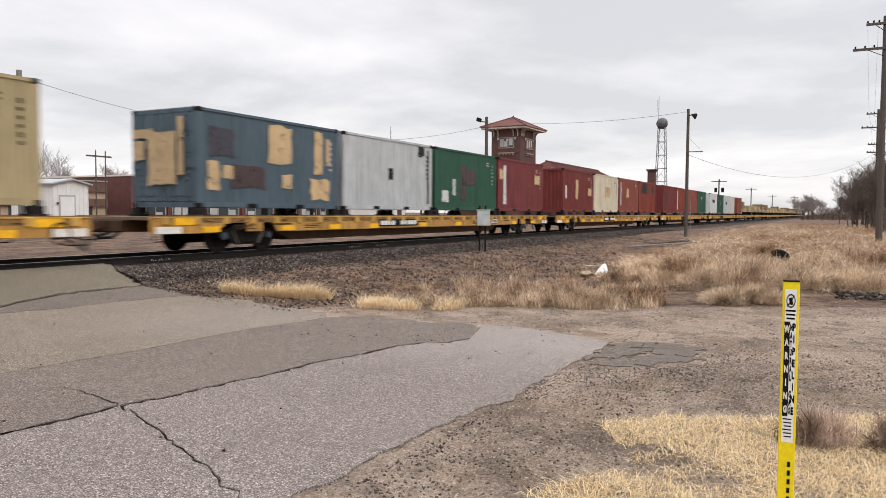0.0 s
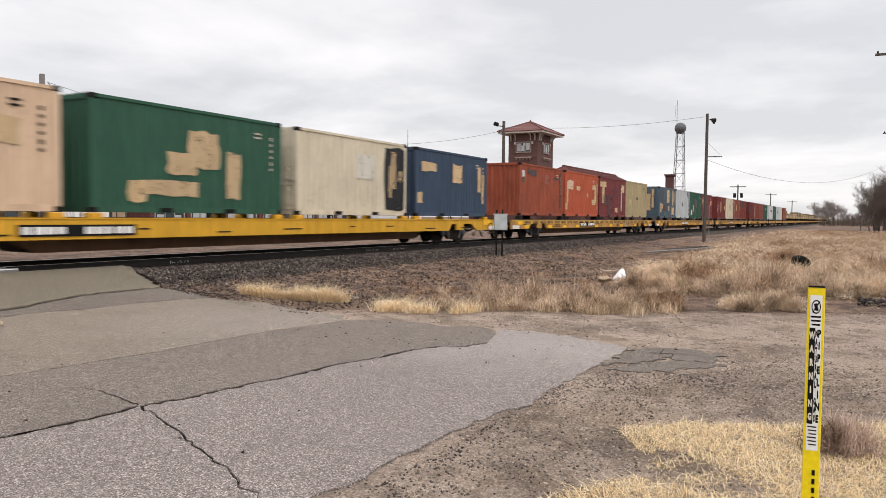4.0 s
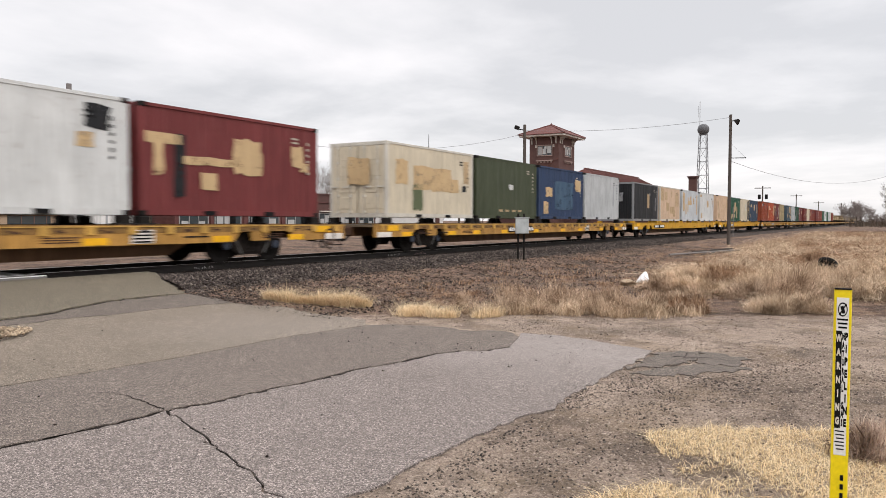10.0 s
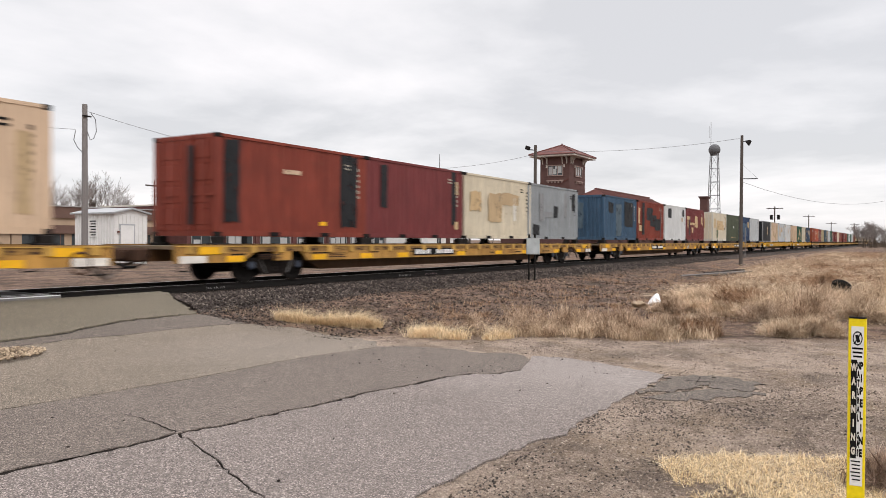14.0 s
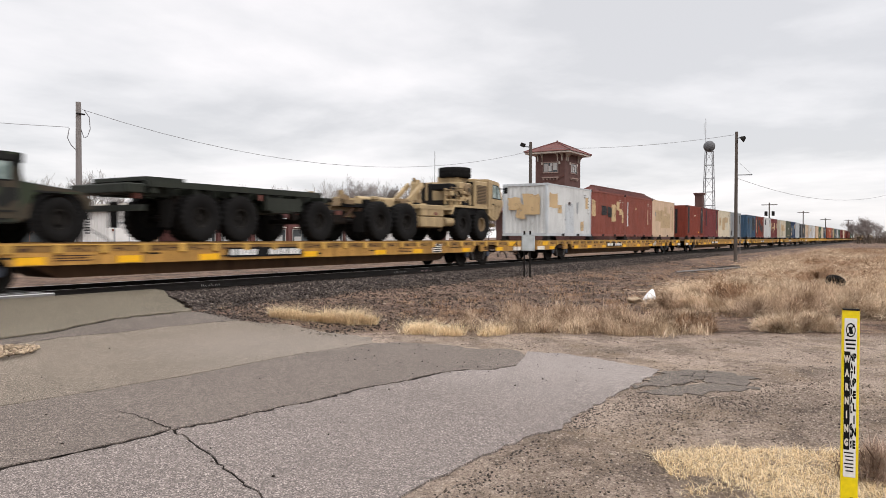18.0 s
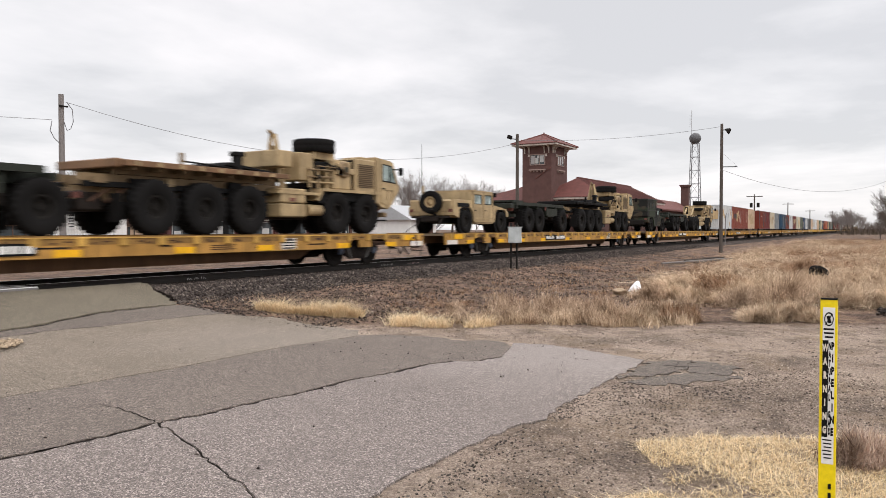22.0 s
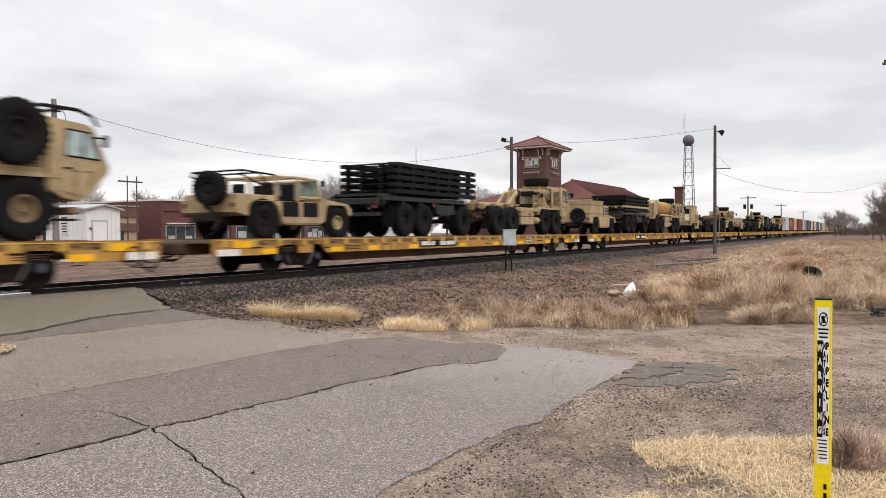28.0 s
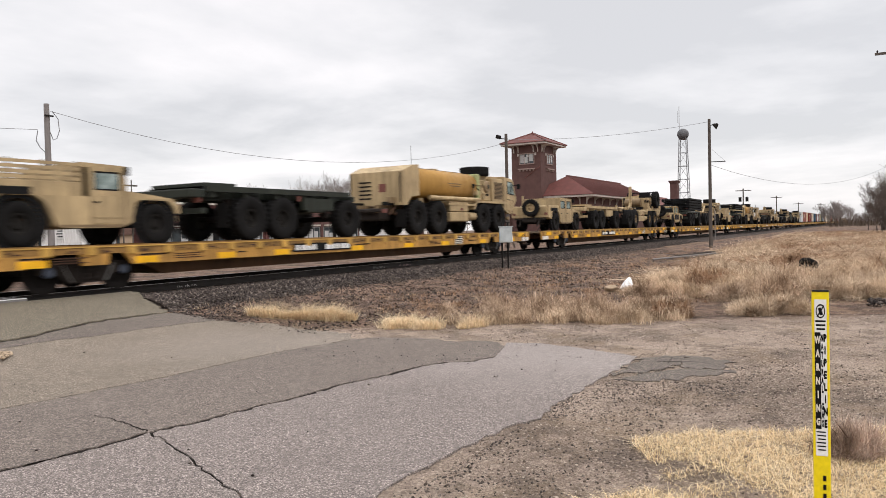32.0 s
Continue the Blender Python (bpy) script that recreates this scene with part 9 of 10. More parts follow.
    if five:
        tan = kind == "tan_rack"
        rk, tail, nose = "rack_rust" if tan else "black", -0.85, 4.5
        rack = tagged(empty("flat_rack"), ("rusty tan" if tan else "black-green") + " steel flat rack lying on a truck bed", "flat rack")
        part("bed_plate", boxed(tail, nose, -1.15, 1.15, 1.62, 1.68), rk, rack)
        for s in (-1, 1):
            part("beam", boxed(tail + 0.15, nose, s * 0.5 - 0.08, s * 0.5 + 0.08, 1.42, 1.62), "mil_tan_dark" if tan else "steel_dark", rack)
            part("side_rail", boxed(tail - 0.05, nose, s * 1.17 - 0.05, s * 1.17 + 0.05, 1.57, 1.71, 0.012), rk, rack)
            for k in range(8):
                part("lash_ring", boxed(tail + 0.25 + k * 0.62, tail + 0.37 + k * 0.62, s * 1.23 - 0.02, s * 1.23 + 0.02, 1.59, 1.68), "mil_tan" if tan else "steel_dark", rack)
        for k in range(7):
            part("cross_member", boxed(tail + 0.3 + k * 0.72, tail + 0.38 + k * 0.72, -1.12, 1.12, 1.50, 1.62), "mil_tan_dark" if tan else "steel_dark", rack)
        part("end_sill", boxed(tail - 0.16, tail + 0.02, -1.1, 1.1, 1.54, 1.74, 0.02), rk, rack)
        part("folded_end_frame", prism(bmesh.new(), [(4.25, 1.7), (4.5, 1.7), (2.35, 1.90), (2.3, 1.82)], -1.05, 1.05), "black", rack, "black folded end frame")
        part("stub", boxed(2.62, 2.84, -1.08, -0.86, 1.7, 2.12, 0.02), "black", rack)
        part("stub_head", boxed(2.56, 2.92, -1.1, -0.84, 2.08, 2.20, 0.02), "black", rack)
        part("lug", boxed(0.75, 0.83, -1.15, -1.05, 1.7, 2.0), "mil_tan_dark" if tan else "black", rack)
        part("chain_bar", tube(bmesh.new(), (0.8, -1.1, 1.8), (2.6, -1.0, 1.76), 0.022, sides=6), "black", rack)
        loads.append((rack, x))
    return t


def trailer(kind, x):
    """Three-axle flat trailer, drawbar along +x, origin over its rear axle."""
    col = "mil_tan" if kind == "tan" else "mil_green"
    words = {"tan": "desert-tan three-axle flat-bed trailer", "green": "dark green three-axle flat-bed trailer", "stack": "dark green three-axle trailer under a stack of racks", "stack_tan": "dark green three-axle trailer under a stack of racks"}
    t = empty("trailer", None, words[kind], "trailer", "trailers on the train")
    for a in (0.0, 1.28, 4.38):
        axle(t, a, 0.60, 0.98, HT, HR, "rim_dark", t)
        for w in [o for o in t.children if o.name.startswith("wheel") and abs(o.location.x - a) < 0.01]:
            w.scale = (0.91, 0.95, 0.91)
    for s in (-1, 1):
        part("frame_rail", boxed(-1.7, 4.7, s * 0.5 - 0.07, s * 0.5 + 0.07, 1.08, 1.36), col, t)
        part("deck_rail", boxed(-1.5, 4.45, s * 1.05 - 0.10, s * 1.05 + 0.10, 1.28, 1.43), col, t)
        part("mud_flap", boxed(-0.95, -0.92, s * 0.98 - 0.2, s * 0.98 + 0.2, 0.35, 1.0), "rubber", t)
        part("tail_lamp", boxed(-1.76, -1.70, s * 0.95 - 0.12, s * 0.95 + 0.12, 1.0, 1.12), "brick_red", t, "red tail lamp")
        part("rib", boxed(2.2, 3.6, s * 1.05 - 0.08, s * 1.05 + 0.08, 0.85, 1.2), col, t)
    for k in range(6):
        part("cross_beam", boxed(-1.4 + k * 1.2, -1.24 + k * 1.2, -1.1, 1.1, 1.14, 1.30), col, t)
    part("rear_bumper", boxed(-1.75, -1.6, -1.15, 1.15, 0.72, 0.86), col, t)
    part("turntable", tube(bmesh.new(), (4.38, 0, 0.85), (4.38, 0, 1.1), 0.5, sides=18), "steel_dark", t)
    part("drawbar", prism(bmesh.new(), [(4.4, 0.62), (6.4, 0.62), (6.4, 0.74), (4.4, 0.8)], -0.12, 0.12), col, t)
    part("tool_box", boxed(2.4, 3.2, -1.12, -0.7, 0.78, 1.16, 0.02), col, t)
    part("reflector", boxed(1.9, 2.0, -1.17, -1.15, 1.1, 1.25), "brick_red", t, "small red reflector")
    for k in range(5):
        part("deck_slat", boxed(-1.3 + k * 1.2, -0.4 + k * 1.2, -0.95, 0.95, 1.40, 1.45), "steel_dark" if col == "mil_green" else "mil_tan_dark", t)
    for x_ in (-0.4, 0.7, 1.9, 3.7):
        part("spring_hanger", boxed(x_ - 0.09, x_ + 0.09, -0.78, -0.6, 0.62, 1.12), "frame_grime", t)
    part("brake_tank", tube(bmesh.new(), (2.2, -0.55, 0.9), (3.1, -0.55, 0.9), 0.16, sides=12), col, t)
    part("tail_frame", boxed(-1.85 if kind.startswith("stack") else -2.05, -1.6, -1.1, 1.1, 1.12, 1.34, 0.02), col, t)
    part("bed_end", boxed(-1.5, -0.4, -1.0, 1.0, 1.43, 1.52), col, t)
    if kind.startswith("stack"):
        for k in range(5):
            mat = "mil_tan" if kind == "stack_tan" and k == 1 else "black"
            z = 1.54 + k * 0.24
            rack = tagged(empty("folded_rack"), ("sand-coloured" if mat == "mil_tan" else "black") + " steel flat rack in a stack on a trailer", "flat rack", "stacked flat racks")
            for s in (-1, 1):
                part("side_beam", boxed(-0.66, 5.16, s * 1.08 - 0.11, s * 1.08 + 0.11, z, z + 0.15, 0.012), mat, rack)
                part("beam", boxed(-0.6, 5.1, s * 0.45 - 0.08, s * 0.45 + 0.08, z - 0.02, z + 0.1), mat, rack)
                for e in (-0.74, 5.24):
                    part("end_post", boxed(e - 0.12, e + 0.12, s * 1.06 - 0.14, s * 1.06 + 0.14, z - 0.01, z + 0.13, 0.02), mat, rack)
                for j in range(7 if k < 4 else 0):
                    part("bracket", boxed(-0.5 + j * 0.88, -0.4 + j * 0.88, s * 1.1 - 0.1, s * 1.1 + 0.1, z + 0.15, z + 0.238), "steel_dark", rack)
            for j in range(9):
                part("slat", boxed(-0.6 + j * 0.69, -0.42 + j * 0.69, -1.0, 1.0, z + 0.1, z + 0.14), mat, rack)
            loads.append((rack, x))
    return t


def light_truck(kind, x):
    """Four-wheel light truck, nose along +x, origin over its rear axle."""
    words = {"cargo": "desert-tan light army truck with two doors and a slatted cargo bed", "shelter": "desert-tan light army truck carrying a tall box shelter", "green": "dark camouflaged light army truck with a box shelter", "low": "desert-tan light army truck with a long low cargo box", "open": "desert-tan open light army truck with bare roll bars", "spare": "desert-tan four-door light army truck with a spare wheel on the tail"}
    t = empty("light_truck", None, words[kind], "light truck", "light army trucks on the train")
    col = "camo" if kind == "green" else "mil_tan"
    for a in (0.0, 3.28):
        axle(t, a, 0.47, 0.92, UT, UR, "mil_tan" if kind == "open" and a > 1 else "rim_dark", t)
    low = [(-1.05, 0.72), (-0.62, 0.62), (-0.58, 0.95), (-0.35, 1.05), (0.35, 1.05), (0.56, 0.9), (0.78, 0.42), (0.95, 0.38), (2.35, 0.38), (2.62, 0.5), (2.72, 0.95), (2.95, 1.03), (3.62, 1.0), (3.80, 0.86), (3.86, 0.70), (3.98, 0.72), (3.98, 0.90), (3.78, 1.06), (2.50, 1.20), (2.45, 1.06), (-1.05, 1.06)]
    body = part("body", prism(bmesh.new(), low, -1.07, 1.07), col, t)
    part("chassis", boxed(-1.0, 3.7, -0.45, 0.45, 0.42, 0.7), "steel_dark", t)
    for s in (-1, 1):
        for a in (0.0, 3.28):
            # Black ring round each wheel darkens the arch.
            part("wheel_arch", lathe(bmesh.new(), [(0.50, -0.02), (0.62, -0.02), (0.62, 0.02), (0.50, 0.02), (0.50, -0.02)], pose(a, s * 1.0, 0.50, 90, 0, 0), 20), "black", t, "black ring in the wheel arch")
        part("sill_line", boxed(0.8, 2.4, s * 1.075 - 0.006, s * 1.075 + 0.006, 0.40, 0.45), "mil_tan_dark" if kind != "green" else "mil_green", t)
    part("hood", prism(bmesh.new(), [(2.5, 1.19), (3.75, 1.06), (3.92, 0.94), (3.92, 0.99), (3.72, 1.12), (2.5, 1.25)], -0.78, 0.78), col, t)
    part("grille", boxed(3.97, 4.0, -0.5, 0.5, 0.72, 0.98), "black", t, "dark slotted grille")
    part("front_bumper", boxed(3.95, 4.1, -0.85, 0.85, 0.5, 0.66, 0.02), col if kind == "green" else "mil_tan_dark", t)
    part("rear_bumper", boxed(-1.14, -1.05, -0.9, 0.9, 0.60, 0.68), "frame_grime", t)
    for s in (-1, 1):
        part("headlamp", lathe(bmesh.new(), [(0, 0.02), (0.085, 0.02), (0.085, -0.02), (0, -0.02)], pose(4.0, s * 0.68, 0.88, 0, 90, 0), 12), "white", t, "pale round headlamp")
        part("tail_lamp", boxed(-1.075, -1.05, s * 0.92 - 0.09, s * 0.92 + 0.09, 0.85, 0.97), "brick_red", t, "red tail lamp")
        part("mirror", boxed(2.40, 2.44, s * 1.17 - 0.07, s * 1.17 + 0.07, 1.55, 1.74), "black", t)
        part("fender_line", boxed(2.75, 3.7, s * 1.075 - 0.012, s * 1.075 + 0.012, 1.01, 1.05), col, t)
    roof_z = 1.72
    wind = bmesh.new()
    if kind != "open":
        part("windscreen_frame", prism(bmesh.new(), [(2.44, 1.18), (2.54, 1.18), (2.50, roof_z), (2.40, roof_z)], -1.02, 1.02), col, t)
        prism(wind, [(2.545, 1.27), (2.555, 1.27), (2.52, 1.65), (2.51, 1.65)], -0.9, 0.9)
        part("windscreen", wind, "glass_sky", t, "pale flat windscreen")
        cab_back = {"cargo": 1.42, "spare": 0.62, "shelter": 1.5, "green": 1.45, "low": 1.42}[kind]
        part("roof", prism(bmesh.new(), [(cab_back, roof_z - 0.02), (2.52, roof_z - 0.02), (2.50, roof_z + 0.05), (cab_back, roof_z + 0.08)], -1.03, 1.03), col, t)
        doors = ((0.62, 1.5), (1.56, 2.42)) if kind == "spare" else ((1.56, 2.42),)
        for s in (-1, 1):
            for a, b in doors:
                dr = part("door", boxed(a, b, s * 1.06 - 0.02, s * 1.06 + 0.02, 0.48, 1.08), col, t)
                top = bmesh.new()
                for q in ((a, b, 1.62, 1.72), (a, b, 1.08, 1.2), (a, a + 0.1, 1.2, 1.62), (b - 0.1, b, 1.2, 1.62)):
                    box(top, q[0], q[1], s * 1.045 - 0.025, s * 1.045 + 0.025, q[2], q[3])
                part("window_frame", top, col, dr)
                part("window", boxed(a + 0.1, b - 0.1, s * 1.04 - 0.008, s * 1.04 + 0.008, 1.2, 1.62), "cab_glass", dr, "pale side window")
                if s < 0:
                    seal = bmesh.new()
                    for q in ((a + 0.1, b - 0.1, 1.585, 1.62), (a + 0.1, b - 0.1, 1.2, 1.235), (a + 0.1, a + 0.14, 1.235, 1.585), (b - 0.14, b - 0.1, 1.235, 1.585)):
                        box(seal, q[0], q[1], -1.062, -1.048, q[2], q[3])
                    part("window_seal", seal, "black", dr, "black window seal")
                    part("door_seam", boxed(b - 0.005, b + 0.03, -1.083, -1.07, 0.5, 1.66), "mil_tan_dark" if kind != "green" else "mil_green", dr)
                    part("door_rib", boxed(a + 0.08, b - 0.08, -1.098, -1.08, 0.60, 0.64), col, dr)
                part("handle", boxed(a + 0.08, a + 0.2, s * 1.09 - 0.012, s * 1.09 + 0.012, 0.92, 0.96), "black", dr)
        part("cab_rear", boxed(cab_back - 0.05, cab_back, -1.02, 1.02, 1.0, roof_z), col, t)
    if kind in ("cargo", "spare"):
        c1 = 1.36 if kind == "cargo" else 0.56
        # Floor takes a dark material for the shaded inside of the bed.
        part("bed_floor", boxed(-1.0, c1, -0.98, 0.98, 1.06, 1.10), "frame_grime", t, "cargo floor darkened for the shaded bed")
        for s in (-1, 1):
            part("bed_side", boxed(-1.02, c1, s * 1.01 - 0.03, s * 1.01 + 0.03, 1.05, 1.36, 0.012), "mil_tan", t)
            # Slot drawn as a flat black bar; its dark is only colour.
            part("side_slot", boxed(-0.72, 0.25, s * 1.075 - 0.012, s * 1.075 + 0.012, 1.06, 1.22), "black", t, "black bar for the dark slot above the wheel arch")
        part("tailgate", boxed(-1.06, -1.0, -0.98, 0.98, 0.86, 1.30, 0.012), "mil_tan", t)
        if kind == "cargo":
            for s in (-1, 1):
                for k in range(4):
                    part("slat", boxed(-1.0, 1.34, s * 1.03 - 0.015, s * 1.03 + 0.015, 1.39 + k * 0.105, 1.455 + k * 0.105), "mil_tan", t)
                for x_ in (-0.95, -0.2, 0.55, 1.28):
                    part("slat_post", boxed(x_, x_ + 0.06, s * 1.0 - 0.02, s * 1.0 + 0.02, 1.3, 1.80), "mil_tan_dark", t)
        else:
            part("bed_post", tube(bmesh.new(), (-0.85, 0.5, 1.05), (-0.85, 0.5, 1.92), 0.06, sides=8), "mil_tan", t)
            part("stowed_roll", tube(bmesh.new(), (-0.7, -0.75, 1.22), (-0.7, 0.7, 1.22), 0.14, sides=12), "canvas", t, "rolled tan canvas")
            part("roof_rim", boxed(0.55, 2.5, -1.06, -1.03, 1.70, 1.74), "mil_tan_dark", t)
    if kind in ("spare", "low", "cargo", "open"):
        part("rear_frame", boxed(-1.25, -0.55, -0.38, 0.38, 0.46, 0.70, 0.04), "frame_grime", t, "dark frame and tow gear under the tail")
        for s in (-1, 1):
            part("shackle_arm", tube(bmesh.new(), (-1.05, s * 0.55, 0.6), (-1.35, s * 0.5, 0.25), 0.04, sides=6), "frame_grime", t)
    if kind in ("spare", "open", "low"):
        wheel(t, UT, UR, pose(-1.30, -0.15 if kind == "spare" else -0.35, {"spare": 1.24, "open": 1.36, "low": 1.10}[kind], 0, 0, -76), "mil_tan" if kind == "spare" else "rim_dark", "spare_wheel")
        part("spare_carrier", tube(bmesh.new(), (-1.05, -0.1, 0.75), (-1.4, -0.1, 1.25), 0.05, sides=6), "mil_tan_dark", t)
        part("tail_arm", tube(bmesh.new(), (-1.05, -0.3, 0.6), (-1.5, -0.3, 0.95), 0.05, sides=6), "steel_dark", t)
    if kind == "shelter":
        sh = part("shelter_box", boxed(-1.16, 1.5, -1.07, 1.07, 1.02, 2.5, 0.025), "mil_tan", t)
        part("shelter_roof", boxed(-1.19, 1.53, -1.1, 1.1, 2.46, 2.54), "mil_tan", sh)
        part("rear_door", boxed(-1.19, -1.165, -0.2, 0.75, 1.05, 2.35), "mil_tan", sh)
        part("vent", boxed(-1.24, -1.165, -0.92, -0.52, 1.80, 2.22), "black", sh, "dark louvred vent")
        part("notice_panel", boxed(-1.2, -1.165, -0.90, -0.54, 1.18, 1.74), "white_plate", sh, "scuffed pale notice panel")
        part("notice_panel", boxed(-1.2, -1.192, 0.15, 0.55, 1.85, 2.1), "stencil_white", sh, "scuffed pale notice panel")
        for a, b, c_, d_ in ((-0.25, 0.8, 2.36, 2.40), (-0.25, -0.21, 1.05, 2.36), (0.78, 0.82, 1.05, 2.36), (-0.1, 0.65, 1.58, 1.62), (0.05, 0.12, 1.2, 1.5)):
            part("door_strap", boxed(-1.205, -1.165, a, b, c_, d_), "mil_tan_dark", sh)
        for k in range(5):
            part("rear_fitting", boxed(-1.215, -1.165, -0.35 + 0.3 * k, -0.22 + 0.3 * k, 1.28 + 0.13 * (k % 3), 1.36 + 0.13 * (k % 3)), ("black", "mil_tan_dark")[k % 2], sh)
        for a in (-0.95, -0.2, 0.6):
            for z_ in (1.3, 1.9):
                part("lifting_eye", boxed(a, a + 0.08, -1.088, -1.07, z_, z_ + 0.1), "mil_tan_dark", sh)
        part("snorkel", tube(bmesh.new(), (2.30, -1.0, 1.3), (2.30, -1.0, 2.05), 0.05, sides=8), "galv", t)
        part("lower_panel", boxed(-1.0, 0.85, -1.09, -1.06, 0.90, 1.08), "mil_tan", t)
        for s in (-1, 1):
            part("shelter_rail", boxed(-0.7, 1.5, s * 1.085 - 0.02, s * 1.085 + 0.02, 1.02, 1.10), "mil_tan_dark", sh)
            part("side_grille", boxed(0.86, 1.50, s * 1.12 - 0.05, s * 1.12 + 0.05, 1.12, 1.78, 0.02), "mil_tan", sh)
            part("grille_back", boxed(0.91, 1.45, s * 1.172 - 0.004, s * 1.172 + 0.004, 1.18, 1.72), "grille_brown", sh)
            for k in range(8 if s < 0 else 0):
                part("grille_slat", boxed(0.92, 1.44, s * 1.182 - 0.008, s * 1.182 + 0.008, 1.2 + k * 0.063, 1.23 + k * 0.063), "mil_tan", sh)
            # Flat black plate below the grille; no recess is cut.
            part("side_hollow", boxed(0.9, 1.5, s * 1.08 - 0.012, s * 1.08 + 0.012, 0.62, 0.92), "black", sh, "black plate below the side grille")
        part("aerial", tube(bmesh.new(), (-1.0, -0.9, 2.5), (-1.0, -0.9, 2.95), 0.05, sides=8), "galv", sh)
    if kind == "green":
        sh = part("shelter_box", boxed(-1.16, 1.42, -1.08, 1.08, 1.08, 2.32, 0.025), "camo", t)
        part("shelter_roof", boxed(-1.2, 1.46, -1.12, 1.12, 2.3, 2.4, 0.02), "mil_green", sh)
        part("shelter_belt", boxed(-1.19, 1.45, -1.11, 1.11, 1.52, 1.6), "mil_green", sh)
        part("rear_panel", boxed(-1.19, -1.16, -0.7, 0.7, 1.15, 1.45), "camo", sh)
        part("rear_plate", boxed(-1.21, -1.165, 0.05, 0.7, 1.66, 1.84), "stencil_white", sh, "pale stencilled plate")
        part("rear_frame", boxed(-1.4, -0.5, -0.8, 0.8, 0.48, 0.85, 0.04), "steel_dark", t, "dark frame under the tail")
        for a in (-0.6, 0.35):
            part("side_window", boxed(a, a + 0.42, -1.095, -1.08, 1.72, 2.12), "mil_green", sh, "dark shelter hatch")
        part("beacon", tube(bmesh.new(), (1.1, -0.6, 2.4), (1.1, -0.6, 2.52), 0.07, sides=10), "brick_red", sh, "small red beacon")
    if kind == "low":
        sh = part("cargo_box", boxed(-1.05, 1.4, -1.05, 1.05, 1.06, 1.98, 0.02), "mil_tan", t)
        part("box_lid", boxed(-1.08, 1.42, -1.08, 1.08, 1.95, 2.03), "mil_tan", sh)
        part("box_lip", boxed(-1.07, 1.41, -1.07, 1.07, 1.76, 1.80), "mil_tan_dark", sh)
        part("box_lip", boxed(-1.07, 1.41, -1.07, 1.07, 1.22, 1.26), "mil_tan_dark", sh)
        part("stowed_pole", tube(bmesh.new(), (-1.05, 0.95, 0.95), (-0.1, 1.3, 0.05), 0.04, sides=6), "steel_dark", t)
    if kind == "open":
        front, rear = bmesh.new(), bmesh.new()
        for q in (-0.97, 0.97):
            for a, b in (((2.47, 1.18), (2.38, 1.74)), ((2.38, 1.74), (1.5, 1.78)), ((1.5, 1.78), (0.6, 1.76)), ((1.5, 1.05), (1.5, 1.78)), ((0.58, 1.08), (0.6, 1.76)), ((2.42, 1.2), (1.55, 1.2))):
                tube(front, (a[0], q, a[1]), (b[0], q, b[1]), 0.042, sides=6)
            for a, b in (((0.55, 1.80), (-0.75, 1.86)), ((-0.75, 1.86), (-0.8, 1.72)), ((-0.75, 1.74), (0.2, 1.42)), ((0.2, 1.42), (0.3, 1.06)), ((-0.1, 1.83), (0.5, 1.30))):
                tube(rear, (a[0], q, a[1]), (b[0], q, b[1]), 0.026, sides=6)
        for a, z in ((2.38, 1.74), (1.5, 1.78), (0.6, 1.76), (2.46, 1.2)):
            tube(front, (a, -0.97, z), (a, 0.97, z), 0.042, sides=6)
        for a, z in ((-0.75, 1.86), (-0.1, 1.83)):
            tube(rear, (a, -0.97, z), (a, 0.97, z), 0.026, sides=6)
        part("roll_cage", front, "mil_tan", t)
        part("roof_bows", rear, "black", t, "bare black roof bows")
        part("windscreen", prism(bmesh.new(), [(2.46, 1.24), (2.475, 1.24), (2.395, 1.70), (2.38, 1.70)], -0.92, 0.92), "cab_glass", t, "pale flat windscreen")
        part("cargo_bed", boxed(-1.0, 0.5, -1.0, 1.0, 1.05, 1.22, 0.02), "mil_tan", t)
        for a in (0.85, 1.75):
            for s in (-0.55, 0.55):
                part("seat", boxed(a - 0.25, a + 0.25, s - 0.25, s + 0.25, 1.0, 1.14, 0.03), "black", t)
                part("seat_back", boxed(a - 0.28, a - 0.18, s - 0.25, s + 0.25, 1.1, 1.6, 0.03), "black", t)
        part("wheel_post", boxed(2.15, 2.35, 0.3, 0.7, 1.05, 1.3), "black", t)
        for s in (-1, 1):
            # Flat black sheets on the solid side stand for shaded open doorways.
            part("door_gap", boxed(0.72, 1.44, s * 1.075 - 0.006, s * 1.075 + 0.006, 0.62, 1.05), "black", t, "black sheet for the shaded open doorway")
            part("door_gap", boxed(1.6, 2.3, s * 1.075 - 0.006, s * 1.075 + 0.006, 0.62, 1.05), "black", t, "black sheet for the shaded open doorway")
    for s in (-1, 1):
        for a, b in ((-0.7, -1.9), (3.7, 4.7)):
            part("tie_chain", tube(bmesh.new(), (a, s * 0.6, 0.55), (b, s * 0.75, 0.0), 0.014, sides=5), "steel_dark", t)
    return t


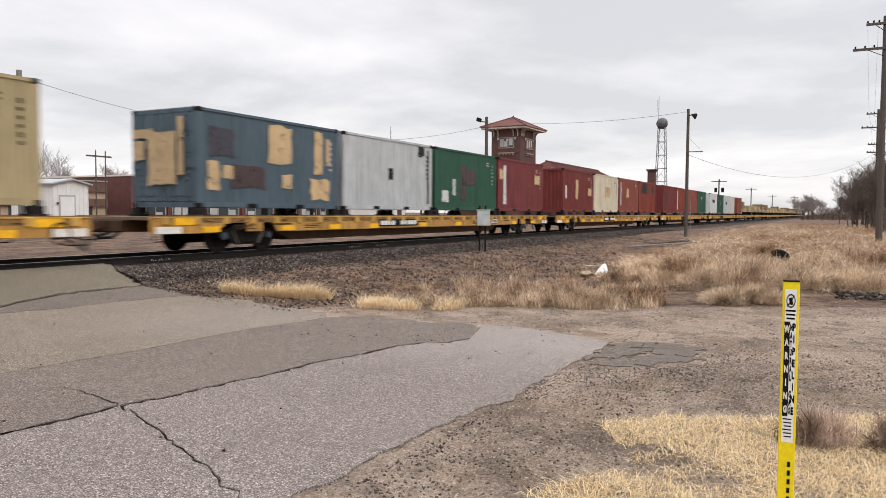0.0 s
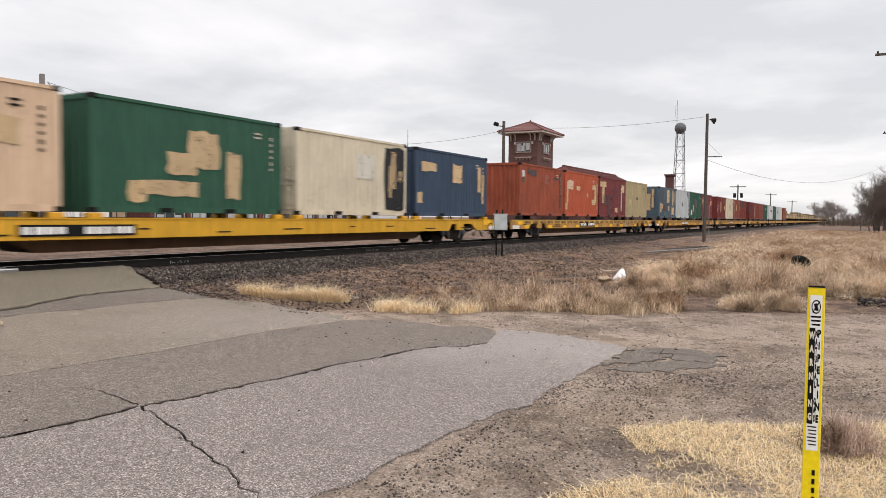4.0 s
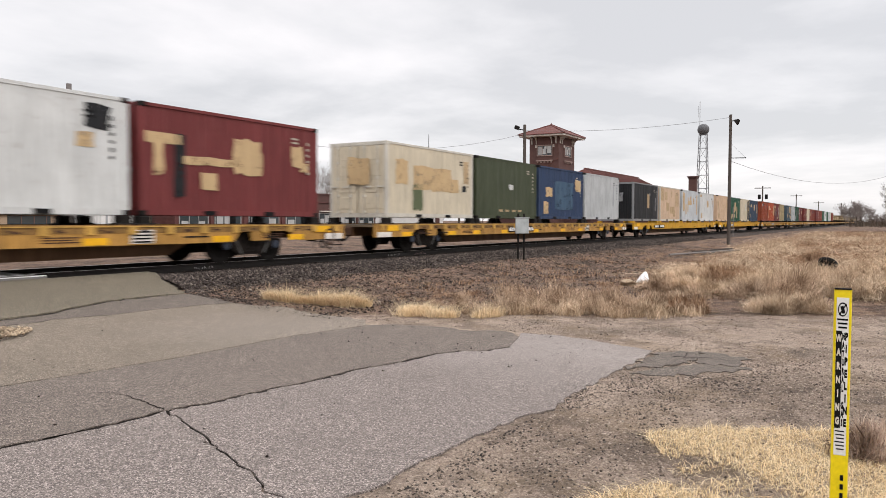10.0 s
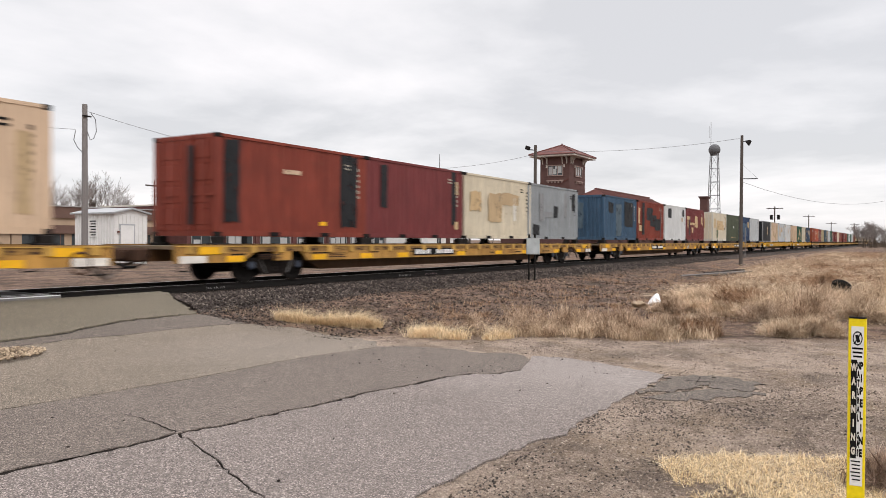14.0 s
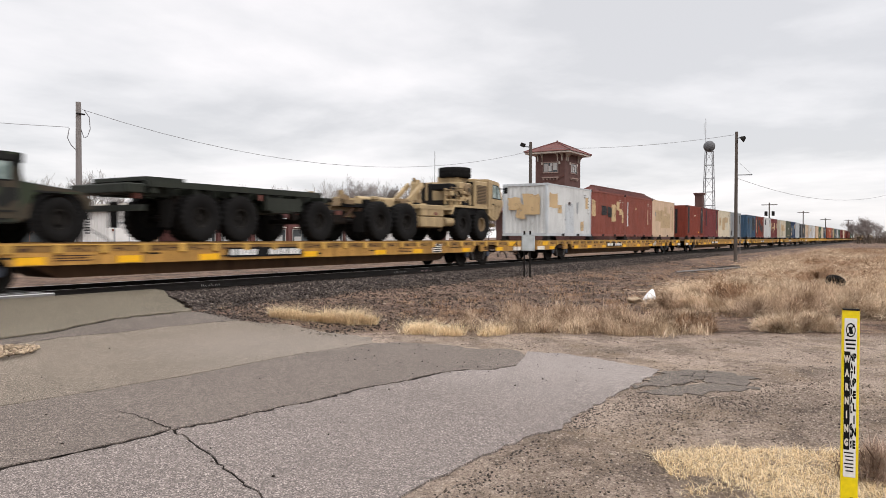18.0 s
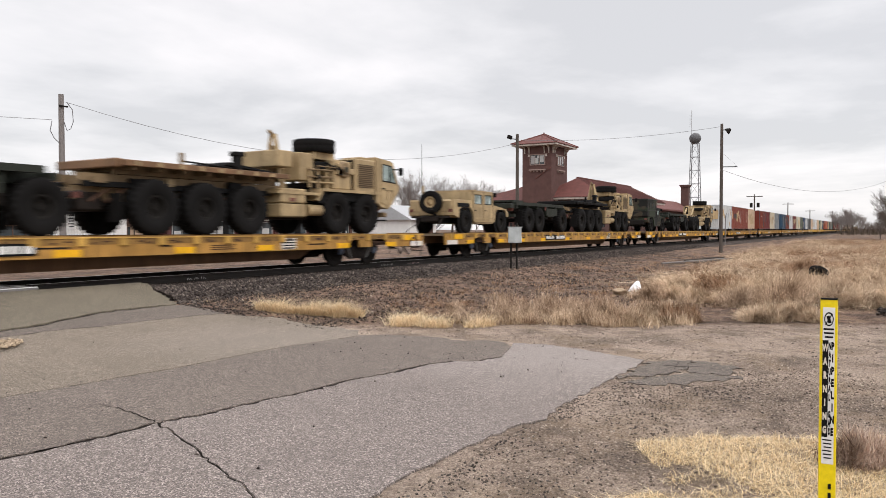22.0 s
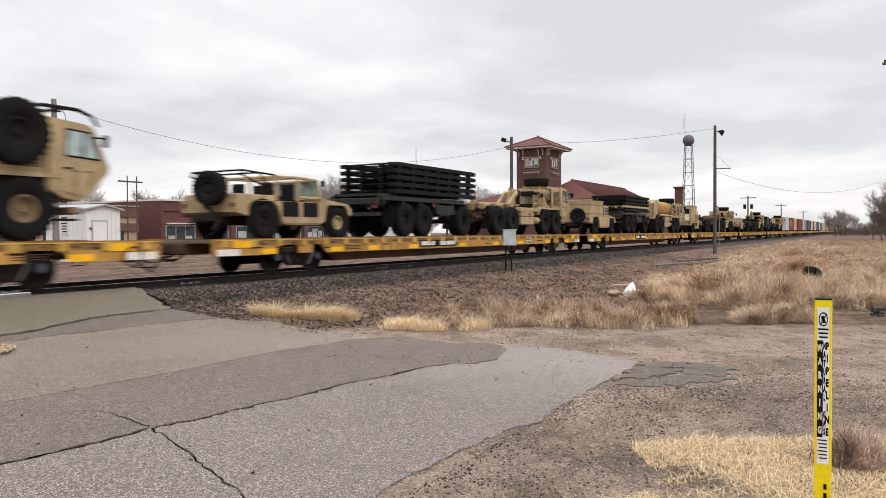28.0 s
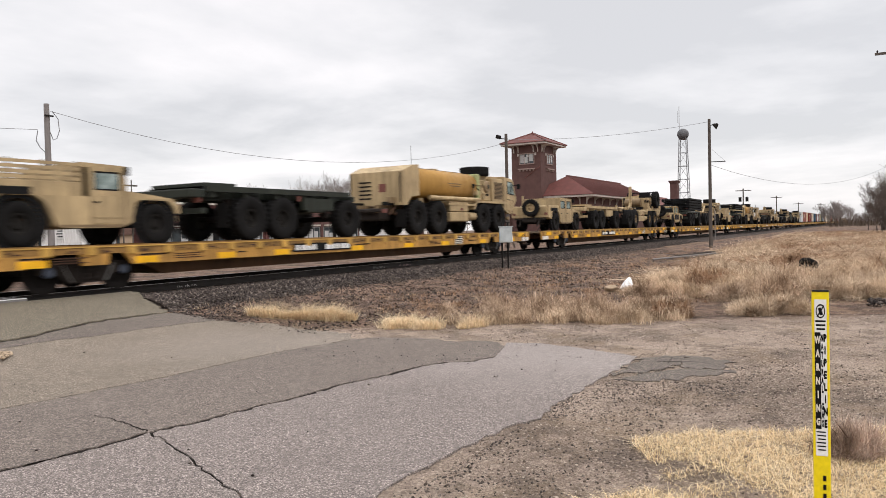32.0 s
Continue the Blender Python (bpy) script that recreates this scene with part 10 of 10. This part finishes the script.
loads = []
LOADS = {
    8: (("lhs", 3.12), ("green", -4.25), ("green", -11.1)),
    9: (("rack", 2.2), ("green", -5.08), ("spare", -11.3)),
    10: (("tan_rack", 2.05), ("green", -5.05), ("shelter", -11.25)),
    11: (("tanker", 3.32), ("stack_tan", -4.55), ("low", -11.28)),
    12: (("lhs", 3.45), ("stack", -4.2), ("open", -11.35)),
    13: (("lhs_old", 3.45), ("tan", -4.05), ("spare", -10.65)),
    14: (("tanker", 3.58), ("green", -5.05), ("cargo", -11.4)),
}
for k, (a, b, c) in LOADS.items():
    for build, (kind, x) in ((heavy_truck, a), (trailer, b), (light_truck, c)):
        start = len(loads)
        ob = build(kind, x)
        train.append((ob, car_at(k) + x, TRACK_Y, RAIL_Z + DECK + 0.02))
        for extra, ex in loads[start:]:
            train.append((extra, car_at(k) + ex, TRACK_Y, RAIL_Z + DECK + 0.02))
# the far head of the train: tan carriers, seen only at a great distance
def far_truck(tall):
    """A light truck of few parts for the distant head of the train."""
    t = empty("light_truck", None, "desert-tan army truck far up the train", "light truck", "light army trucks on the train")
    for a in (0.0, 3.28):
        for s in (-0.92, 0.92):
            part("wheel", UT, "rubber", t).matrix_basis = pose(a, s, 0.47)
    part("body", prism(bmesh.new(), [(-1.05, 0.55), (3.9, 0.55), (3.9, 0.95), (2.5, 1.15), (-1.05, 1.1)], -1.07, 1.07), "mil_tan", t)
    part("cab", prism(bmesh.new(), [(0.9, 1.1), (2.55, 1.1), (2.4, 1.75), (0.9, 1.75)], -1.0, 1.0), "mil_tan", t)
    part("window", boxed(1.3, 2.2, -1.015, -1.0, 1.25, 1.6), "glass", t)
    part("cargo_box", boxed(-1.05, 0.85, -1.03, 1.03, 1.1, 2.3 if tall else 1.7, 0.03), "mil_tan_dark" if tall else "mil_tan", t)
    return t


for k in range(-13, -3):
    for i in range(3):
        if k == -4 and i == 0:
            continue
        train.append((far_truck((k + i) % 3 == 0), car_at(k) - 9 + i * 8.5, TRACK_Y, RAIL_Z + DECK + 0.02))

# ---- what moves ----
def motions():
    for ob, x, y, z in train:
        walk(ob, [(t, pose(x + s, y, z)) for t, s in ROLLED])
    # every wheel set turns with the train; alike sets share one action
    last = ROLLED[-1][0]
    times = [i / 30 for i in range(int(last * 30) + 1)]
    far = np.interp(times, [t for t, s in ROLLED], [s for t, s in ROLLED])
    leads = {}
    for ob, *_ in train:
        for w in ob.children_recursive:
            kind = w.name.split(".")[0]
            if kind not in ("wheelset_front", "wheelset_rear"):
                continue
            if kind not in leads:
                x = 0.89 if kind == "wheelset_front" else -0.89
                walk(w, [(t, pose(x, 0, 0.425, 0, math.degrees(d / 0.425), 0)) for t, d in zip(times, far)])
                leads[kind] = w
            else:
                keys = w.animation_data_create()
                w.rotation_mode = "QUATERNION"
                keys.action = leads[kind].animation_data.action
                keys.action_slot = leads[kind].animation_data.action_slot


motions()
